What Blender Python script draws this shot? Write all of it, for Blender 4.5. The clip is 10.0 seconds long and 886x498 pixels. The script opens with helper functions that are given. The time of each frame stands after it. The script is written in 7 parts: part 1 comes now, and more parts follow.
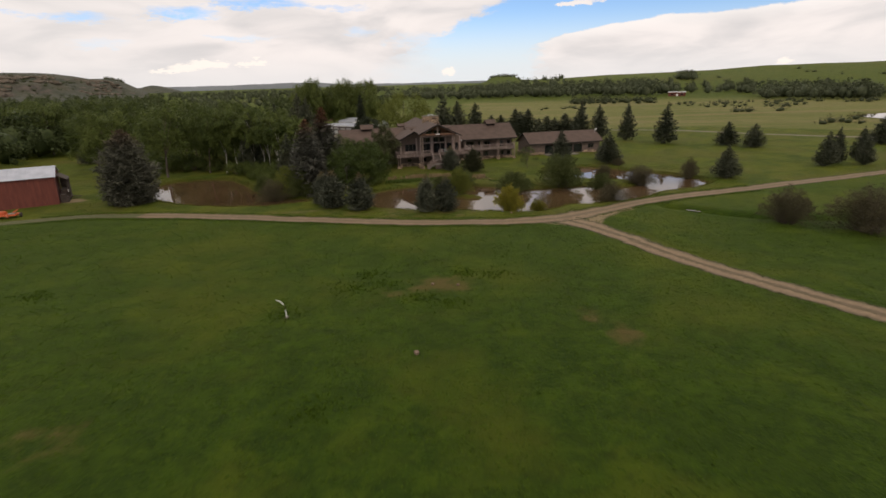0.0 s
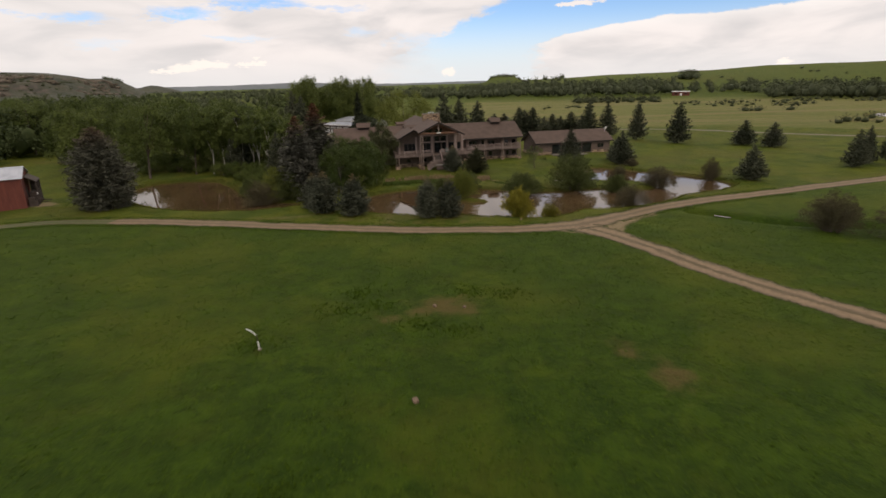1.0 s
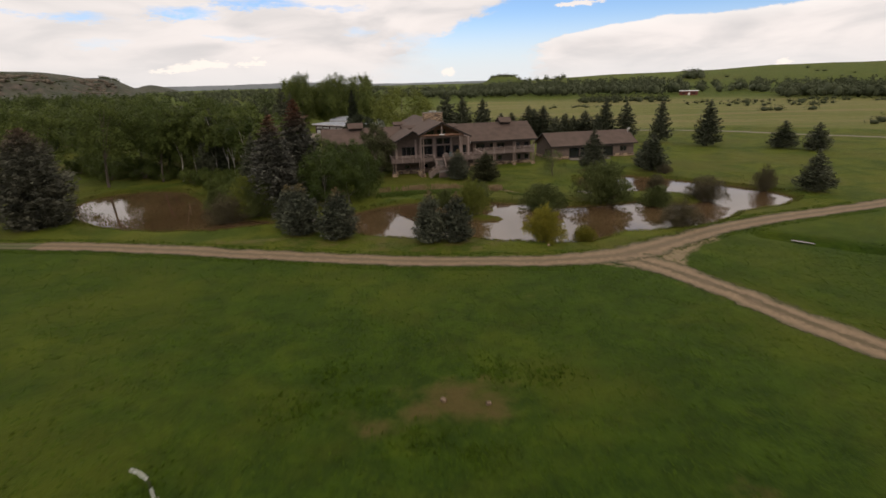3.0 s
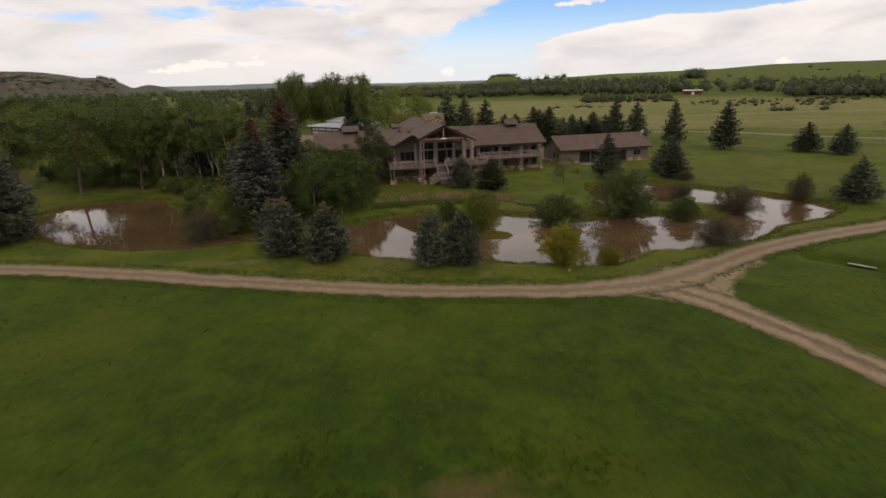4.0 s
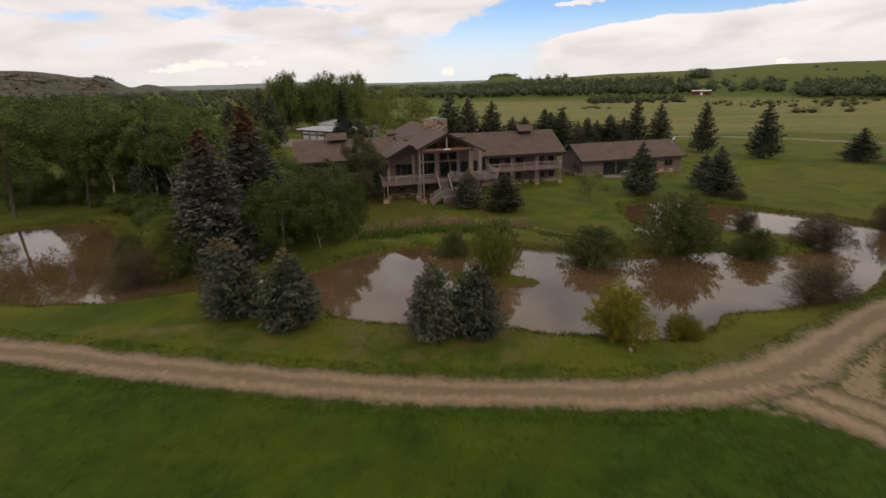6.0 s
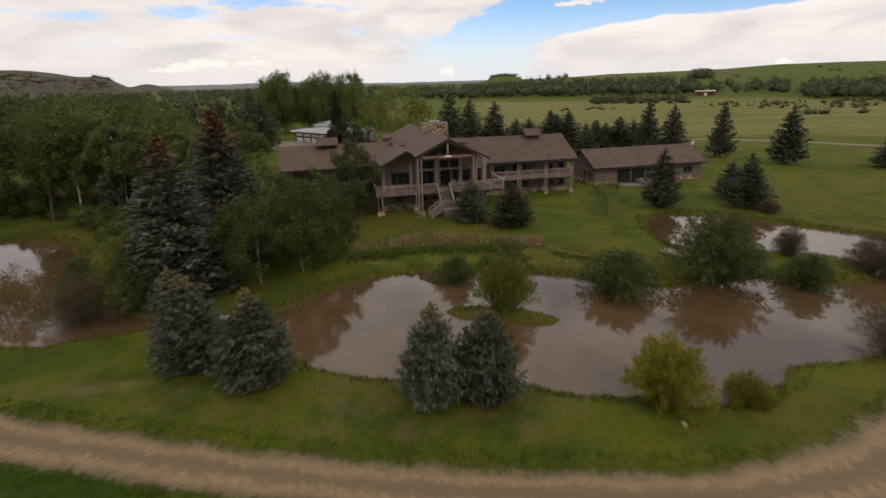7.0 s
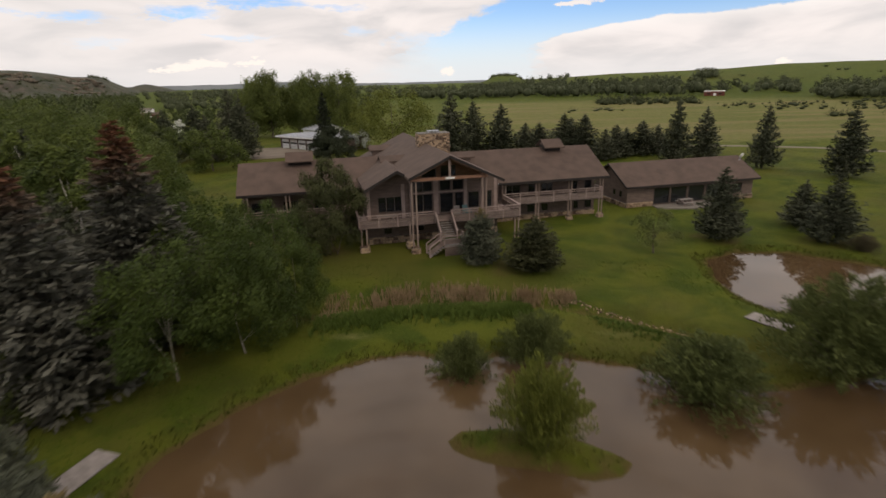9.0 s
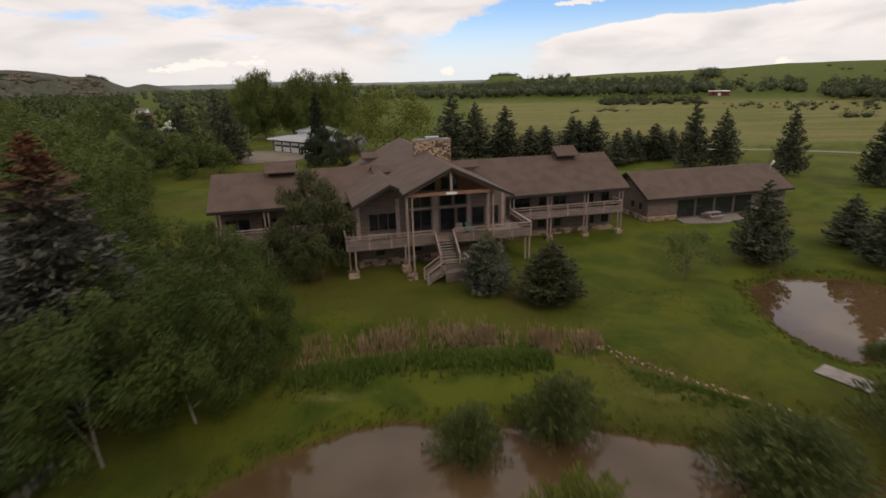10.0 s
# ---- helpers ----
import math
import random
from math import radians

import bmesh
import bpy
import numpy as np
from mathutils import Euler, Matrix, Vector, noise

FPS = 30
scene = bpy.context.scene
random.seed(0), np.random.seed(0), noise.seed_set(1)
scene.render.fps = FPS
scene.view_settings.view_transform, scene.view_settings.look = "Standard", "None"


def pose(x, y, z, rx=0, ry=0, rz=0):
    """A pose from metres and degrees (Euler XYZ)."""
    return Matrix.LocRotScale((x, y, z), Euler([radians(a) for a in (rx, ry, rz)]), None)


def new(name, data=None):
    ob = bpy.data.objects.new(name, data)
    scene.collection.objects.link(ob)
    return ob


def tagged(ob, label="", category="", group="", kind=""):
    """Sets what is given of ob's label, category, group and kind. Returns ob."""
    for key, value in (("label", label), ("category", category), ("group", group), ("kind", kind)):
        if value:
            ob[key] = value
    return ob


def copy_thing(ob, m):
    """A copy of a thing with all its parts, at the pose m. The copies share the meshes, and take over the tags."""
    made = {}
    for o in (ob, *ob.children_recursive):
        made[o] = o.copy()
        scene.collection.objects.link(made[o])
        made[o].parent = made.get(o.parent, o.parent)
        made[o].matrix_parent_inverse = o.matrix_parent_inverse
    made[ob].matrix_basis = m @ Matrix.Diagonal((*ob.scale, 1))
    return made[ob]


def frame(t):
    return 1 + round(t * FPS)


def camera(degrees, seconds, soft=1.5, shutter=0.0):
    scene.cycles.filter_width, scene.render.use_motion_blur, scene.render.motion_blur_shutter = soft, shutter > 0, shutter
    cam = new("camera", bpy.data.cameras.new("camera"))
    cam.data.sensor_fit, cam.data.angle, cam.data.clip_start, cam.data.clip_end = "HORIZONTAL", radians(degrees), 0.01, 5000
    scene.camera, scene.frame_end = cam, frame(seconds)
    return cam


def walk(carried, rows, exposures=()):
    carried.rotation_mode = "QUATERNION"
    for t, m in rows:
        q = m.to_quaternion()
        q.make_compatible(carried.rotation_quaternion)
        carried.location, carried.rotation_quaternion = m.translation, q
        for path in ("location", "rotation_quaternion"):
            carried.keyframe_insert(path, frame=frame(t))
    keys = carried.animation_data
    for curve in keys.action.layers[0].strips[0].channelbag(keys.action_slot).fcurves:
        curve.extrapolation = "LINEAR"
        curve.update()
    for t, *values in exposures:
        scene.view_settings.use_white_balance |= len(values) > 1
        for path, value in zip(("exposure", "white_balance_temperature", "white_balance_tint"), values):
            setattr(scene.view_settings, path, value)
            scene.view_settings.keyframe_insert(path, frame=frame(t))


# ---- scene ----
cam = camera(79.0, 10.0, soft=1.6, shutter=1.0)
METRES, EYE, TILT, LEAN, TURN = 78.0, 17.65, -17.3, 1.5, 0.0
AHEAD = 0.93
ROWS = [
    (0.0, 0.0, 0.0, 0.0, 0.0, 0.0, -0.0),
    (0.5, -0.0019, 0.0496, 0.0076, -0.01, 0.02, -0.03),
    (1.0, -0.0039, 0.0997, 0.0156, -0.01, 0.03, -0.02),
    (1.5, -0.0061, 0.15, 0.0234, -0.02, 0.05, -0.04),
    (2.0, -0.0081, 0.1985, 0.0329, -0.04, 0.03, -0.06),
    (2.5, -0.0103, 0.2467, 0.0452, -0.04, 0.05, -0.07),
    (4.0, -0.0175, 0.3938, 0.0869, -0.09, 0.0, -0.0),
    (4.5, -0.0193, 0.4417, 0.1007, -0.08, 0.01, -0.0),
    (5.0, -0.0206, 0.4891, 0.114, -0.09, -0.0, -0.02),
    (5.5, -0.0216, 0.5361, 0.1276, -0.09, -0.01, -0.04),
    (7.0, -0.0239, 0.6794, 0.1689, -0.15, -0.02, -0.1),
    (7.5, -0.0242, 0.7271, 0.1831, -0.16, -0.03, -0.11),
    (8.0, -0.0239, 0.7754, 0.1974, -0.15, -0.01, -0.1),
    (8.5, -0.024, 0.8244, 0.2116, -0.16, -0.02, -0.05),
    (9.0, -0.0243, 0.873, 0.2258, -0.14, -0.03, -0.05),
    (9.5, -0.0243, 0.9207, 0.2397, -0.13, -0.05, -0.07),
    (10.0, -0.0245, 0.9658, 0.2531, -0.14, -0.06, -0.06),
]
walk(cam, [(t, pose(0, 0, EYE, TILT, LEAN, TURN) @ pose(METRES * x, METRES * AHEAD * y, METRES * z, 90 + pitch, roll, yaw)) for t, x, y, z, yaw, pitch, roll in ROWS], [(0.0, 0.0, 6740, 12.0), (10.0, 0.0, 6740, 12.0)])

# ---- world and sun ----
SUN_EL, SUN_AZ = 48.0, 150.0      # degrees; azimuth clockwise from +y


def mathn(tree, op, a, b=None, c=None, clamp=False):
    n = tree.nodes.new("ShaderNodeMath")
    n.operation, n.use_clamp = op, clamp
    for i, v in enumerate((a, b, c)):
        if v is None:
            continue
        if isinstance(v, (int, float)):
            n.inputs[i].default_value = v
        else:
            tree.links.new(v, n.inputs[i])
    return n.outputs[0]


def mixc(tree, fac, a, b, mode="MIX"):
    n = tree.nodes.new("ShaderNodeMix")
    n.data_type, n.blend_type = "RGBA", mode
    for i, v in ((0, fac), (6, a), (7, b)):
        if isinstance(v, (int, float)):
            n.inputs[i].default_value = v
        elif isinstance(v, (tuple, list)):
            n.inputs[i].default_value = (*v, 1.0) if len(v) == 3 else v
        else:
            tree.links.new(v, n.inputs[i])
    return n.outputs[2]


def noisen(tree, vec, scale, detail=4.0, rough=0.55, distortion=0.0):
    n = tree.nodes.new("ShaderNodeTexNoise")
    n.inputs["Scale"].default_value, n.inputs["Detail"].default_value = scale, detail
    n.inputs["Roughness"].default_value, n.inputs["Distortion"].default_value = rough, distortion
    if vec is not None:
        tree.links.new(vec, n.inputs["Vector"])
    return n.outputs["Fac"]


def maprange(tree, v, a, b, c=0.0, d=1.0, smooth=True):
    n = tree.nodes.new("ShaderNodeMapRange")
    n.interpolation_type = "SMOOTHSTEP" if smooth else "LINEAR"
    tree.links.new(v, n.inputs[0])
    for i, x in ((1, a), (2, b), (3, c), (4, d)):
        n.inputs[i].default_value = x
    return n.outputs[0]


world = bpy.data.worlds.new("sky")
scene.world = world
world.use_nodes = True
wt = world.node_tree
wt.nodes.clear()
w_out, w_bg = wt.nodes.new("ShaderNodeOutputWorld"), wt.nodes.new("ShaderNodeBackground")
sky = wt.nodes.new("ShaderNodeTexSky")
sky.sky_type, sky.sun_disc = "NISHITA", False
sky.sun_elevation, sky.sun_rotation = radians(SUN_EL), radians(SUN_AZ)
sky.altitude, sky.dust_density = 1200.0, 0.6
coord = wt.nodes.new("ShaderNodeTexCoord")
sep = wt.nodes.new("ShaderNodeSeparateXYZ")
wt.links.new(coord.outputs["Generated"], sep.inputs[0])
dx, dy, dz = sep.outputs
# bearings of the sky in degrees, and noise that frays the cloud edges
az = mathn(wt, "MULTIPLY", mathn(wt, "ARCTAN2", dx, dy), 57.2958)
el = mathn(wt, "MULTIPLY", mathn(wt, "ARCSINE", dz), 57.2958)
comb = wt.nodes.new("ShaderNodeCombineXYZ")
wt.links.new(az, comb.inputs[0])
wt.links.new(mathn(wt, "MULTIPLY", el, 3.2), comb.inputs[1])
flat = comb.outputs[0]
lift = mathn(wt, "ADD", mathn(wt, "MAXIMUM", dz, 0.0), 0.12)
comb = wt.nodes.new("ShaderNodeCombineXYZ")
wt.links.new(mathn(wt, "DIVIDE", dx, lift), comb.inputs[0])
wt.links.new(mathn(wt, "DIVIDE", dy, lift), comb.inputs[1])
layer = comb.outputs[0]
fray = mathn(wt, "SUBTRACT", noisen(wt, flat, 0.22, 7.0, 0.62), 0.5)
curl = mathn(wt, "SUBTRACT", noisen(wt, flat, 0.9, 6.0, 0.65), 0.5)

# the patches below are read through a warped direction, so that no edge stays round
az_w = mathn(wt, "ADD", az, mathn(wt, "ADD", mathn(wt, "MULTIPLY", fray, 9.0), mathn(wt, "MULTIPLY", curl, 3.0)))
bulge = mathn(wt, "SUBTRACT", noisen(wt, flat, 0.34, 6.0, 0.62), 0.5)
el_w = mathn(wt, "ADD", el, mathn(wt, "ADD", mathn(wt, "MULTIPLY", bulge, 1.7), mathn(wt, "MULTIPLY", curl, 0.7)))


def blob(a0, e0, ra, re, ragged=1.6, soft_edge=0.5):
    """A frayed patch of sky round a bearing and a height."""
    a2 = mathn(wt, "POWER", mathn(wt, "DIVIDE", mathn(wt, "SUBTRACT", az_w, a0), ra), 2.0)
    e2 = mathn(wt, "POWER", mathn(wt, "ABSOLUTE", mathn(wt, "DIVIDE", mathn(wt, "SUBTRACT", el_w, e0), re)), 2.0)
    v = mathn(wt, "SUBTRACT", 1.0, mathn(wt, "ADD", a2, e2))
    v = mathn(wt, "ADD", v, mathn(wt, "MULTIPLY", curl, ragged * 3.0))
    return maprange(wt, v, 0.0, soft_edge)


# the white bank with a crisp upper edge that climbs to one side
edge = 3.1
for a0, a1, rise in ((8.2, 12.0, 1.1), (12.0, 15.2, 0.42), (15.2, 21.1, 0.8), (25.8, 33.0, 0.4), (33.0, 60.0, 3.0)):
    edge = mathn(wt, "ADD", edge, maprange(wt, az, a0, a1, 0.0, rise, False))
bank = maprange(wt, mathn(wt, "ADD", mathn(wt, "SUBTRACT", edge, el), mathn(wt, "ADD", mathn(wt, "MULTIPLY", fray, 0.9), mathn(wt, "MULTIPLY", curl, 0.35))), -0.04, 0.16)
bank = mathn(wt, "MULTIPLY", bank, maprange(wt, mathn(wt, "ADD", az, mathn(wt, "MULTIPLY", curl, 5.0)), 8.2, 10.6))
# the ragged sheet that covers the other half of the sky
brim = mathn(wt, "ADD", mathn(wt, "SUBTRACT", mathn(wt, "ADD", mathn(wt, "MULTIPLY", el, 2.1), -9.0), az), mathn(wt, "ADD", mathn(wt, "MULTIPLY", fray, 7.0), mathn(wt, "MULTIPLY", curl, 4.0)))
sheet = maprange(wt, brim, -0.8, 1.4)
sheet = mathn(wt, "MAXIMUM", sheet, maprange(wt, mathn(wt, "ADD", az, mathn(wt, "MULTIPLY", fray, 12.0)), -9.0, 1.0, 1.0, 0.0))
sheet = mathn(wt, "MULTIPLY", sheet, maprange(wt, az, 8.0, 14.0, 1.0, 0.0))
for row, depth in (((-23.6, 6.5, 3.6, 0.75, 0.4, 1.3), 1.0), ((-17.0, 7.4, 5.6, 0.65, 0.4, 1.2), 1.0), ((-32.2, 5.9, 4.4, 0.55, 0.4, 1.4), 0.9), ((-31.0, 3.9, 3.6, 0.40, 0.5, 1.6), 0.5),
                   ((-19.5, 4.4, 4.4, 0.26, 0.5, 1.6), 0.6), ((-7.6, 4.9, 2.3, 0.65, 0.5, 1.6), 0.65), ((-10.4, 7.0, 3.4, 0.32, 0.5, 1.6), 0.6), ((-2.4, 4.0, 3.2, 1.0, 0.5, 1.6), 0.6)):
    sheet = mathn(wt, "MULTIPLY", sheet, mathn(wt, "SUBTRACT", 1.0, mathn(wt, "MULTIPLY", blob(*row), depth)))
cover = mathn(wt, "MAXIMUM", mathn(wt, "MAXIMUM", bank, sheet), blob(13.9, 6.8, 2.6, 0.34, 0.4, 0.5))
# broken cloud higher up and behind, and haze that whitens the blue low down
wisp = noisen(wt, layer, 1.1, 7.0, 0.6, 0.4)
above = maprange(wt, el, 7.6, 11.0)
cover = mathn(wt, "ADD", mathn(wt, "MULTIPLY", cover, mathn(wt, "SUBTRACT", 1.0, above)), mathn(wt, "MULTIPLY", maprange(wt, wisp, 0.36, 0.5, 0.55, 1.0), above))
haze = maprange(wt, el, 0.2, 7.0, 0.92, 0.0)
# cloud brightness: soft grey undersides and whiter tops
soft = mathn(wt, "ADD", mathn(wt, "MULTIPLY", noisen(wt, flat, 0.11, 5.0, 0.5, 0.5), 0.8), mathn(wt, "MULTIPLY", noisen(wt, layer, 1.0, 5.0, 0.5), 0.2))
cloud_c = mixc(wt, maprange(wt, soft, 0.32, 0.62), (0.70, 0.685, 0.69), (0.95, 0.895, 0.875))
cloud_c = mixc(wt, maprange(wt, el, 0.0, 3.4, 0.7, 0.0), cloud_c, (0.80, 0.80, 0.81))
cloud_c = mixc(wt, maprange(wt, az, -40.0, -14.0, 0.4, 0.0), cloud_c, (0.79, 0.775, 0.77))
cap = mathn(wt, "MULTIPLY", bank, maprange(wt, mathn(wt, "SUBTRACT", edge, el), 0.0, 1.4, 1.0, 0.0))
cloud_c = mixc(wt, mathn(wt, "MULTIPLY", cap, 0.7), cloud_c, (1.0, 0.96, 0.94))
sky_c = mixc(wt, 1.0, sky.outputs[0], (0.092, 0.112, 0.142), "MULTIPLY")
sky_c = mixc(wt, haze, sky_c, (0.80, 0.84, 0.88))
both = mixc(wt, cover, sky_c, cloud_c)
# small sunlit cumulus low over the horizon
fluff = mathn(wt, "SUBTRACT", noisen(wt, flat, 1.7, 5.0, 0.6), 0.5)
for a0, e0, ra, re in ((-26.2, 1.55, 1.6, 0.22), (-24.4, 1.85, 1.5, 0.42), (-22.9, 2.15, 1.1, 0.45), (-21.6, 2.05, 1.1, 0.36), (-19.2, 2.05, 1.0, 0.22), (-17.9, 2.15, 1.0, 0.26), (-18.0, 2.65, 0.4, 0.14), (0.6, 0.95, 0.85, 0.42), (31.0, 0.95, 0.8, 0.28)):
    puff = mathn(wt, "ADD", mathn(wt, "POWER", mathn(wt, "DIVIDE", mathn(wt, "SUBTRACT", mathn(wt, "ADD", az, mathn(wt, "MULTIPLY", curl, 1.6)), a0), ra), 2.0), mathn(wt, "POWER", mathn(wt, "ABSOLUTE", mathn(wt, "DIVIDE", mathn(wt, "SUBTRACT", mathn(wt, "ADD", el, mathn(wt, "MULTIPLY", fluff, 0.9)), e0), re)), 2.0))
    both = mixc(wt, maprange(wt, puff, 0.35, 1.15, 0.92, 0.0), both, (1.04, 0.975, 0.905))
wt.links.new(both, w_bg.inputs[0])
# the cloud cover brightens overhead
wt.links.new(maprange(wt, el, 8.0, 24.0, 1.0, 1.15), w_bg.inputs[1])
wt.links.new(w_bg.outputs[0], w_out.inputs[0])

sun = new("sun", bpy.data.lights.new("sun", "SUN"))
sun.data.energy, sun.data.angle, sun.data.color = 0.8, radians(14), (1.0, 0.86, 0.68)
sun.rotation_euler = (radians(90 - SUN_EL), 0, radians(180 - SUN_AZ))

# ---- materials ----


def material(name, rough=0.8, metal=0.0):
    m = bpy.data.materials.new(name)
    m.use_nodes = True
    t = m.node_tree
    b = t.nodes["Principled BSDF"]
    b.inputs["Roughness"].default_value, b.inputs["Metallic"].default_value = rough, metal
    tc = t.nodes.new("ShaderNodeTexCoord")
    return m, t, b, tc.outputs["Object"]


def bump(t, b, height, strength=0.4, dist=0.02):
    n = t.nodes.new("ShaderNodeBump")
    n.inputs["Strength"].default_value, n.inputs["Distance"].default_value = strength, dist
    t.links.new(height, n.inputs["Height"])
    t.links.new(n.outputs[0], b.inputs["Normal"])


def plain(name, c1, c2, scale=3.0, rough=0.8, metal=0.0, fine=25.0, bumps=0.3, stretch=(1, 1, 1), vary=0.3):
    """A surface with broad stains and fine grain between two colours."""
    m, t, b, v = material(name, rough, metal)
    mp = t.nodes.new("ShaderNodeMapping")
    mp.inputs["Scale"].default_value = stretch
    t.links.new(v, mp.inputs[0])
    big, small = noisen(t, mp.outputs[0], scale, 4.0), noisen(t, mp.outputs[0], fine, 3.0)
    f = mathn(t, "ADD", mathn(t, "MULTIPLY", maprange(t, big, 0.3, 0.7), 0.65), mathn(t, "MULTIPLY", small, 0.35))
    info = t.nodes.new("ShaderNodeObjectInfo")
    f = mathn(t, "ADD", f, mathn(t, "MULTIPLY", mathn(t, "SUBTRACT", info.outputs["Random"], 0.5), vary), clamp=True)
    t.links.new(mixc(t, f, c1, c2), b.inputs["Base Color"])
    bump(t, b, small, bumps, 0.02)
    return m


def leafy(name, dark, light, rough=0.6, through_light=0.25, tip=None):
    m, t, b, v = material(name, rough)
    geo, info = t.nodes.new("ShaderNodeNewGeometry"), t.nodes.new("ShaderNodeObjectInfo")
    f = mathn(t, "ADD", mathn(t, "MULTIPLY", geo.outputs["Random Per Island"], 0.20), mathn(t, "MULTIPLY", info.outputs["Random"], 0.42))
    f = mathn(t, "ADD", f, mathn(t, "MULTIPLY", maprange(t, noisen(t, v, 0.42, 4.0), 0.36, 0.62), 0.40), clamp=True)
    c = mixc(t, f, dark, light)
    if tip:
        sp = t.nodes.new("ShaderNodeSeparateXYZ")
        t.links.new(v, sp.inputs[0])
        g = mathn(t, "ADD", sp.outputs[2], mathn(t, "MULTIPLY", noisen(t, v, 1.2, 3.0), 3.0))
        c = mixc(t, maprange(t, g, tip[1], tip[2], 0.0, 0.85), c, tip[0])
    t.links.new(c, b.inputs["Base Color"])
    b.inputs["Specular IOR Level"].default_value = 0.10
    tr = t.nodes.new("ShaderNodeBsdfTranslucent")
    t.links.new(c, tr.inputs[0])
    mx = t.nodes.new("ShaderNodeMixShader")
    mx.inputs[0].default_value = through_light
    t.links.new(b.outputs[0], mx.inputs[1])
    t.links.new(tr.outputs[0], mx.inputs[2])
    t.links.new(mx.outputs[0], t.nodes["Material Output"].inputs[0])
    return m


M_SPRUCE = leafy("spruce_needles", (0.031, 0.038, 0.022), (0.110, 0.116, 0.072), 0.7, 0.06)
M_BLUE = leafy("blue_spruce_needles", (0.030, 0.035, 0.023), (0.128, 0.136, 0.090), 0.7, 0.06, ((0.16, 0.115, 0.045), 5.8, 6.9))
M_BROWNTOP = leafy("browning_spruce_needles", (0.034, 0.036, 0.027), (0.120, 0.117, 0.092), 0.7, 0.08, ((0.135, 0.052, 0.025), 10.6, 14.6))
M_DULL = leafy("dull_spruce_needles", (0.048, 0.049, 0.036), (0.150, 0.146, 0.104), 0.7, 0.08, ((0.130, 0.080, 0.050), 10.2, 14.6))
M_JUNIPER = leafy("juniper_needles", (0.015, 0.020, 0.011), (0.046, 0.055, 0.030), 0.7, 0.1)
M_OLIVE = leafy("olive_spruce_needles", (0.026, 0.030, 0.014), (0.098, 0.098, 0.045), 0.7, 0.06)
M_TALL = leafy("tall_cottonwood_leaves", (0.056, 0.074, 0.018), (0.146, 0.174, 0.044), 0.6, 0.3)
M_PINE = leafy("pine_needles", (0.030, 0.036, 0.014), (0.082, 0.088, 0.034), 0.7, 0.12)
M_ASPEN = leafy("aspen_leaves", (0.022, 0.037, 0.008), (0.076, 0.102, 0.021), 0.5, 0.25)
M_COTTON = leafy("cottonwood_leaves", (0.036, 0.054, 0.012), (0.122, 0.150, 0.036), 0.5, 0.28)
M_WILLOW = leafy("willow_leaves", (0.050, 0.064, 0.020), (0.138, 0.158, 0.052), 0.6, 0.3)
M_GOLDWILLOW = leafy("old_willow_leaves", (0.078, 0.094, 0.016), (0.205, 0.218, 0.050), 0.6, 0.3)
M_YELLOW = leafy("yellow_willow_leaves", (0.100, 0.098, 0.012), (0.30, 0.265, 0.040), 0.6, 0.3)
M_SCRUB = leafy("brushy_twigs", (0.050, 0.043, 0.024), (0.118, 0.102, 0.056), 0.7, 0.2)
M_BARK = plain("bark", (0.05, 0.038, 0.028), (0.14, 0.11, 0.085), 4.0, 0.9, 0, 30, 0.6, (1, 1, 0.3))
M_PALE_BARK = plain("pale_bark", (0.13, 0.12, 0.095), (0.33, 0.30, 0.25), 3.0, 0.8, 0, 14, 0.4)
M_BIRCH = plain("white_aspen_bark", (0.26, 0.245, 0.21), (0.52, 0.49, 0.43), 3.0, 0.8, 0, 14, 0.4)
M_SHINGLE = plain("brown_shingles", (0.054, 0.034, 0.024), (0.094, 0.061, 0.045), 0.8, 0.9, 0, 9, 0.5, (1, 1, 1))
M_SIDING = plain("weathered_siding", (0.084, 0.058, 0.046), (0.152, 0.110, 0.089), 1.2, 0.85, 0, 18, 0.4, (1, 1, 4))
M_TRIM = plain("weathered_rail_wood", (0.205, 0.150, 0.130), (0.330, 0.255, 0.225), 2.0, 0.8, 0, 20, 0.3)
M_POST = plain("log_post", (0.170, 0.118, 0.095), (0.30, 0.225, 0.185), 2.0, 0.75, 0, 20, 0.3, (1, 1, 0.3))
M_RAIL = plain("weathered_parapet_boards", (0.110, 0.080, 0.068), (0.200, 0.152, 0.132), 1.2, 0.85, 0, 18, 0.4, (1, 1, 4))
M_FASCIA = plain("dark_fascia", (0.010, 0.007, 0.0055), (0.020, 0.014, 0.011), 2.0, 0.8)
M_REDWOOD = plain("reddish_cedar_boards", (0.13, 0.062, 0.036), (0.24, 0.125, 0.075), 2.0, 0.7, 0, 16, 0.3, (1, 1, 3))
M_STONE = plain("field_stone", (0.075, 0.045, 0.028), (0.40, 0.29, 0.19), 2.5, 0.9, 0, 22, 0.6, (1, 1, 1), 1.3)
M_FRAME = plain("dark_window_frame", (0.060, 0.042, 0.034), (0.105, 0.076, 0.062), 2.0, 0.7)
M_YARD = plain("packed_yard_earth", (0.10, 0.078, 0.056), (0.18, 0.145, 0.105), 0.25, 0.95, 0, 4.0, 0.5)
M_CRAG = plain("pale_crag", (0.070, 0.058, 0.043), (0.165, 0.132, 0.096), 0.05, 0.95, 0, 0.6, 0.4)
M_MORTAR = plain("mortar", (0.11, 0.10, 0.09), (0.2, 0.185, 0.165), 4.0, 0.95)
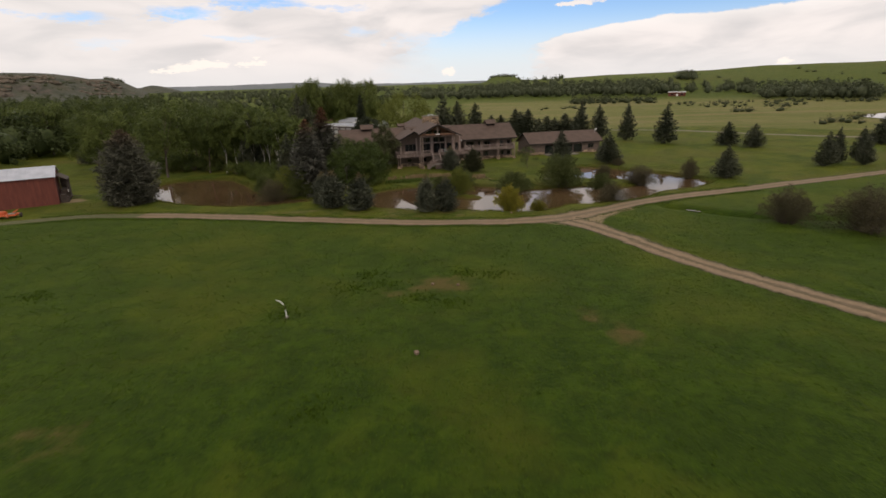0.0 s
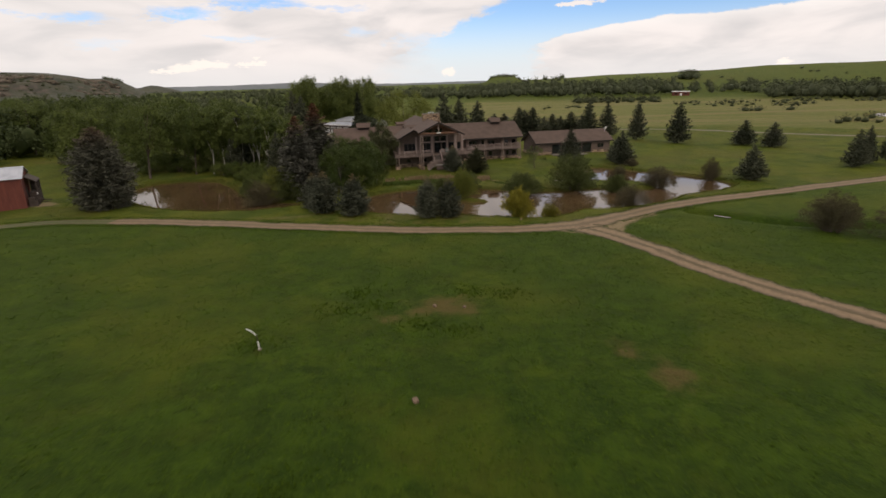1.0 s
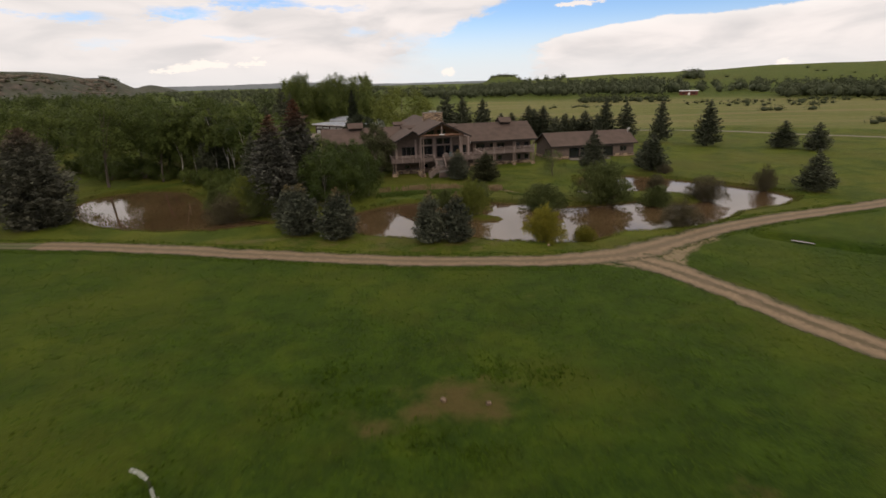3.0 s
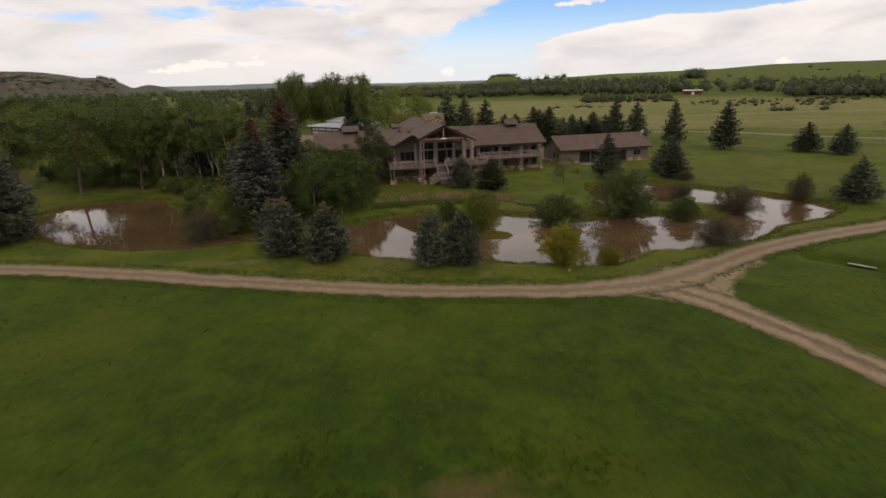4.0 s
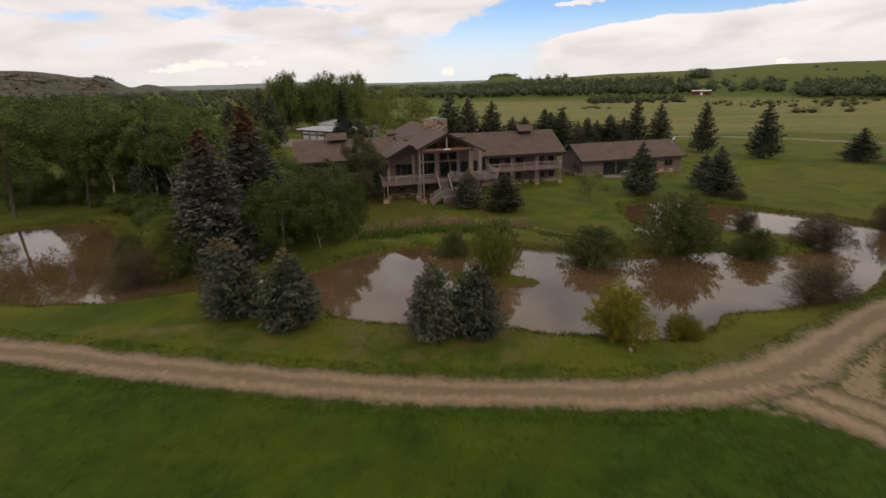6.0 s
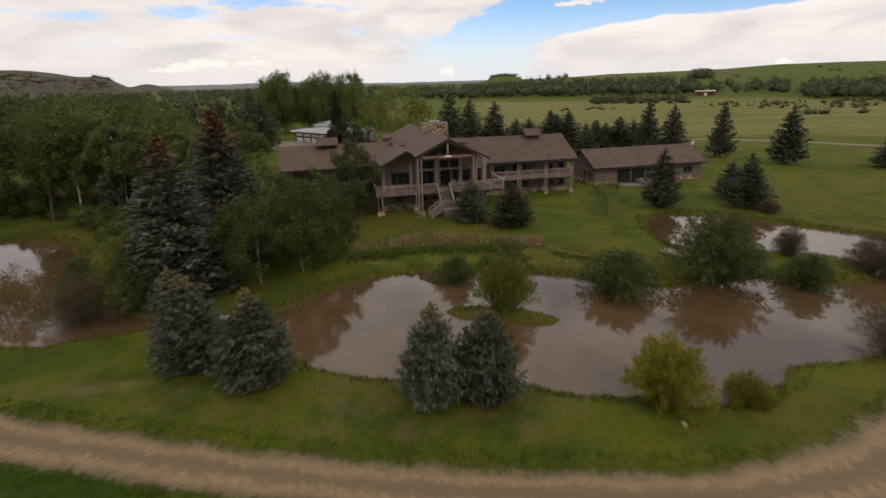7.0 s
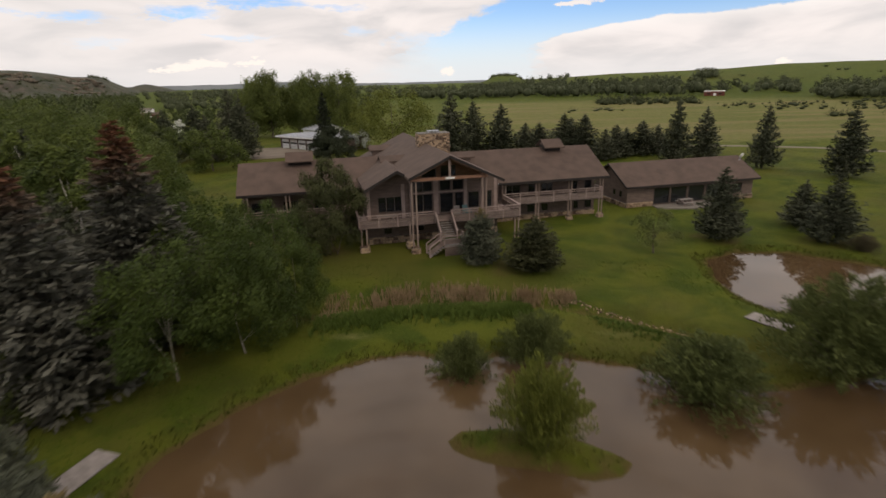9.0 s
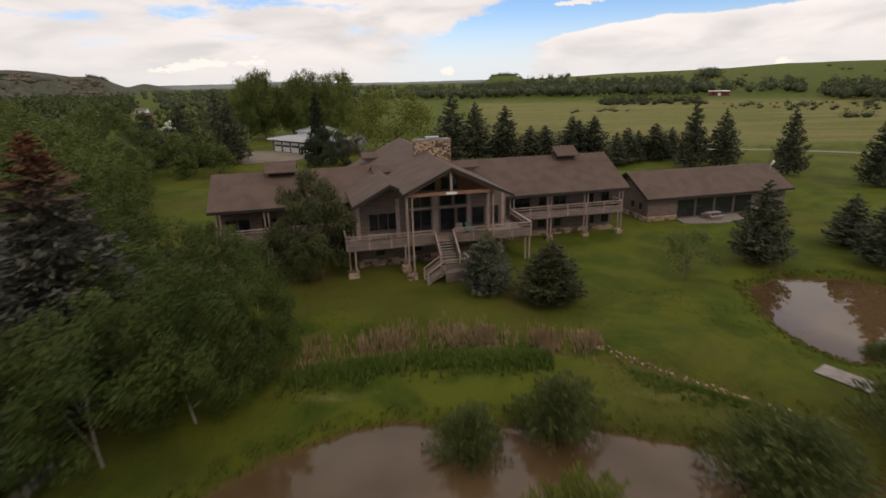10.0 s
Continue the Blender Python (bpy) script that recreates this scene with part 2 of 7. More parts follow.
M_CONCRETE = plain("concrete", (0.12, 0.104, 0.085), (0.20, 0.172, 0.142), 1.5, 0.9)
M_PLANK = plain("grey_dock_planks", (0.16, 0.138, 0.122), (0.28, 0.248, 0.225), 2.0, 0.85)
M_METAL = plain("galvanised_roof", (0.34, 0.355, 0.39), (0.47, 0.485, 0.52), 0.8, 0.55, 0.25, 20, 0.1)
M_WHITE = plain("white_paint", (0.62, 0.61, 0.58), (0.80, 0.79, 0.77), 1.5, 0.6)
M_REDBARN = plain("barn_red_boards", (0.095, 0.024, 0.016), (0.160, 0.045, 0.030), 0.8, 0.85, 0, 14, 0.4, (3, 3, 0.5))
M_ORANGE = plain("orange_paint", (0.42, 0.075, 0.02), (0.55, 0.13, 0.04), 2.0, 0.5)
M_DARKWOOD = plain("dark_timber", (0.035, 0.026, 0.020), (0.075, 0.055, 0.045), 2.0, 0.85)
M_REED = leafy("dry_cattails", (0.19, 0.130, 0.072), (0.37, 0.275, 0.170), 0.9, 0.2)
M_SEDGE = leafy("green_sedge", (0.050, 0.082, 0.013), (0.100, 0.138, 0.028), 0.6, 0.25)
M_GRASS = leafy("meadow_grass", (0.034, 0.062, 0.003), (0.054, 0.090, 0.004), 0.6, 0.25)
M_BANK = leafy("bank_grass", (0.060, 0.072, 0.012), (0.115, 0.118, 0.024), 0.7, 0.25)
M_FARWOOD = leafy("far_wood_leaves", (0.032, 0.046, 0.016), (0.088, 0.106, 0.038), 0.6, 0.12)
# leaf green paled to carry the haze over the far valley
M_BELT = leafy("hazy_valley_leaves", (0.058, 0.070, 0.037), (0.112, 0.124, 0.066), 0.7, 0.12)
M_BLOSSOM = leafy("white_blossom", (0.42, 0.44, 0.36), (0.78, 0.78, 0.74), 0.7, 0.25)
M_SAGE = leafy("brush_leaves", (0.038, 0.046, 0.022), (0.080, 0.090, 0.042), 0.7, 0.15)


def glass_mat():
    m, t, b, v = material("window_glass", 0.06)
    b.inputs["Base Color"].default_value = (0.012, 0.014, 0.016, 1)
    b.inputs["Specular IOR Level"].default_value = 0.6
    return m


def water_mat():
    m, t, b, v = material("muddy_water", 0.03)
    big = noisen(t, v, 0.12, 3.0)
    t.links.new(mixc(t, maprange(t, big, 0.35, 0.65), (0.062, 0.038, 0.018), (0.088, 0.055, 0.027)), b.inputs["Base Color"])
    b.inputs["IOR"].default_value = 1.42
    bump(t, b, noisen(t, v, 1.4, 2.0), 0.025, 0.02)
    return m


M_GLASS, M_WATER = glass_mat(), water_mat()

# ---- helpers for building ----


def part(name, bm, mat, parent=None, label=""):
    """Links a bmesh as one mesh object, under parent where there is one."""
    me = bpy.data.meshes.new(name)
    bmesh.ops.recalc_face_normals(bm, faces=bm.faces)
    bm.to_mesh(me)
    bm.free()
    me.materials.append(mat)
    o = new(name, me)
    if parent:
        o.parent = parent
    if label:
        o["label"] = label
    return o


def empty(name, m=None):
    o = new(name)
    if m:
        o.matrix_basis = m
    return o


def raw_mesh(name, verts, faces, mat, parent=None):
    """verts: (n, 3) array; faces: (m, 3) or (m, 4) index array."""
    verts, faces = np.asarray(verts, np.float32), np.asarray(faces, np.int32)
    me = bpy.data.meshes.new(name)
    k = faces.shape[1]
    me.vertices.add(len(verts))
    me.vertices.foreach_set("co", verts.ravel())
    me.loops.add(faces.size)
    me.loops.foreach_set("vertex_index", faces.ravel())
    me.polygons.add(len(faces))
    me.polygons.foreach_set("loop_start", np.arange(0, faces.size, k, dtype=np.int32))
    me.update(calc_edges=True)
    me.materials.append(mat)
    o = new(name, me)
    if parent:
        o.parent = parent
    return o


def box(bm, x0, y0, z0, x1, y1, z1):
    v = [bm.verts.new(p) for p in ((x0, y0, z0), (x1, y0, z0), (x1, y1, z0), (x0, y1, z0), (x0, y0, z1), (x1, y0, z1), (x1, y1, z1), (x0, y1, z1))]
    for f in ((3, 2, 1, 0), (4, 5, 6, 7), (0, 1, 5, 4), (1, 2, 6, 5), (2, 3, 7, 6), (3, 0, 4, 7)):
        bm.faces.new([v[i] for i in f])
    return v


def boxes(*rows):
    bm = bmesh.new()
    for r in rows:
        box(bm, *r)
    return bm


def slab(points, thick):
    """A plate with the outline of points as its top, thick metres deep."""
    bm = bmesh.new()
    top = [bm.verts.new(p) for p in points]
    low = [bm.verts.new((p[0], p[1], p[2] - thick)) for p in points]
    bm.faces.new(top)
    bm.faces.new(low[::-1])
    n = len(top)
    for i in range(n):
        bm.faces.new((top[i], low[i], low[(i + 1) % n], top[(i + 1) % n]))
    return bm


def beam(bm, a, b, w, h=None, sides=4):
    """A bar from a to b, w across and h high, or round with more sides."""
    a, b = Vector(a), Vector(b)
    d = (b - a).normalized()
    s = d.cross(Vector((0, 0, 1)))
    s = s.normalized() if s.length > 1e-4 else Vector((1, 0, 0))
    u = s.cross(d)
    h = h or w
    if sides == 4:
        ring = [(-w / 2, -h / 2), (w / 2, -h / 2), (w / 2, h / 2), (-w / 2, h / 2)]
    else:
        ring = [(w / 2 * math.cos(2 * math.pi * i / sides), h / 2 * math.sin(2 * math.pi * i / sides)) for i in range(sides)]
    va = [bm.verts.new(a + s * p + u * q) for p, q in ring]
    vb = [bm.verts.new(b + s * p + u * q) for p, q in ring]
    n = len(ring)
    bm.faces.new(va[::-1])
    bm.faces.new(vb)
    for i in range(n):
        bm.faces.new((va[i], va[(i + 1) % n], vb[(i + 1) % n], vb[i]))


def tube(bm, pts, radii, sides=7):
    """A tapered limb along pts."""
    rings = []
    for i, p in enumerate(pts):
        p = Vector(p)
        d = (Vector(pts[min(i + 1, len(pts) - 1)]) - Vector(pts[max(i - 1, 0)])).normalized()
        s = d.cross(Vector((0.3, 1, 0.1))).normalized()
        u = s.cross(d)
        rings.append([bm.verts.new(p + (s * math.cos(a) + u * math.sin(a)) * radii[i]) for a in (2 * math.pi * k / sides for k in range(sides))])
    for a, b in zip(rings, rings[1:]):
        for k in range(sides):
            bm.faces.new((a[k], a[(k + 1) % sides], b[(k + 1) % sides], b[k]))
    bm.faces.new(rings[-1])
    bm.faces.new(rings[0][::-1])


# ---- the lie of the land ----
POND = [(-15.3, 84.0), (-13.6, 82.4), (-11.3, 81.0), (-9.8, 79.3), (-7.6, 78.5), (-5.2, 77.9), (2.0, 77.1), (5.0, 76.1), (8.0, 75.4), (11.0, 74.8),
        (13.2, 74.9), (15.5, 76.2), (17.6, 78.2), (22.5, 79.2), (25.8, 80.2), (29.5, 81.4), (32.0, 83.2), (35.0, 86.2), (40.0, 88.4), (43.2, 90.0),
        (45.6, 93.2), (45.6, 96.2), (42.4, 101.4), (39.8, 104.2), (36.5, 107.4), (33.3, 110.4), (29.7, 113.3), (25.0, 113.5), (21.6, 111.8), (20.2, 106.4),
        (20.2, 102.4), (21.2, 100.4), (25.0, 99.6), (29.5, 98.8), (33.3, 97.2), (34.4, 94.4), (33.2, 91.8), (30.8, 90.2), (27.5, 90.4), (24.3, 92.2),
        (18.8, 90.9), (15.3, 90.6), (12.1, 90.8), (9.5, 92.6), (6.3, 94.2), (2.0, 94.9), (-2.1, 95.0), (-4.5, 95.2), (-6.9, 94.7), (-8.8, 93.5),
        (-11.2, 91.8), (-12.8, 89.7), (-14.0, 88.2), (-14.9, 86.2)]
POND_2 = [(-22.2, 85.7), (-24.6, 84.4), (-28.2, 83.1), (-33.0, 82.6), (-37.8, 83.7), (-41.6, 85.0), (-46.6, 88.0), (-50.2, 91.4), (-53.2, 96.0), (-55.4, 100.0),
          (-55.2, 104.4), (-53.8, 107.0), (-50.4, 108.7), (-46.4, 108.8), (-43.4, 107.2), (-38.0, 101.0), (-34.0, 94.4), (-30.8, 89.2), (-27.0, 87.4), (-24.0, 87.2)]
POND_3 = [(164, 204), (171, 214), (170, 224), (177, 236), (198, 246), (232, 240), (240, 226), (214, 212), (190, 205)]
ISLE = [(-2.3, 86.8), (-1.5, 87.7), (0.4, 87.9), (3.5, 87.2), (5.9, 85.3), (5.3, 84.4), (4.0, 84.2), (1.7, 84.9), (-1.2, 85.9)]
BROOK = [(31.8, 75.0), (34.9, 71.9), (38.1, 69.2), (43.0, 67.0), (50.0, 65.6), (60.0, 64.0)]
DITCH = [(-13.0, 101.0), (-6.0, 102.6), (1.0, 102.9), (6.0, 102.2), (10.0, 99.8), (13.5, 96.9), (16.5, 94.0)]
WATER_Z = -0.4


def polygon_distance(px, py, poly, closed=True):
    """Signed distance to a closed outline (inside negative), or to an open line."""
    d2, inside = np.full(px.shape, 1e12), np.zeros(px.shape, bool)
    n = len(poly)
    for i in range(n if closed else n - 1):
        (ax, ay), (bx, by) = poly[i], poly[(i + 1) % n]
        ex, ey = bx - ax, by - ay
        k = np.clip(((px - ax) * ex + (py - ay) * ey) / (ex * ex + ey * ey), 0, 1)
        d2 = np.minimum(d2, (px - ax - k * ex) ** 2 + (py - ay - k * ey) ** 2)
        if closed and ay != by:
            cross = ((ay > py) != (by > py)) & (px < (bx - ax) * (py - ay) / (by - ay) + ax)
            inside ^= cross
    d = np.sqrt(d2)
    return np.where(inside, -d, d)


def sstep(v, a, b):
    k = np.clip((v - a) / (b - a), 0, 1)
    return k * k * (3 - 2 * k)


def ripple(x, y, s=1.0):
    """Smooth low swells, from a few crossing waves."""
    x, y = x / s, y / s
    return (np.sin(x * 1.3 + 1.7 * np.sin(y * 0.7)) + np.sin(y * 1.1 + 1.3 * np.sin(x * 0.9 + 2)) + 0.6 * np.sin(x * 2.7 + y * 1.9 + 1)) / 2.6


def land(x, y):
    """The ground's height, and the distances to the ponds' outlines."""
    x, y = np.asarray(x, float), np.asarray(y, float)
    wob = 0.28 * ripple(x, y, 1.1)
    d1, d2, di = polygon_distance(x, y, POND) + wob, polygon_distance(x, y, POND_2) + wob, polygon_distance(x, y, ISLE) + 0.5 * wob
    d2 = np.minimum(d2, polygon_distance(x, y, POND_3))
    d = np.minimum(d1, d2)
    h = 0.07 * ripple(x, y, 5.0) + 0.03 * ripple(x, y, 1.9)
    near = sstep(d, 0.0, 1.5)
    h = np.where(d > 0, WATER_Z + (h - WATER_Z) * near, WATER_Z - np.minimum(1.2, -d * 0.5))
    h = np.maximum(h, np.where(di < 0, WATER_Z + np.minimum(0.42, -di * 0.7), WATER_Z - di * 0.6))
    h = h - 0.85 * np.exp(-(polygon_distance(x, y, BROOK, False) / 1.15) ** 2) - 0.5 * np.exp(-(polygon_distance(x, y, DITCH, False) / 0.9) ** 2) * (d > 0.6)
    az, dist = np.degrees(np.arctan2(x, y)), np.hypot(x, y)
    hill = np.interp(az, [4, 10, 16, 22, 25, 29.5, 38, 60, 95], [0, 16, 22, 24, 25, 32, 34, 36, 30]) * sstep(dist, 520, 1400) * (1 + 0.06 * ripple(x, y, 160.0))
    mound = np.interp(az, [4.0, 4.9, 5.6, 7.4, 8.2], [0, 30, 36, 34, 0]) * sstep(dist, 1900, 2500)
    swell = 1.3 * ripple(x, y, 110.0) * sstep(dist, 300, 480)
    return h + np.maximum(hill, mound) + swell, d1, d2, di


def grid_lines(dense, far_lo, far_hi):
    lines = np.array(dense)
    lo, hi, out = lines[0], lines[-1], [lines]
    step, v, left = lines[1] - lines[0], lo, []
    while v > far_lo:
        step *= 1.10
        v -= step
        left.append(v)
    step, v, right = lines[-1] - lines[-2], hi, []
    while v < far_hi:
        step *= 1.10
        v += step
        right.append(v)
    return np.concatenate((np.array(left[::-1]), lines, np.array(right)))


gx = grid_lines(np.arange(-62, 56, 0.6), -4600, 4600)
gy = grid_lines(np.concatenate((np.arange(20, 60, 1.2), np.arange(60, 116, 0.6), np.arange(116, 240, 2.0))), -700, 4700)
GX, GY = np.meshgrid(gx, gy)
GH, GD1, GD2, GDI = land(GX.ravel(), GY.ravel())
nx, ny = len(gx), len(gy)
gi = np.arange(nx * ny).reshape(ny, nx)
ground_faces = np.stack((gi[:-1, :-1], gi[:-1, 1:], gi[1:, 1:], gi[1:, :-1]), -1).reshape(-1, 4)

ROAD = [(-66.0, 72.6), (-58.0, 75.8), (-51.0, 77.3), (-45.0, 77.0), (-36.0, 75.6), (-27.0, 73.8), (-20.0, 71.9), (-9.0, 69.6), (0.0, 68.4), (8.0, 67.9),
        (13.0, 68.6), (17.5, 70.4), (22.0, 73.4), (28.0, 77.2), (35.0, 80.4), (45.0, 84.2), (57.0, 88.4), (79.0, 96.4), (120.0, 111.0), (180.0, 130.0)]
BRANCH = [(15.4, 68.3), (16.6, 66.9), (18.3, 64.2), (20.4, 59.6), (23.6, 52.0), (27.9, 44.4), (32.8, 37.0), (40.0, 27.0), (55.0, 8.0), (75.0, -20.0)]
DRIVE = [(30.0, 176.0), (40.0, 186.0), (52.0, 191.0), (63.0, 190.0), (79.0, 181.6), (97.0, 165.0), (120.0, 148.0), (170.0, 130.0), (260.0, 105.0)]


def ground_mat():
    m, t, b, v = material("grassland", 0.9)
    at = t.nodes.new("ShaderNodeAttribute")
    at.attribute_name = "zone"
    zs = t.nodes.new("ShaderNodeSeparateColor")
    t.links.new(at.outputs["Color"], zs.inputs[0])
    dry, lawn, mud_shade = zs.outputs
    n_big, n_mid, n_fine = noisen(t, v, 0.06, 5.0, 0.6), noisen(t, v, 0.45, 5.0, 0.65), noisen(t, v, 5.0, 4.0, 0.7)
    n_far = noisen(t, v, 0.012, 6.0, 0.6)
    fine = maprange(t, mathn(t, "ADD", mathn(t, "MULTIPLY", n_mid, 0.6), mathn(t, "MULTIPLY", n_fine, 0.4)), 0.35, 0.65)
    meadow = mixc(t, fine, (0.010, 0.025, 0.0012), (0.029, 0.055, 0.0022))
    n_soft = noisen(t, v, 0.16, 5.0, 0.65, 0.6)
    meadow = mixc(t, maprange(t, n_soft, 0.36, 0.50, 0.55, 0.0), meadow, (0.015, 0.030, 0.0012))
    meadow = mixc(t, maprange(t, n_soft, 0.52, 0.70, 0.0, 0.7), meadow, (0.046, 0.067, 0.0030))
    n_tuft = noisen(t, v, 1.3, 4.0, 0.7, 0.8)
    meadow = mixc(t, maprange(t, n_tuft, 0.34, 0.48, 0.6, 0.0), meadow, (0.010, 0.021, 0.0010))
    meadow = mixc(t, maprange(t, n_tuft, 0.54, 0.68, 0.0, 0.45), meadow, (0.042, 0.068, 0.0030))
    meadow = mixc(t, mathn(t, "MULTIPLY", maprange(t, n_big, 0.46, 0.64), 0.5), meadow, (0.060, 0.068, 0.0045))
    mown = mixc(t, fine, (0.022, 0.036, 0.003), (0.046, 0.064, 0.006))
    mown = mixc(t, maprange(t, n_soft, 0.42, 0.60, 0.0, 0.75), mown, (0.076, 0.084, 0.008))
    mown = mixc(t, mathn(t, "MULTIPLY", maprange(t, n_big, 0.44, 0.62), 0.6), mown, (0.068, 0.060, 0.013))
    hay = mixc(t, fine, (0.084, 0.084, 0.024), (0.134, 0.124, 0.043))
    hay = mixc(t, mathn(t, "MULTIPLY", maprange(t, n_far, 0.45, 0.65), 0.7), hay, (0.060, 0.074, 0.013))
    streak = t.nodes.new("ShaderNodeMapping")
    streak.inputs["Scale"].default_value = (0.010, 0.075, 1.0)
    streak.inputs["Rotation"].default_value = (0, 0, radians(-12))
    t.links.new(v, streak.inputs[0])
    hay = mixc(t, mathn(t, "MULTIPLY", maprange(t, noisen(t, streak.outputs[0], 1.0, 5.0, 0.6), 0.46, 0.62), 0.8), hay, (0.150, 0.116, 0.056))
    hay = mixc(t, maprange(t, noisen(t, v, 0.09, 5.0, 0.7), 0.54, 0.70, 0.0, 0.6), hay, (0.048, 0.056, 0.014))
    c = mixc(t, lawn, meadow, mown)
    edge = mathn(t, "MULTIPLY", mathn(t, "SUBTRACT", n_mid, 0.5), 1.0)
    c = mixc(t, maprange(t, mathn(t, "ADD", dry, edge), 0.3, 0.7), c, hay)
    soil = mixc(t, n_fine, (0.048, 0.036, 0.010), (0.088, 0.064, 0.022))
    # bare soil, and the same brown as painted shade below the wood
    c = mixc(t, maprange(t, mathn(t, "ADD", mud_shade, edge), 0.35, 0.7), c, soil)
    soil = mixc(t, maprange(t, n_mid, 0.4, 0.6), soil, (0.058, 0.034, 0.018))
    earth = mixc(t, n_fine, (0.13, 0.090, 0.055), (0.26, 0.195, 0.125))
    c = mixc(t, maprange(t, mathn(t, "ADD", at.outputs["Alpha"], edge), 0.35, 0.7), c, earth)
    t.links.new(c, b.inputs["Base Color"])
    b.inputs["Specular IOR Level"].default_value = 0.1
    b.inputs["Sheen Weight"].default_value, b.inputs["Sheen Roughness"].default_value = 0.28, 0.4
    b.inputs["Sheen Tint"].default_value = (0.22, 0.26, 0.03, 1)
    bump(t, b, mathn(t, "ADD", n_fine, n_mid), 0.6, 0.15)
    return m


M_GROUND = ground_mat()
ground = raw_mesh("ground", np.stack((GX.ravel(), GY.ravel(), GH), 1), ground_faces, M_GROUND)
tagged(ground, "green grassland of meadow, mown lawn and dry hayfield reaching low hills", "ground", kind="structure")
# what grows where: dry grass, mown lawn, bare soil; the soil mask also holds the wood's shade
px_, py_ = GX.ravel(), GY.ravel()
d_pond = np.minimum(GD1, GD2)
d_road = np.minimum(polygon_distance(px_, py_, ROAD, False), polygon_distance(px_, py_, BRANCH, False))
dry = 0.72 * sstep(py_, 182, 205) * sstep(px_, -4, 25) * sstep(-np.hypot(px_, py_), -560, -420)
dry = np.maximum(dry, 0.85 * sstep(py_ + 0.75 * px_, 255, 275) * sstep(px_, 5, 30) * sstep(-np.hypot(px_, py_), -520, -400))
worn = np.zeros(px_.shape)
for cx, cy, rx, ry, k in ((-0.6, 45.8, 5.2, 3.4, 0.56), (-4.8, 44.2, 3.4, 2.2, 0.46), (12.6, 35.0, 1.8, 3.0, 0.62), (10.9, 38.2, 1.6, 2.6, 0.56), (-21.5, 24.0, 4.6, 3.4, 0.44), (-12.9, 39.0, 1.4, 1.1, 0.46), (6.5, 60.0, 5.0, 3.0, 0.34), (-9.0, 56.0, 5.0, 3.0, 0.34)):
    dry = np.maximum(dry, 0.6 * k * np.exp(-((px_ - cx) / (1.15 * rx)) ** 2 - ((py_ - cy) / (1.15 * ry)) ** 2))
    worn = np.maximum(worn, 1.12 * k * np.exp(-((px_ - cx) / rx) ** 2 - ((py_ - cy) / ry) ** 2))
road_line = np.interp(px_, [p[0] for p in ROAD], [p[1] for p in ROAD])
lawn = sstep(py_ - road_line, -1.0, 1.5)
mud_shade = np.maximum(0.74 * np.exp(-((d_pond - 0.1) / 0.60) ** 2), np.where(d_pond < 0.1, 1.0, 0.0) * (GDI > 0.1))
mud_shade = np.maximum(mud_shade, np.maximum(0.70 * np.exp(-((GDI - 0.05) / 0.40) ** 2), 0.46 * (GDI < 0)))
bare = 0.80 * np.exp(-((px_ + 62.9) / 3.4) ** 2 - ((py_ - 88.8) / 2.4) ** 2)
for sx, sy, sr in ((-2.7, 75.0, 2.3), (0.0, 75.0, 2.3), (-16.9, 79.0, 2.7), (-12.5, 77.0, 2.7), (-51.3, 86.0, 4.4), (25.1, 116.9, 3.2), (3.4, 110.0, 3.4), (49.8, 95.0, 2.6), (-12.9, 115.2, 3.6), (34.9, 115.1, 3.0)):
    mud_shade = np.maximum(mud_shade, 0.66 * np.exp(-((px_ - sx) ** 2 + (py_ - sy) ** 2) / sr ** 2))
az_, dist_ = np.degrees(np.arctan2(px_, py_)), np.hypot(px_, py_)
dry = np.maximum(dry, 0.55 * np.exp(-((az_ + 17.0) / 8.0) ** 2 - ((dist_ - 720) / 150) ** 2))
dry = np.maximum(dry, 0.36 * sstep(dist_, 600, 900) * (az_ > 8) * (az_ < 60))
for cx, cy, rx, ry, k in ((-6.5, 74.6, 4.5, 1.6, 0.52), (-20.0, 77.0, 6.0, 1.6, 0.50), (5.5, 73.6, 3.0, 1.2, 0.42), (-9.0, 97.6, 5.0, 1.2, 0.48), (9.0, 97.0, 5.0, 1.3, 0.46), (24.0, 96.0, 3.0, 2.0, 0.46)):
    dry = np.maximum(dry, k * np.exp(-((px_ - cx) / rx) ** 2 - ((py_ - cy) / ry) ** 2))
for line, half, k in (([(18.9, 63.2), (18.6, 65.6), (19.4, 68.0), (22.0, 71.4), (25.5, 74.4)], 1.4, 0.88), ([(18.0, 64.8), (16.6, 65.4), (14.9, 65.7), (12.4, 67.0), (9.5, 67.4)], 0.75, 0.66), ([(18.4, 64.6), (17.6, 66.6), (17.0, 69.4)], 1.1, 0.74)):
    bare = np.maximum(bare, k * np.exp(-(polygon_distance(px_, py_, line, False) / half) ** 2))
mud_shade = np.maximum(mud_shade, 0.50 * np.exp(-((px_ - 16.8) / 4.2) ** 2 - ((py_ - 66.6) / 2.6) ** 2))
mud_shade = np.maximum(mud_shade, 0.44 * sstep(dist_, 560, 760) * (az_ > 6) * (az_ < 60) * (0.75 + 0.45 * ripple(px_, py_, 70.0)))
lawn = lawn * (1 - 0.65 * sstep(dist_, 330, 600))
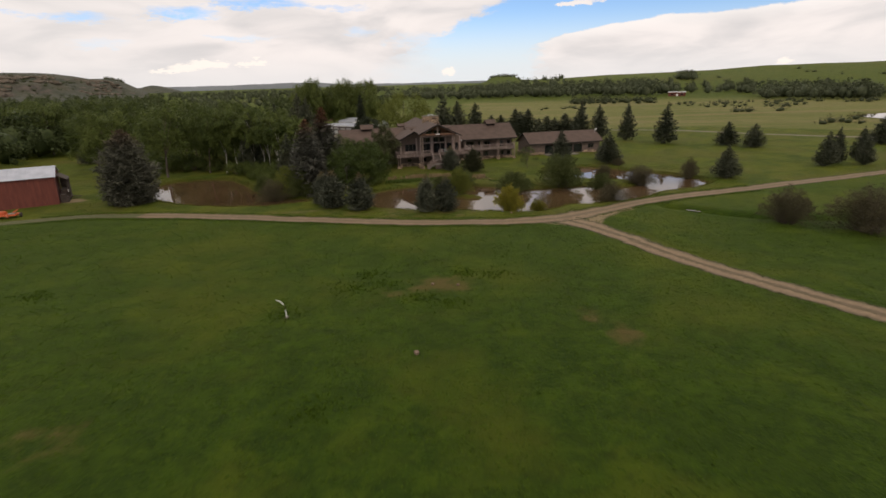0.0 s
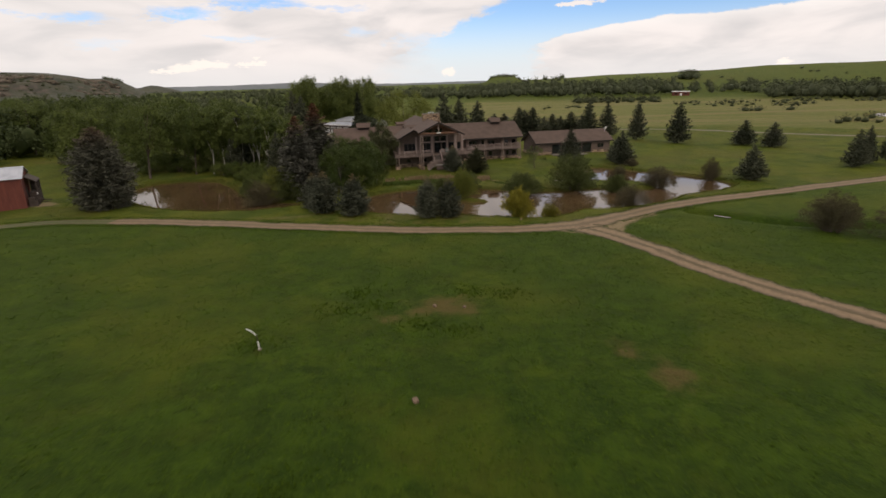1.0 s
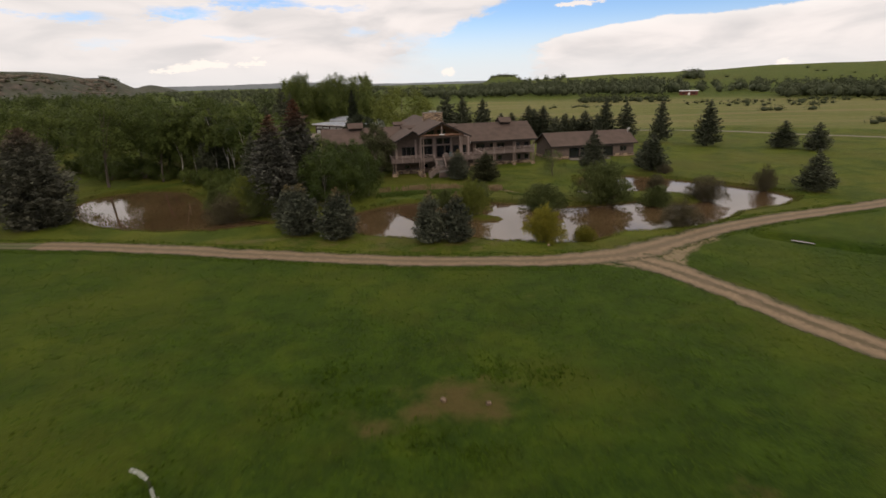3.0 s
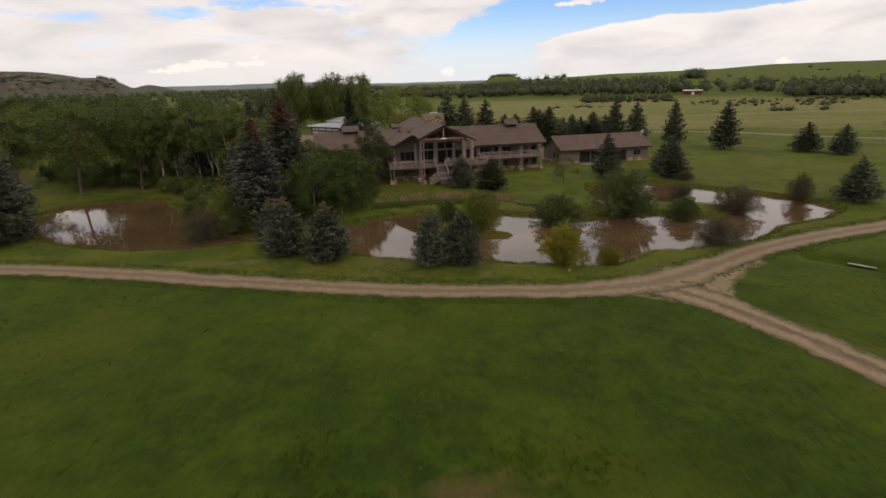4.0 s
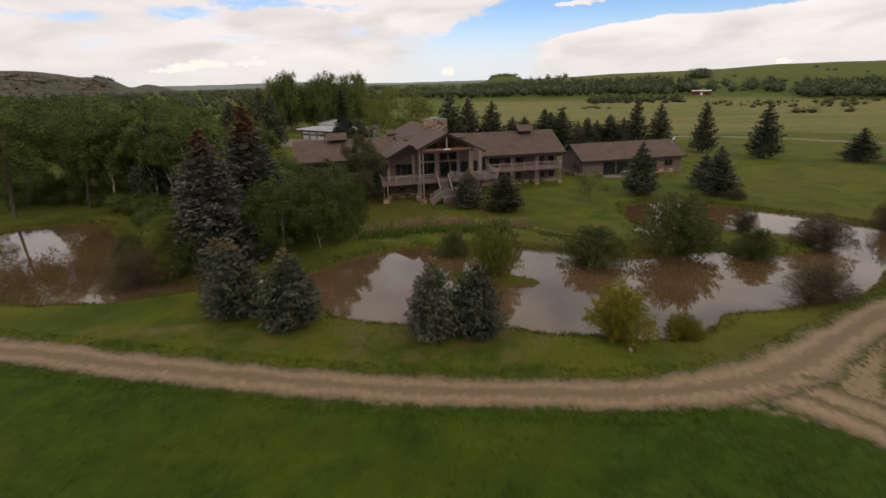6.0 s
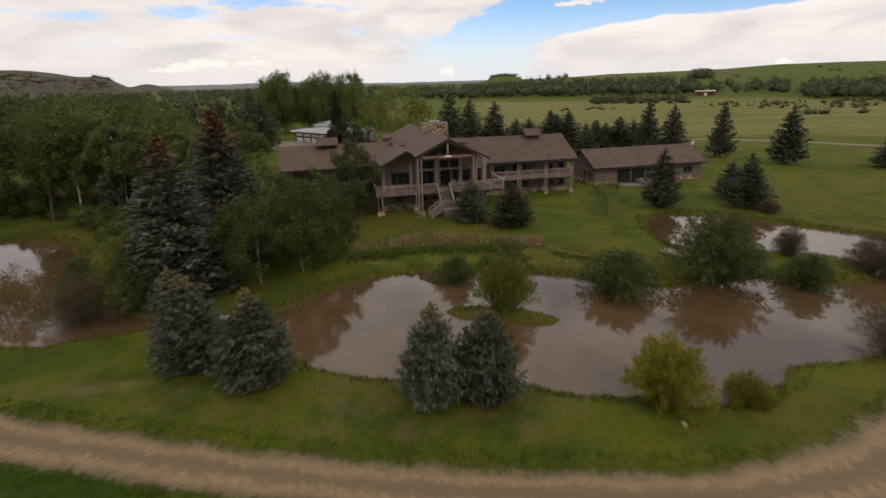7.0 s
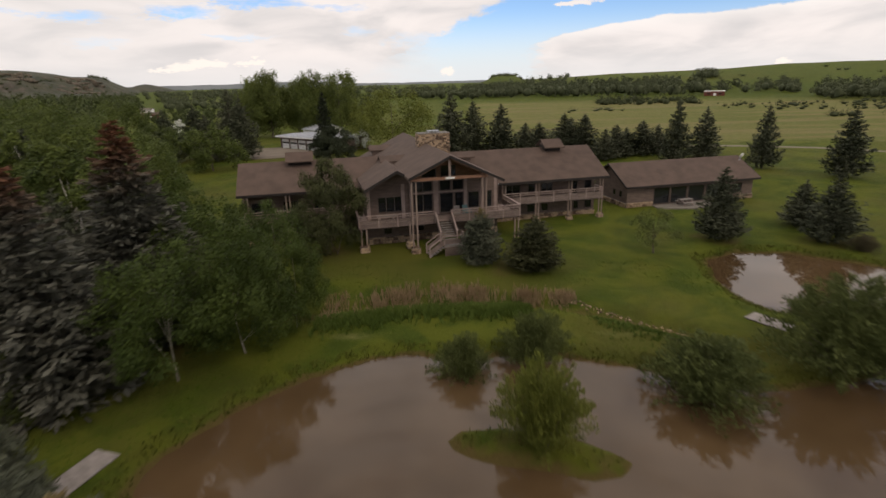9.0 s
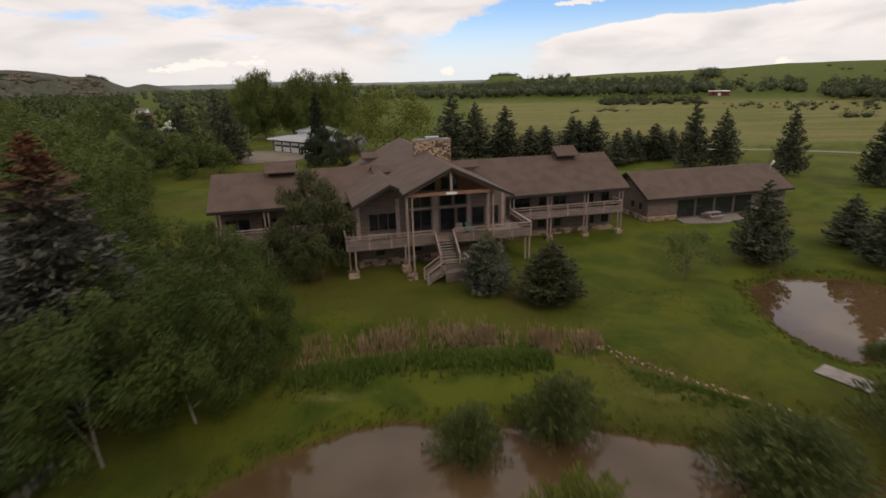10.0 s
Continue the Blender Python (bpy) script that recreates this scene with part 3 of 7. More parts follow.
# shade under the wood's canopy, painted into the ground with the soil colour
wood_shade = sstep(py_ - np.interp(px_, [-140, -75, -60, -47, -38, -30, -24, -16], [150, 128, 116, 117, 112, 101, 92, 90]), 0.0, 4.0) * sstep(-px_, 14, 20) * sstep(-py_, -165, -135) * sstep(px_, -130, -110)
wood_shade *= 1 - sstep(px_ + 40 - (py_ - 130) * -0.25, 0, 6) * sstep(py_, 122, 128)
mud_shade = np.maximum(mud_shade, 0.62 * wood_shade)
mud_shade = np.maximum(mud_shade, 0.40 * np.exp(-((d_road - 1.7) / 0.8) ** 2) * (px_ > -46) * (px_ < 60))
strip = sstep(py_ - road_line, 1.5, 3.0) * sstep(-py_, -81.0, -77.0) * sstep(px_, -46, -38) * sstep(-px_, -9, -4)
dry = np.maximum(dry, 0.34 * strip)
mud_shade = np.maximum(mud_shade, 0.40 * strip)
mud_shade = np.maximum(mud_shade, np.maximum(worn, np.maximum(0.42 * np.exp(-(polygon_distance(px_, py_, BROOK, False) / 0.9) ** 2), 0.62 * np.exp(-(polygon_distance(px_, py_, DITCH, False) / 0.8) ** 2))))
rgba = np.stack((dry, lawn, mud_shade, bare), 1).astype(np.float32)
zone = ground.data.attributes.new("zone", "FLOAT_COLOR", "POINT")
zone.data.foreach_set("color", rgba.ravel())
ground.data.polygons.foreach_set("use_smooth", np.ones(len(ground_faces), bool))


def bluff_mat():
    """Thin grass over crumbling rock: rock shows where the slope is steep."""
    m, t, b, v = material("rocky_bluff", 0.95)
    at = t.nodes.new("ShaderNodeAttribute")
    at.attribute_name = "rock"
    n1, n2, n3 = noisen(t, v, 0.010, 6.0, 0.65), noisen(t, v, 0.05, 6.0, 0.7), noisen(t, v, 0.25, 4.0, 0.6)
    grass = mixc(t, maprange(t, n1, 0.4, 0.62), (0.026, 0.030, 0.013), (0.050, 0.048, 0.022))
    stone = mixc(t, maprange(t, n2, 0.35, 0.68), (0.028, 0.026, 0.018), (0.100, 0.078, 0.056))
    c = mixc(t, maprange(t, mathn(t, "ADD", at.outputs["Fac"], mathn(t, "MULTIPLY", mathn(t, "SUBTRACT", n2, 0.5), 1.6)), 0.35, 0.75), grass, stone)
    c = mixc(t, maprange(t, n3, 0.56, 0.66, 0.0, 0.6), c, (0.035, 0.042, 0.020))
    t.links.new(c, b.inputs["Base Color"])
    bump(t, b, n2, 0.8, 4.0)
    return m


def bluff_height(a, d):
    """The bluff and the hump beyond it, by bearing in degrees and distance."""
    x, y = d * np.sin(np.radians(a)), d * np.cos(np.radians(a))
    crest = np.interp(a, [-110, -60, -38, -30, -25], [900, 1150, 1540, 1850, 1950])
    top = np.interp(a, [-110, -60, -45, -38, -35.8, -34.6, -33.4, -32.1, -30.7, -30.0, -29.4, -28.9, -28.3, -27.6], [40, 55, 64, 63, 65, 63, 59, 51, 52, 47, 39, 30, 18, -4])
    u = d / crest + 0.02 * ripple(x, y, 45.0) + 0.012 * ripple(x, y, 16.0)
    prof = 0.20 * sstep(u, 0.66, 0.80) + 0.42 * sstep(u, 0.80, 0.88) + 0.16 * sstep(u, 0.885, 0.91) + 0.22 * sstep(u, 0.90, 1.03)
    h = top * prof + 1.6 * ripple(x, y, 22.0) * sstep(u, 0.74, 0.84) * (1 - sstep(u, 0.90, 0.99))
    hump = np.interp(a, [-29.4, -28.6, -27.9, -27.4, -26.9, -26.2, -25.4, -24.6], [-4, 24, 36, 41, 38, 28, 14, -4]) * sstep(d, 2950, 3350)
    return np.maximum(h, hump) - 1.5


M_BLUFF = bluff_mat()
ba, bd = np.concatenate((np.arange(-110, -44, 1.0), np.arange(-44, -24, 0.14))), np.concatenate((np.linspace(900, 2100, 80), np.linspace(2150, 3600, 16)))
BA, BD = np.meshgrid(ba, bd)
BD = np.where(BA < -44, BD * np.interp(BA, [-110, -44], [0.6, 1.0]), BD)
bz = bluff_height(BA, BD)
bi = np.arange(BA.size).reshape(BA.shape)
bluff_faces = np.stack((bi[:-1, :-1], bi[:-1, 1:], bi[1:, 1:], bi[1:, :-1]), -1).reshape(-1, 4)[:, ::-1]
bluff = raw_mesh("bluff", np.stack((BD * np.sin(np.radians(BA)), BD * np.cos(np.radians(BA)), bz), -1).reshape(-1, 3), bluff_faces, M_BLUFF)
steep = np.abs(np.gradient(bz, axis=0) / np.gradient(BD, axis=0))
bluff.data.attributes.new("rock", "FLOAT", "POINT").data.foreach_set("value", np.clip(steep * 1.7, 0, 1).astype(np.float32).ravel())
tagged(bluff, "long rocky bluff with thin grass and outcrops", "bluff", kind="structure")

# the last ridge on the horizon, with the blue of distant haze put into its colour
ra = np.arange(-60, 60.1, 0.5)
rh = np.interp(ra, [-60, -30, -25, -21, -15, -12.5, -10, -4, 3, 9, 14, 60], [0.16, 0.15, 0.18, 0.18, 0.28, 0.22, 0.03, -0.05, 0.0, -0.06, 0.1, 0.2]) + 0.012 * np.sin(ra * 1.9) + 0.008 * np.sin(ra * 5.3)
rx, ry = 4450 * np.sin(np.radians(ra)), 4450 * np.cos(np.radians(ra))
rz = 17.6 + 4450 * np.tan(np.radians(rh))
ridge_v = np.concatenate((np.stack((rx * 0.96, ry * 0.96, np.full(len(ra), -20.0)), 1), np.stack((rx, ry, rz), 1), np.stack((rx * 1.05, ry * 1.05, np.full(len(ra), -20.0)), 1)))
k = np.arange(len(ra) - 1)
n = len(ra)
ridge = raw_mesh("backdrop", ridge_v, np.concatenate((np.stack((k, k + 1, k + 1 + n, k + n), 1), np.stack((k + n, k + 1 + n, k + 1 + 2 * n, k + 2 * n), 1))), plain("hazy_ridge", (0.115, 0.130, 0.135), (0.165, 0.180, 0.180), 0.002, 1.0, 0, 0.02, 0.0))
tagged(ridge, "low ridge on the far horizon, tinted blue-grey by haze", "ridge", kind="structure")


def height(x, y):
    return float(land(np.array([x]), np.array([y]))[0][0])


def water(name, poly, label, skirt=0.7):
    cx, cy = np.mean(poly, 0)
    bm = bmesh.new()
    pts = []
    n = len(poly)
    area = sum(poly[i][0] * poly[(i + 1) % n][1] - poly[(i + 1) % n][0] * poly[i][1] for i in range(n))
    s = 1 if area > 0 else -1
    for i in range(n):
        a, b = Vector(poly[i - 1]), Vector(poly[(i + 1) % n])
        d = (b - a).normalized()
        pts.append((poly[i][0] + s * d.y * skirt, poly[i][1] - s * d.x * skirt, WATER_Z))
    f = bm.faces.new([bm.verts.new(p) for p in pts])
    bmesh.ops.triangulate(bm, faces=[f])
    o = part(name, bm, M_WATER)
    return tagged(o, label, "pond", kind="structure")


water("water", POND, "brown muddy pond with still water mirroring clouds")
water("water", POND_2, "brown muddy pond shaded by the wood beside it")
water("water", POND_3, "bright sliver of open water beyond the lawn")
water("water", [(33.6, 73.6), (33.8, 73.95), (34.5, 73.3), (35.2, 72.5), (35.05, 72.2), (34.2, 72.9)], "short reach of open water in the meadow brook", 0.0)


def smooth_line(pts, step=1.0):
    """Points every step metres along a smooth curve through pts."""
    out = []
    n = len(pts)
    for i in range(n - 1):
        p0, p1, p2, p3 = (Vector(pts[max(0, min(n - 1, k))]) for k in (i - 1, i, i + 1, i + 2))
        k = max(1, int((p2 - p1).length / step))
        for j in range(k):
            u = j / k
            out.append(0.5 * ((2 * p1) + (p2 - p0) * u + (2 * p0 - 5 * p1 + 4 * p2 - p3) * u * u + (3 * p1 - p0 - 3 * p2 + p3) * u ** 3))
    out.append(Vector(pts[-1]))
    return out


def track_mat(name, c1, c2, green, ruts):
    """Gravel with wheel ruts; the edges thin out into the grass."""
    m, t, b, v = material(name, 0.95)
    uv = t.nodes.new("ShaderNodeAttribute")
    uv.attribute_name = "across"
    w = uv.outputs["Fac"]
    n1, n2, n3 = noisen(t, v, 0.5, 5.0, 0.65), noisen(t, v, 3.0, 4.0, 0.65), noisen(t, v, 20.0, 3.0)
    c = mixc(t, maprange(t, mathn(t, "ADD", mathn(t, "MULTIPLY", n2, 0.6), mathn(t, "MULTIPLY", n3, 0.4)), 0.3, 0.7), c1, c2)
    a = mathn(t, "ABSOLUTE", w)
    wander = mathn(t, "ADD", mathn(t, "MULTIPLY", mathn(t, "SUBTRACT", n2, 0.5), 0.50), mathn(t, "MULTIPLY", mathn(t, "SUBTRACT", n1, 0.5), 0.70))
    off = mathn(t, "ABSOLUTE", mathn(t, "SUBTRACT", mathn(t, "ADD", a, wander), 0.40))
    # wheel lanes are packed pale, the rest is loose and browner, with grass in the middle
    lane = maprange(t, off, 0.06, 0.24, 1.0, 0.0)
    c = mixc(t, mathn(t, "SUBTRACT", 1.0, lane), c, mixc(t, n3, tuple(0.66 * k for k in c1), tuple(0.74 * k for k in c2)))
    mid = mathn(t, "MULTIPLY", maprange(t, mathn(t, "ADD", a, wander), 0.04, 0.24, 1.0, 0.0), ruts)
    c = mixc(t, mathn(t, "MULTIPLY", mid, maprange(t, n1, 0.30, 0.55)), c, green)
    rag = mathn(t, "ADD", a, mathn(t, "MULTIPLY", wander, 1.3))
    c = mixc(t, maprange(t, rag, 0.58, 0.74, 0.0, 0.85), c, mixc(t, n2, (0.050, 0.052, 0.012), (0.100, 0.082, 0.030)))
    t.links.new(c, b.inputs["Base Color"])
    bump(t, b, n3, 0.4, 0.03)
    clear = t.nodes.new("ShaderNodeBsdfTransparent")
    mx = t.nodes.new("ShaderNodeMixShader")
    t.links.new(maprange(t, rag, 0.72, 0.94), mx.inputs[0])
    t.links.new(b.outputs[0], mx.inputs[1])
    t.links.new(clear.outputs[0], mx.inputs[2])
    t.links.new(mx.outputs[0], t.nodes["Material Output"].inputs[0])
    return m


def road(name, line, half, mat, label, widen=None, lift=0.035):
    pts = smooth_line(line)
    across = np.linspace(-1, 1, 9)
    vs, ws = [], []
    for i, p in enumerate(pts):
        d = (pts[min(i + 1, len(pts) - 1)] - pts[max(i - 1, 0)]).normalized()
        n = Vector((d.y, -d.x))
        hw = half * (widen(p) if widen else 1.0)
        for a in across:
            q = p + n * a * hw
            vs.append((q.x, q.y))
            ws.append(a)
    vs = np.array(vs)
    ws = np.array(ws, np.float32)
    z = land(vs[:, 0], vs[:, 1])[0] + lift - 0.05 * np.exp(-((np.abs(ws) - 0.5) / 0.18) ** 2) * 0.5
    k = len(across)
    idx = np.arange(len(pts) * k).reshape(-1, k)
    faces = np.stack((idx[:-1, :-1], idx[:-1, 1:], idx[1:, 1:], idx[1:, :-1]), -1).reshape(-1, 4)
    o = raw_mesh(name, np.column_stack((vs, z)), faces, mat)
    o.data.attributes.new("across", "FLOAT", "POINT").data.foreach_set("value", ws)
    return tagged(o, label, "road", kind="structure")


M_TRACK = track_mat("dirt_track", (0.130, 0.088, 0.046), (0.252, 0.174, 0.100), (0.095, 0.078, 0.030), 0.4)
M_RUTS = track_mat("grassy_rut_track", (0.136, 0.093, 0.048), (0.262, 0.182, 0.105), (0.070, 0.054, 0.018), 0.9)
M_FAINT = track_mat("overgrown_track", (0.070, 0.074, 0.018), (0.125, 0.110, 0.045), (0.040, 0.056, 0.005), 1.6)
M_GRAVEL = track_mat("gravel_drive", (0.17, 0.145, 0.095), (0.25, 0.215, 0.145), (0.12, 0.115, 0.05), 0.1)
road("road", ROAD[:4], 1.4, M_FAINT, "faint overgrown track running past the barn", None, 0.030)
road("road", ROAD[3:], 1.75, M_TRACK, "pale dirt track with two wheel ruts across the grass", lambda p: 1.0 + 0.35 * math.exp(-((p.x - 17) / 6) ** 2))
road("road", BRANCH, 1.85, M_RUTS, "pale dirt branch track with a grassy middle", lambda p: 1.0 + 0.4 * math.exp(-((p.x - 15) / 3) ** 2), 0.028)
road("road", DRIVE, 1.8, M_GRAVEL, "grey gravel driveway along the dry hayfield", None, 0.06)

# ---- trees and bushes ----
rng = np.random.default_rng(7)


def quads_mesh(name, centre, u, v, mat, parent):
    """One mesh of many leaves: a kite at each centre, spanned by the half axes u and v."""
    n = len(centre)
    vs = np.stack((centre - u, centre - 0.55 * v + 0.1 * u, centre + u, centre + 0.55 * v + 0.1 * u), 1).reshape(-1, 3)
    return raw_mesh(name, vs, np.arange(4 * n).reshape(n, 4), mat, parent)


def unit(a):
    return a / np.maximum(np.linalg.norm(a, axis=-1, keepdims=True), 1e-6)


def crown_points(n, h0, h1, r, shape, seed, clumps, spread=0.55, core=0.16, lobe=(0.30, 0.46)):
    """Leaf places in a crown of lobes: each lobe carries tufts on its outer side, and a darker core closes the middle."""
    g = np.random.default_rng(seed)
    lobes = max(5, clumps // 7)
    k = (np.arange(lobes) + g.uniform(0.1, 0.9, lobes)) / lobes
    a = np.arange(lobes) * 2.39996 + g.uniform(-0.5, 0.5, lobes)
    prof = np.interp(k, [0, 0.15, 0.4, 0.7, 0.9, 1], shape)
    big = r * g.uniform(*lobe, lobes) * np.interp(k, [0, 0.75, 1], [1, 0.95, 0.7])
    rad = np.maximum(r * prof - 0.72 * big, 0.0) * g.uniform(0.72, 1.12, lobes)
    c = np.stack((np.cos(a) * rad, np.sin(a) * rad, h0 + 0.35 * big + np.maximum(h1 - h0 - 0.95 * big, 0.1) * k), 1)
    per = max(5, clumps // lobes + 3)
    out = unit(np.stack((np.cos(a) * rad, np.sin(a) * rad, 0.55 * big), 1))
    td = unit(g.normal(size=(lobes, per, 3)) + 0.75 * out[:, None, :] + np.array([0, 0, 0.30]))
    tufts = (c[:, None, :] + td * (big[:, None] * g.uniform(0.62, 1.08, (lobes, per)))[:, :, None] * np.array([1, 1, 0.9])).reshape(-1, 3)
    size = (big[:, None] * g.uniform(0.30, 0.56, (lobes, per))).ravel() * (spread / 0.33) ** 0.5
    weight = size ** 2
    who = g.choice(len(tufts), n, p=weight / weight.sum())
    d = unit(g.normal(size=(n, 3)) + 0.45 * td.reshape(-1, 3)[who] + np.array([0, 0, 0.30]))
    rr = g.uniform(0.12, 1.0, n) ** 0.42
    p = tufts[who] + d * (size[who] * rr)[:, None] * np.array([1.0, 1.0, 1.12])
    # shoots that stand out of the tufts fray the outline
    m = int(n * 0.22)
    p[:m] += d[:m] * (size[who[:m]] * g.uniform(0.0, 0.45, m))[:, None] + np.array([0, 0, 0.45]) * (size[who[:m]] * g.uniform(0, 1, m))[:, None]
    m2 = int(n * core)
    lw = g.integers(0, lobes, m2)
    p[n - m2:] = c[lw] + unit(g.normal(size=(m2, 3))) * (big[lw] * g.uniform(0.2, 0.75, m2))[:, None]
    return p, d, tufts, size


def broadleaf(kind, h, r, mat, bark, seed, leaves=3000, leaf=0.2, clumps=34, base=0.22, shape=(0.5, 0.85, 1.0, 0.85, 0.5, 0.12), stems=1, spread=0.42, lobe=(0.30, 0.46)):
    thing = empty(kind)
    g = np.random.default_rng(seed)
    p, d, c, size = crown_points(leaves, h * base, h * 0.96, r, shape, seed, clumps, spread, 0.16, lobe)
    nrm = unit(0.9 * d + 0.3 * unit(p - np.array([0, 0, h * 0.40])) + 0.45 * g.normal(size=d.shape) + np.array([0, 0, 0.25]))
    side = unit(np.cross(nrm, g.normal(size=d.shape)))
    s = leaf * g.uniform(0.6, 1.35, len(p))[:, None]
    bm = bmesh.new()
    for st in range(stems):
        a = 2 * math.pi * (st + g.uniform(0, 0.6)) / stems
        off = 0.0 if stems == 1 else 0.12 * r
        x0, y0 = off * math.cos(a), off * math.sin(a)
        lean = 0.05 * r if stems == 1 else 0.42 * r
        top = (x0 + lean * math.cos(a), y0 + lean * math.sin(a), h * g.uniform(0.72, 0.86))
        w = max(0.05, h * (0.0125 if bark is M_BARK else 0.0085 if bark is M_BIRCH else 0.0048)) * (1.0 if stems == 1 else 0.6)
        ks = (0, 0.12, 0.35, 0.65, 1)
        pts = [(x0 + (top[0] - x0) * k + 0.03 * h * math.sin(3 * k + a), y0 + (top[1] - y0) * k + 0.03 * h * math.sin(2 * k), top[2] * k - (0.15 if k == 0 else 0)) for k in ks]
        tube(bm, pts, [w * 1.5, w * 1.1, w * 0.85, w * 0.5, w * 0.15])
        for j in range(4 if stems == 1 else 2):
            q = c[g.integers(0, len(c))]
            k = min(0.8, max(0.2, q[2] / h * 0.7))
            i = max(j0 for j0 in range(5) if ks[j0] <= k)
            st_p = Vector(pts[i])
            mid = (st_p + Vector(q)) / 2 + Vector((0, 0, 0.05 * h))
            tube(bm, [st_p, mid, Vector(q)], [w * 0.5, w * 0.3, w * 0.08], 5)
    part("trunk", bm, bark, thing)
    quads_mesh("crown", p, side * s, np.cross(nrm, side) * s, mat, thing)
    return thing


def conifer(kind, h, r, mat, seed, whorls=24, per=10, droop=0.15, base=0.05, needles=28, profile=(0.84, 1.0, 0.92, 0.62, 0.30, 0.03), spray=0.15, curl=0.22):
    """Whorls of boughs: each is a flattened, pointed tuft of needle sprays, thickest in its outer half."""
    thing = empty(kind)
    g = np.random.default_rng(seed)
    bm = bmesh.new()
    tube(bm, [(0, 0, -0.15), (0.02, 0, h * 0.4), (0, 0.02, h * 0.98)], [h * 0.020, h * 0.013, h * 0.002], 7)
    part("trunk", bm, M_BARK, thing)
    cs, us, vs = [], [], []
    for i in range(whorls):
        k = base + (0.99 - base) * (i / (whorls - 1)) ** 0.95
        ln = r * float(np.interp(k, (0, 0.12, 0.32, 0.6, 0.85, 1), profile)) + 0.05
        nb = max(5, int(per * (0.4 + 0.6 * ln / r)))
        swing = g.uniform(0, 6.28)
        for a in np.linspace(0, 2 * math.pi, nb, endpoint=False) + g.uniform(0, 6.28):
            a += g.uniform(-0.2, 0.2)
            l = ln * g.uniform(0.74, 1.08) * (1 + 0.08 * math.sin(2 * a + swing))
            z = h * k + g.uniform(-0.5, 0.5) * h / whorls
            d, sd = np.array([math.cos(a), math.sin(a), 0]), np.array([-math.sin(a), math.cos(a), 0])
            m = max(7, int(needles * (0.25 + 0.75 * l / r)))
            f = g.uniform(0.16, 1.0, m) ** 0.72
            wide = l * 0.34 * np.sin(np.pi * np.clip(0.12 + 0.86 * f, 0, 1)) ** 0.8
            across = g.normal(0, 0.55, m) * wide
            rise = -droop * l * f + curl * l * f ** 2.5 - 0.25 * np.abs(across) + g.normal(0, 0.05, m) * l
            q = d * (l * f)[:, None] + sd * across[:, None] + np.stack((np.zeros(m), np.zeros(m), z + rise), 1)
            w = (spray * r * (0.55 + 0.45 * l / r) * g.uniform(0.6, 1.25, m) * (1.15 - 0.5 * f) + 0.03)[:, None]
            u = unit(d * 0.9 + sd * (np.sign(across) * g.uniform(0.1, 0.8, m))[:, None] + np.array([0, 0, 0.12]) + 0.35 * g.normal(size=(m, 3))) * w
            cs.append(q)
            us.append(u)
            vs.append(unit(np.cross(u, 0.55 * g.normal(size=(m, 3)) + np.array([0, 0, 1.0]))) * w * 0.62)
            # the dark inner side of the bough
            cs.append((d * l * 0.34 + np.array([0, 0, z - 0.12 * l]))[None])
            us.append((unit(np.array([0, 0, 1.0]) - d * 0.5) * (0.55 * h / whorls + 0.06 * l))[None])
            vs.append((sd * (2.0 * l / nb + 0.03))[None])
    quads_mesh("crown", np.concatenate(cs), np.concatenate(us), np.concatenate(vs), mat, thing)
    return thing


def bush(kind, h, r, mat, seed, leaves=1800, leaf=0.14, clumps=22, twigs=9, shape=(0.85, 1.0, 1.0, 0.88, 0.66, 0.3), spread=0.32, core=0.16):
    """A rounded shrub of tufts on short stems."""
    thing = empty(kind)
    g = np.random.default_rng(seed)
    p, d, c, size = crown_points(leaves, h * 0.03, h * 0.96, r, shape, seed, clumps, spread, core)
    nrm = unit(0.8 * d + 0.4 * unit(p - np.array([0, 0, h * 0.25])) + 0.4 * g.normal(size=d.shape) + np.array([0, 0, 0.15]))
    up = unit(np.cross(np.cross(nrm, np.array([0, 0, 1.0])), nrm) + 0.5 * g.normal(size=d.shape))
    s = leaf * g.uniform(0.6, 1.4, len(p))[:, None]
    bm = bmesh.new()
    for j in range(twigs):
        q = Vector(c[(j * 7) % len(c)])
        tube(bm, [(0.15 * r * math.cos(j), 0.15 * r * math.sin(j), -0.12), q * 0.5 + Vector((0, 0, 0.15 * h)), q], [0.045, 0.03, 0.01], 5)
    part("stem", bm, M_BARK, thing)
    side = unit(np.cross(nrm, up))
    quads_mesh("crown", p, up * s * 1.7, side * s * 0.55, mat, thing)
    return thing


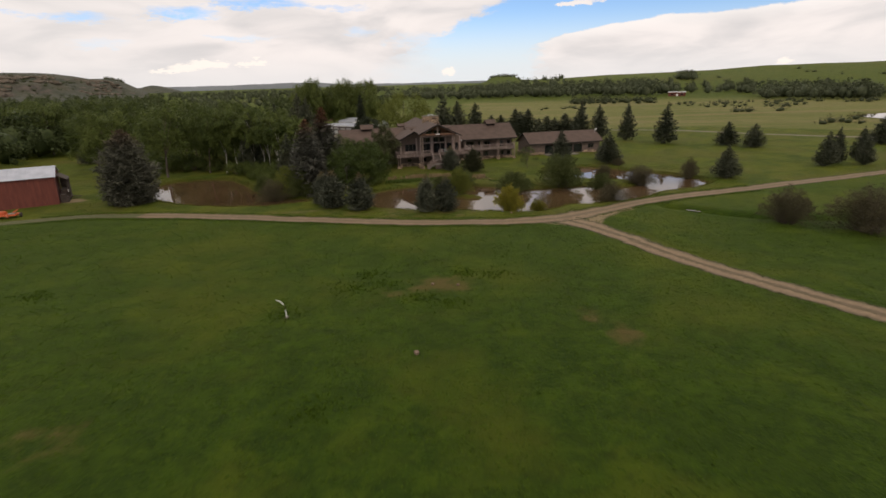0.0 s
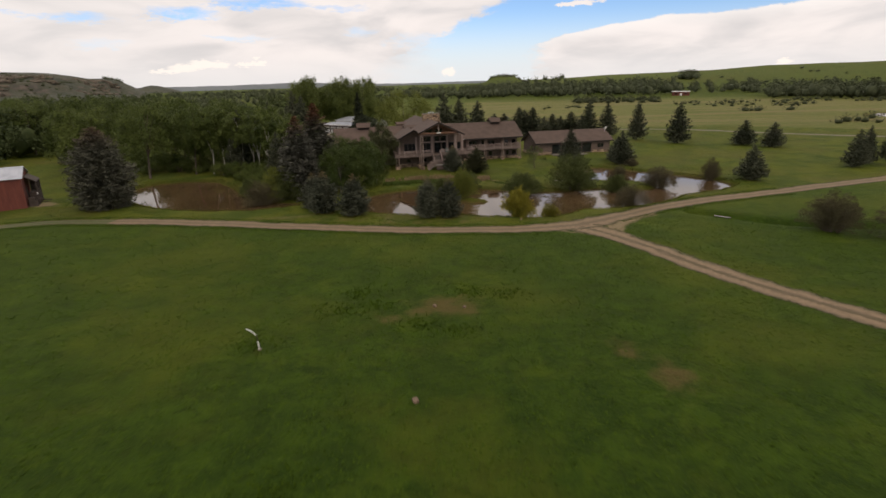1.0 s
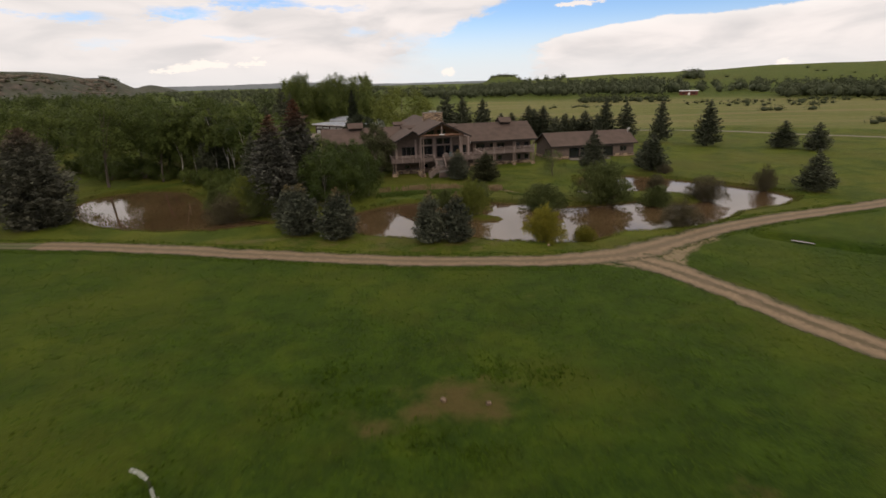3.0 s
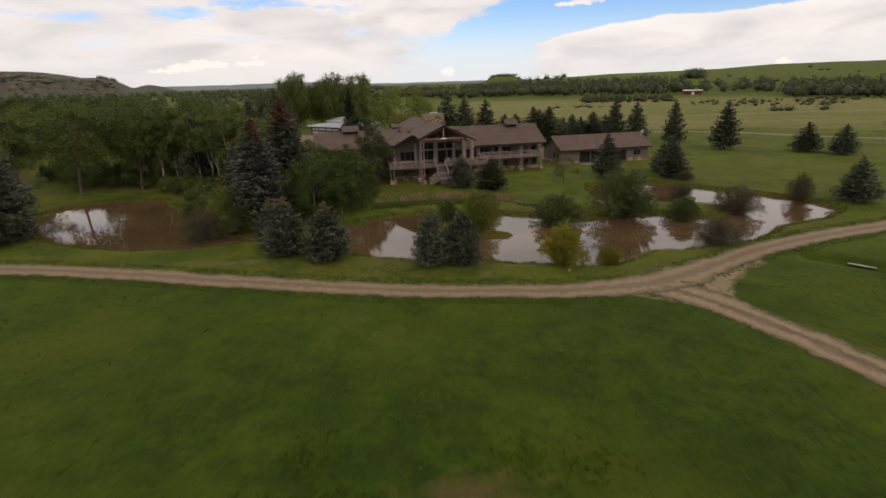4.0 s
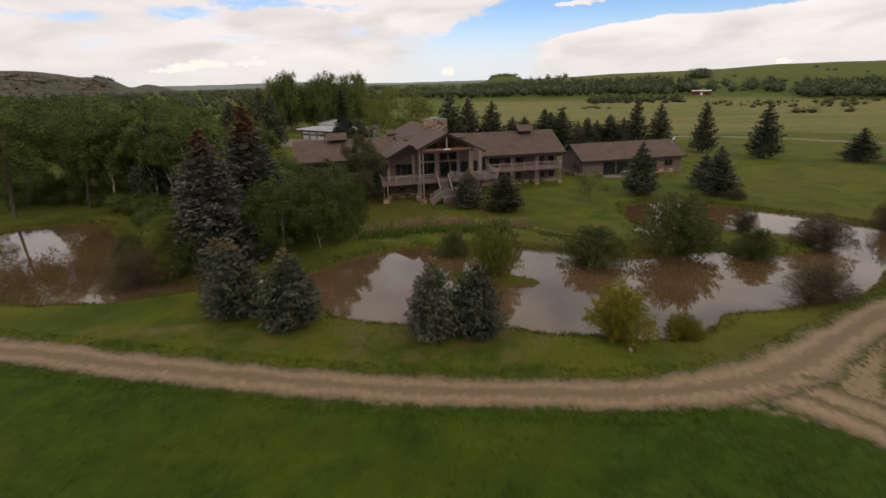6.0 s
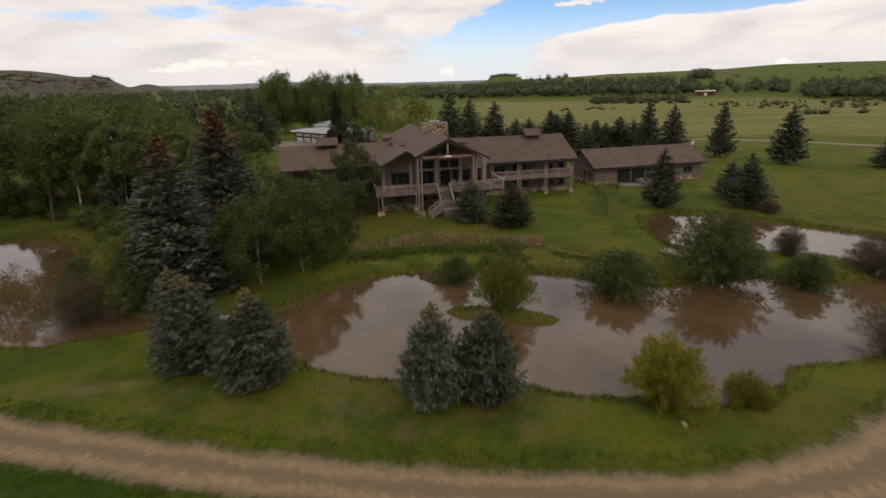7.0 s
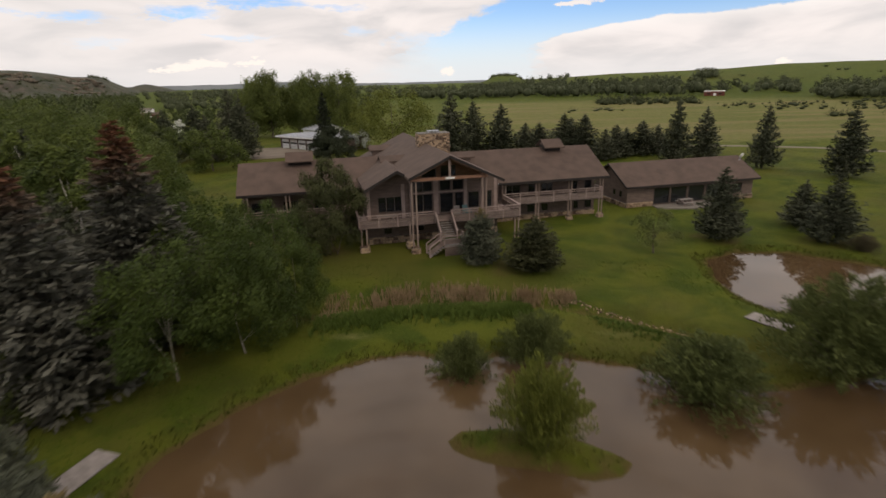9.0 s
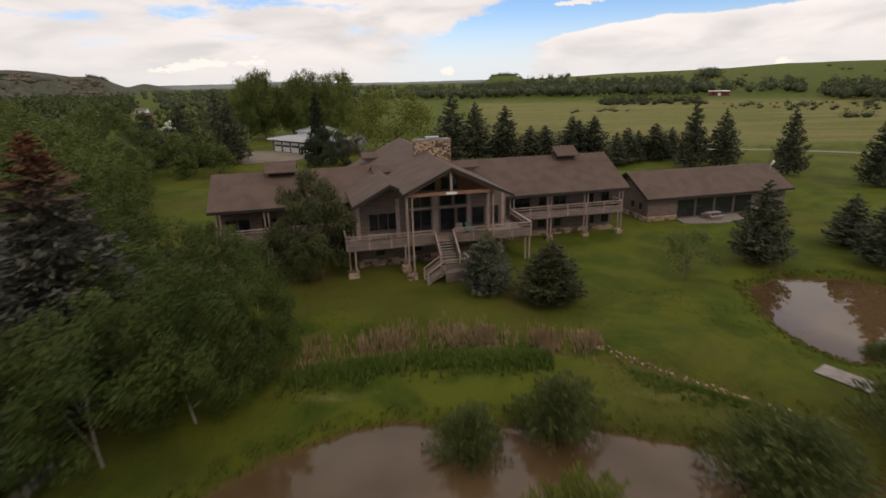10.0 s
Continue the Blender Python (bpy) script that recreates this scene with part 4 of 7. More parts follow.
def willow(kind, h, r, mat, seed, shoots=150, per=75, leaf=0.075, bare=0.25, twigs=26):
    """A willow shrub: long arching shoots from one stool, leafy towards their tips."""
    thing = empty(kind)
    g = np.random.default_rng(seed)
    a = g.uniform(0, 2 * math.pi, shoots)
    f = np.sqrt(g.uniform(0, 1, shoots))
    lump = 1 + 0.12 * np.sin(3 * a + seed) + 0.10 * np.sin(5 * a + 2 * seed)
    reach = r * f * lump
    tall = h * np.sqrt(np.maximum(0.03, 1 - 0.95 * f ** 2.2)) * g.uniform(0.60, 1.0, shoots)
    d = np.stack((np.cos(a), np.sin(a)), 1)
    foot = d * (0.25 * reach)[:, None]
    u = np.clip(bare + (1 - bare) * g.uniform(0, 1, (shoots, per)) ** 0.75, 0, 1)
    bend = u ** 1.7
    x = foot[:, None, :] + d[:, None, :] * (reach * 0.90)[:, None, None] * (0.6 * u + 0.4 * bend)[:, :, None]
    z = tall[:, None] * (1 - (1 - u) ** 1.6) - (0.10 * reach)[:, None] * u ** 4
    p = np.concatenate((x, z[:, :, None]), 2)
    fat = r * 0.085 * (0.35 + 1.2 * np.sin(np.pi * np.clip(u, 0, 0.97)))
    p = (p + g.normal(size=p.shape) * fat[:, :, None] * 0.62).reshape(-1, 3)
    p[:, 2] = np.maximum(p[:, 2], 0.06)
    t = np.stack((np.repeat(d[:, 0], per), np.repeat(d[:, 1], per), np.full(shoots * per, 1.2)), 1)
    t = unit(t + 0.75 * g.normal(size=t.shape))
    v = unit(np.cross(t, g.normal(size=t.shape)))
    s = leaf * g.uniform(0.6, 1.4, len(p))[:, None]
    bm = bmesh.new()
    for j in range(twigs):
        q = Vector((d[j, 0] * reach[j] * 0.8, d[j, 1] * reach[j] * 0.8, tall[j] * 0.86))
        b0 = Vector((foot[j, 0], foot[j, 1], -0.12))
        tube(bm, [b0, b0.lerp(q, 0.45) + Vector((0, 0, 0.12 * h)), q], [0.032, 0.020, 0.006], 4)
    part("stem", bm, M_BARK, thing)
    quads_mesh("crown", p, t * s * 1.6, v * s * 0.62, mat, thing)
    return thing


MADE = {}


def plant(key, make, x, y, size, label, category, group="", turn=None, sink=0.0):
    """Builds a kind once, then sets copies of it, sized by height and half width."""
    if key not in MADE:
        ob = make()
        MADE[key] = (ob, False)
    ob, used = MADE[key]
    m = pose(x, y, height(x, y) - sink, 0, 0, turn if turn is not None else float(rng.uniform(0, 360)))
    if used:
        ob = copy_thing(ob, m)
    else:
        ob.matrix_basis = m
        MADE[key] = (ob, True)
    ob.scale = size
    return tagged(ob, label, category, group)


def spruce(x, y, h, r, kind="green", label="dark green spruce tree standing on the grass", group="spruces on the lawn", v=None):
    v = int(rng.integers(0, 3)) if v is None else v
    mats = {"green": M_SPRUCE, "blue": M_BLUE, "olive": M_OLIVE}
    far = y > 130
    r = r * (1.04 if far else 0.95 if kind == "green" else 1.0)
    if not far:
        shape = (0.78, 0.98, 0.97, 0.72, 0.38, 0.04) if kind != "green" else (0.84, 1.0, 0.90, 0.60, 0.30, 0.03)
        plant(("young", kind, v), lambda: conifer("spruce_tree", 5.2, 2.1, mats[kind], 35 + v, 17, 13, 0.02, 0.07 if kind == "blue" else 0.10, 46, shape, 0.10, 0.20), x, y, (r / 2.1, r / 2.1, h / 5.2), label, "tree", group)
        return
    plant(("spruce", kind, v), lambda: conifer("spruce_tree", 8.0, 3.0, mats[kind], 30 + v, 18, 12, 0.10, 0.11, 30, (0.82, 1.0, 0.92, 0.66, 0.34, 0.04), 0.12, 0.20), x, y, (r / 3.0, r / 3.0, h / 8.0), label, "tree", group)


# spruces
for x, y, h, r in ((-2.7, 75.2, 5.3, 1.9), (0.0, 75.2, 5.1, 1.9)):
    spruce(x, y, h, r, "blue", "blue-grey young spruce in a pair between track and pond", "young spruces by the pond")
for x, y, h, r in ((-16.9, 79.2, 5.6, 2.3), (-12.5, 77.2, 5.4, 2.3), (-19.0, 82.0, 5.0, 1.9)):
    spruce(x, y, h, r, "blue", "blue-grey young spruce on the pond bank", "young spruces by the pond")
plant("dull", lambda: conifer("spruce_tree", 12.0, 4.7, M_DULL, 41, 26, 18, 0.06, 0.03, 62, (0.84, 1.0, 1.0, 0.82, 0.50, 0.10), 0.075, 0.22), -51.1, 86.1, (1, 1, 0.98), "broad grey-green spruce with browning top beside the pond", "tree")
plant("brown1", lambda: conifer("spruce_tree", 12.6, 3.6, M_BROWNTOP, 42, 26, 14, 0.26, 0.03, 60, (0.90, 1.0, 0.88, 0.58, 0.30, 0.05), 0.105, 0.26), -23.2, 91.4, (1.30, 1.30, 0.97), "tall spruce with a dead red-brown top", "tree", "browning spruces")
plant("brown2", lambda: conifer("spruce_tree", 13.8, 3.8, M_BROWNTOP, 43, 28, 14, 0.26, 0.03, 60, (0.90, 1.0, 0.88, 0.58, 0.30, 0.05), 0.105, 0.26), -22.0, 98.9, (1.28, 1.28, 1.0), "tall spruce with a dead red-brown top", "tree", "browning spruces")
for x, y, h, r in ((52.7, 158.0, 10.4, 2.8), (59.8, 148.0, 10.2, 3.5), (73.0, 140.8, 5.9, 3.2), (77.2, 136.0, 5.7, 3.1), (49.8, 95.0, 5.5, 2.8),
                   (74.1, 104.9, 6.6, 2.6), (78.2, 108.0, 6.9, 2.1), (81.8, 105.1, 6.0, 2.0), (86.0, 112.0, 6.6, 2.3), (108.5, 135.5, 6.8, 3.5),
                   (42.0, 168.4, 11.1, 3.1), (47.5, 168.8, 9.8, 3.5), (25.1, 116.9, 7.1, 2.9), (35.8, 121.0, 4.8, 2.5), (34.9, 115.1, 6.4, 3.0),
                   (23.2, 179.5, 8.6, 3.9), (27.2, 178.8, 8.5, 3.9), (19.2, 186.0, 6.4, 3.9), (15.8, 184.0, 6.6, 3.6), (25.3, 182.5, 7.6, 3.6)):
    spruce(x, y, h, r)
for x, y, h, r in ((32.8, 175.5, 6.5, 3.4), (39.1, 178.3, 6.9, 3.9), (42.9, 180.0, 6.0, 3.0), (29.6, 172.0, 6.0, 2.8), (35.8, 178.5, 5.6, 2.8)):
    spruce(x, y, h, r, "green", "grey-green spruce in the row behind the house", "spruces behind the house")
spruce(1.2, 111.6, 4.9, 2.1, "blue", "blue spruce close to the lodge's stairs", "spruces by the deck")
spruce(5.6, 109.2, 4.7, 2.5, "olive", "dark green spruce in front of the lodge's deck", "spruces by the deck", 1)
plant("pine", lambda: bush("pine_tree", 9.2, 3.5, M_PINE, 51, 17000, 0.105, 120, 5, (0.8, 1.0, 0.95, 0.70, 0.40, 0.12), 0.30), -12.9, 115.2, (1.06, 1.06, 1.04), "dark green pine beside the lodge's deck", "tree")
for x, y, h, r in ((-0.3, 179.7, 13.2, 4.6), (4.5, 183.0, 11.5, 4.2), (10.3, 181.8, 10.7, 4.0), (-58.0, 190.0, 12.0, 4.0), (-62.0, 184.0, 11.0, 4.0)):
    spruce(x, y, h, r, "green", "tall grey-green spruce behind the lodge", "spruces behind the house")
plant("juniper", lambda: conifer("juniper_tree", 14.0, 2.0, M_JUNIPER, 52, 26, 9, -0.5, 0.02, 22, (0.9, 1.0, 0.95, 0.8, 0.5, 0.1), 0.22, 0.1), -27.9, 186.0, (1.0, 1.0, 1.0), "dark slim juniper behind the lodge's roof", "tree")

plant("round_juniper", lambda: bush("juniper_bush", 7.3, 3.7, M_JUNIPER, 53, 9000, 0.20, 90, 5), -25.6, 181.6, (1.2, 1.2, 1.0), "dense round dark juniper behind the lodge", "bush")
plant("dark_tree", lambda: broadleaf("elm_tree", 8.6, 6.0, M_COTTON, M_BARK, 54, 7000, 0.2, 70, 0.04, (0.8, 1.0, 1.0, 0.85, 0.6, 0.25), 1, 0.3), -47.1, 171.3, (1, 1, 1), "broad dark green tree beside the gravel yard", "tree")
for x, y, h, r in ((-50.0, 190.0, 15.0, 4.2), (-46.4, 187.0, 13.6, 4.0), (-53.0, 184.0, 10.0, 3.8)):
    spruce(x, y, h, r, "green", "tall grey-green spruce beside the gravel yard", "spruces behind the house")

# broadleaf trees
COT = dict(leaves=18000, leaf=0.24, clumps=170, base=0.06, shape=(0.6, 0.9, 1.0, 0.92, 0.75, 0.42), spread=0.42, lobe=(0.46, 0.60))
for i, (x, y, h, r) in enumerate(((-55.8, 238.0, 20.4, 5.4), (-41.6, 235.5, 19.8, 5.2), (-32.4, 233.2, 19.4, 5.2), (-61.5, 242.0, 18.4, 4.6), (-48.7, 246.0, 17.6, 4.8))):
    plant(("cotton", i % 3), lambda: broadleaf("cottonwood_tree", 18.0, 6.0, M_TALL, M_BARK, 60 + i, **COT), x, y, (r / 6, r / 6, h / 18), "tall green cottonwood behind the lodge", "tree", "tall cottonwoods")
plant("bigwillow", lambda: broadleaf("willow_tree", 15.0, 10.0, M_GOLDWILLOW, M_BARK, 66, 15000, 0.20, 130, 0.04, (0.8, 1.0, 1.0, 0.85, 0.6, 0.25), 1, 0.26), -14.6, 200.0, (1, 1, 1), "broad yellow-green willow behind the lodge", "tree")
ASP = dict(leaves=20000, leaf=0.075, clumps=110, base=0.08, shape=(0.6, 0.9, 1.0, 0.85, 0.6, 0.2), spread=0.33)
near_trees = [(-17.0, 92.4, 8.2, 3.6), (-14.4, 95.4, 8.0, 3.2), (-12.2, 99.0, 6.8, 2.2), (-17.6, 98.0, 8.6, 3.4), (-14.6, 102.8, 8.0, 3.0), (-20.4, 105.0, 8.4, 3.4),
              (-25.0, 108.0, 9.6, 3.6), (-19.4, 110.0, 6.6, 2.6)]
for i, (x, y, h, r) in enumerate(near_trees):
    plant(("aspen", i % 4), lambda: broadleaf("aspen_tree", 8.5, 3.4, M_ASPEN, M_PALE_BARK, 70 + i, **ASP), x, y, (r / 3.4, r / 3.4, h / 8.5), "green aspen with a pale trunk near the pond", "tree", "aspens by the pond")
WOOD = dict(leaves=15000, leaf=0.14, clumps=110, base=0.20, shape=(0.5, 0.85, 1.0, 0.9, 0.65, 0.25), spread=0.33)
wood = [(-47.5, 120.5, 13.2, 5.4), (-43.0, 128.0, 13.0, 4.6), (-75.0, 121.0, 14.0, 6.0), (-53.5, 124.0, 13.8, 5.6), 
        (-36.0, 121.0, 13.0, 4.6), (-31.0, 118.0, 10.5, 3.4), (-44.0, 141.0, 9.8, 4.6), (-50.0, 137.0, 14.0, 5.4), (-60.0, 134.0, 14.5, 6.0),
        (-66.0, 137.0, 13.0, 4.4), (-80.0, 124.0, 13.5, 5.6), (-67.0, 147.0, 14.0, 6.0), (-56.0, 149.0, 11.0, 5.2), (-49.0, 153.0, 8.6, 4.4),
        (-76.0, 160.0, 14.5, 6.4), (-64.0, 164.0, 10.5, 5.4), (-58.0, 172.0, 9.0, 5.0), (-104.0, 160.0, 15.0, 7.0),
        (-116.0, 160.0, 15.2, 7.6), (-127.0, 168.0, 15.3, 8.0), (-98.0, 174.0, 14.5, 6.8), (-84.0, 178.0, 14.0, 6.4), (-70.0, 182.0, 14.0, 6.2), (-112.0, 184.0, 15.0, 7.0), (-138.0, 184.0, 15.0, 7.6)]
for i, (x, y, h, r) in enumerate(wood):
    plant(("wood", i % 4), lambda: broadleaf("poplar_tree", 13.0, 5.4, M_COTTON, M_BARK, 80 + i, **WOOD), x, y, (r / 5.4, r / 5.4, h / 13.0), "leafy green poplar in the wood beside the pond", "tree", "trees of the wood")
for x, y, h, r in ((-58.0, 112.8, 15.0, 6.0), (-51.0, 117.0, 13.6, 4.2)):
    plant("tall_poplar", lambda: broadleaf("poplar_tree", 15.0, 6.0, M_COTTON, M_BARK, 97, 19000, 0.145, 130, 0.33, (0.5, 0.85, 1.0, 0.9, 0.65, 0.25), 1, 0.33), x, y, (r / 6, r / 6, h / 15), "tall leafy poplar with a bare dark trunk by the pond", "tree", "trees of the wood")
for x, y, h in ((-45.5, 118.4, 12.6), (-43.4, 117.4, 12.0), (-41.0, 116.0, 12.4), (-39.0, 115.4, 11.6), (-37.0, 113.4, 11.8), (-47.6, 116.6, 12.8), (-35.2, 112.6, 11.8), (-33.8, 110.4, 11.2), (-36.2, 116.4, 12.2), (-32.0, 113.0, 11.4), (-30.2, 110.0, 10.8)):
    plant("tall_aspen", lambda: broadleaf("aspen_tree", 12.0, 2.7, M_COTTON, M_BIRCH, 118, 7000, 0.13, 60, 0.45, (0.5, 0.9, 1.0, 0.85, 0.6, 0.25), 1, 0.36), x, y, (1, 1, h / 12), "slim aspen with a bare pale trunk", "tree", "aspens at the wood's edge")
plant("blossom", lambda: broadleaf("blossom_tree", 5.0, 2.6, M_BLOSSOM, M_BARK, 122, 3000, 0.15, 50, 0.15), -96.3, 262.6, (1, 1, 1), "small tree covered in white blossom among the distant trees", "tree", "blossoming trees")
plant("blossom", None, -22.0, 200.0, (0.8, 0.8, 0.95), "small tree covered in white blossom behind the juniper", "tree", "blossoming trees")
spruce(-90.0, 137.0, 7.8, 3.0, "green", "dark spruce at the edge of the wood", "spruces at the wood")
spruce(-41.5, 117.0, 12.0, 3.4, "green", "dark spruce at the edge of the wood", "spruces at the wood")
spruce(-30.0, 103.5, 9.0, 2.8, "green", "dark spruce at the edge of the wood", "spruces at the wood")
plant("sapling", lambda: broadleaf("sapling", 4.5, 2.2, M_WILLOW, M_BARK, 120, 4200, 0.062, 60, 0.20), 17.3, 113.2, (1, 1, 1), "thin young tree with sparse leaves on the lawn", "tree")

# bushes at the water
for i, (x, y, h, r, mat, label) in enumerate(((8.9, 74.5, 4.1, 2.0, "y", "yellow-green willow bush at the pond's edge"), (13.0, 74.5, 1.9, 1.2, "y", "small yellow-green bush at the pond's edge"),
        (2.1, 86.1, 4.4, 2.0, "g", "feathery green willow on the small island"), (-1.1, 93.4, 3.1, 1.8, "w", "green willow bush on the pond bank"), (3.2, 94.6, 3.3, 2.0, "w", "green willow bush on the pond bank"),
        (11.6, 90.4, 3.5, 3.1, "w", "spreading green willow bush over the water"), (20.0, 92.0, 5.6, 3.6, "w", "large green willow bush over the water"), (26.4, 90.4, 2.8, 2.1, "w", "green willow bush over the water"),
        (28.6, 96.6, 2.9, 1.4, "s", "brushy shrub on the spit between two ponds"), (24.9, 79.6, 3.2, 2.4, "s", "brushy olive shrub on the pond bank"), (33.6, 92.4, 3.8, 2.7, "s", "brushy olive shrub on the spit"),
        (44.6, 97.9, 3.9, 1.7, "s", "upright brushy shrub at the pond's end"), (41.7, 63.9, 4.7, 2.9, "s", "bare brushy shrub by the meadow brook"), (48.0, 59.4, 5.4, 4.3, "s", "bare brushy shrub by the meadow brook"),
        (-28.2, 87.0, 4.2, 2.6, "s", "olive-brown shrub at the wooded pond"), (-26.4, 89.6, 5.0, 2.6, "g", "pale olive willow at the wooded pond"),
        (-24.6, 88.6, 4.6, 2.4, "w", "green shrub at the wooded pond"), (-31.5, 92.0, 3.0, 1.8, "w", "green shrub at the wooded pond"), (-22.6, 93.0, 3.0, 2.2, "w", "green shrub under the spruces"),
        (36.0, 112.2, 1.6, 1.4, "s", "low brush at the pond's edge"), (23.6, 101.0, 1.5, 1.2, "w", "low green brush at the pond's edge"))):
    mat = {"y": M_YELLOW, "g": M_GOLDWILLOW, "w": M_WILLOW, "s": M_SCRUB}[mat]
    plant(("bush", mat.name, i % 2), lambda: willow("willow_bush", 4.0, 2.4, mat, 140 + i, *((210, 78, 0.075, 0.06, 26) if mat is not M_SCRUB else (280, 90, 0.044, 0.06, 60))), x, y, (r / 2.4, r / 2.4, 1.05 * h / 4.0), label, "bush", "bushes by the water")
# shrubs that darken the edge of the wood
for x, y, h, r in ((-64.0, 124.5, 4.6, 3.4), (-71.0, 129.5, 4.8, 3.6), (-59.5, 123.0, 4.2, 3.0), (-76.0, 138.0, 5.0, 3.8), (-52.0, 119.0, 3.0, 2.8), (-56.5, 121.0, 3.4, 3.0), (-62.0, 119.5, 3.2, 3.0), (-49.0, 122.0, 3.6, 3.0), (-68.0, 126.0, 3.4, 3.2), (-74.0, 130.0, 3.4, 3.2), (-44.0, 122.5, 3.8, 3.0), (-40.0, 119.0, 3.6, 2.8), (-27.0, 113.0, 3.6, 2.8), (-34.0, 116.0, 3.8, 2.8), (-24.0, 104.0, 3.2, 2.4), (-44.5, 114.0, 2.6, 2.4), (-41.0, 111.5, 3.0, 2.6), (-38.0, 108.8, 2.8, 2.4), (-35.5, 105.6, 3.2, 2.6), (-33.2, 102.0, 3.0, 2.4), (-31.0, 98.4, 2.8, 2.2), (-29.6, 106.0, 3.6, 2.8), (-27.4, 101.4, 3.2, 2.4), (-36.5, 112.5, 3.0, 2.8), (-32.5, 109.5, 3.4, 2.8)):
    plant("shade_shrub", lambda: bush("shrub", 3.0, 2.4, M_COTTON, 171, 4200, 0.10, 60), x, y, (r / 2.4, r / 2.4, h / 3.0), "dark green shrub under the trees of the wood", "bush", "shrubs under the wood")

# ---- the lodge ----
LODGE_AT = pose(-4.9, 114.9, 0, 0, 0, 13.5)


def wall_mesh(u0, u1, z0, top, holes, face, thick, axis="y", breaks=()):
    """A wall along x (axis y: its face lies at y = face) or along y, z0 up to top(u), with openings (u0, u1, z0, z1) through it."""
    bm = bmesh.new()
    cuts = sorted({u0, u1, *breaks, *(h[0] for h in holes), *(h[1] for h in holes)})
    cuts = [c for c in cuts if u0 <= c <= u1]

    def put(u, w, z):
        return bm.verts.new((u, face + w, z) if axis == "y" else (face + w, u, z))
    for a, b in zip(cuts, cuts[1:]):
        mid = (a + b) / 2
        spans = sorted((h[2], h[3]) for h in holes if h[0] < mid < h[1])
        lo, pieces = (z0, z0), []
        for p, q in spans:
            pieces.append((lo, (p, p)))
            lo = (q, q)
        pieces.append((lo, (top(a), top(b))))
        for (la, lb), (ha, hb) in pieces:
            if ha - la < 0.01 and hb - lb < 0.01:
                continue
            v = [put(a, 0, la), put(b, 0, lb), put(b, 0, hb), put(a, 0, ha), put(a, thick, la), put(b, thick, lb), put(b, thick, hb), put(a, thick, ha)]
            for f in ((0, 1, 2, 3), (7, 6, 5, 4), (0, 4, 5, 1), (1, 5, 6, 2), (2, 6, 7, 3), (3, 7, 4, 0)):
                bm.faces.new([v[i] for i in f])
    bmesh.ops.remove_doubles(bm, verts=bm.verts, dist=0.0005)
    return bm


def window(parent, u0, u1, z0, z1, face, axis="y", panes=1, name="window", trim=M_FRAME, fat=0.07):
    """A frame with panes set 6 cm back in the opening."""
    def bx(a, c, p, q, d0, d1):
        return (a, face + d0, p, c, face + d1, q) if axis == "y" else (face + d0, a, p, face + d1, c, q)
    bars = [bx(u0, u1, z0, z0 + fat, -0.03, 0.1), bx(u0, u1, z1 - fat, z1, -0.03, 0.1), bx(u0, u0 + fat, z0 + fat, z1 - fat, -0.03, 0.1), bx(u1 - fat, u1, z0 + fat, z1 - fat, -0.03, 0.1)]
    w = (u1 - u0) / panes
    f = part(name, boxes(*bars), trim, parent)
    for i in range(1, panes):
        part("mullion", boxes(bx(u0 + i * w - 0.03, u0 + i * w + 0.03, z0 + fat, z1 - fat, -0.02, 0.09)), trim, f)
    for i in range(panes):
        part("pane", boxes(bx(u0 + i * w + 0.03, u0 + (i + 1) * w - 0.03, z0 + 0.05, z1 - 0.05, 0.05, 0.065)), M_GLASS, f)
    return f


STONE_MESHES = []
for s in range(5):
    bm = bmesh.new()
    bmesh.ops.create_cube(bm, size=1.0)
    bmesh.ops.bevel(bm, geom=bm.edges[:], offset=0.16, segments=1, affect="EDGES")
    for v in bm.verts:
        v.co += Vector(noise.noise_vector(v.co * 1.7 + Vector((s * 7, 0, 0)))) * 0.10
    me = bpy.data.meshes.new("stone")
    bm.to_mesh(me)
    bm.free()
    me.materials.append(M_STONE)
    STONE_MESHES.append(me)
stone_rng = random.Random(5)


def stonework(parent, x0, x1, z0, z1, y, depth=0.12, axis="y", size=0.36, tilt=5):
    """Rows of uneven field stones laid on a face."""
    z = z0
    while z < z1 - 0.05:
        hh = min(z1 - z, size * stone_rng.uniform(0.65, 1.0))
        x = x0
        while x < x1 - 0.03:
            w = min(x1 - x, size * stone_rng.uniform(0.6, 1.9))
            o = new("stone", stone_rng.choice(STONE_MESHES))
            o.parent = parent
            d = depth * stone_rng.uniform(0.8, 1.5)
            if axis == "y":
                o.location, o.scale = (x + w / 2, y, z + hh / 2), (w * 0.95, d, hh * 0.94)
            else:
                o.location, o.scale = (y, x + w / 2, z + hh / 2), (d, w * 0.95, hh * 0.94)
            turn = radians(stone_rng.uniform(-tilt, tilt))
            o.rotation_euler = (0, turn, 0) if axis == "y" else (turn, 0, 0)
            x += w
        z += hh


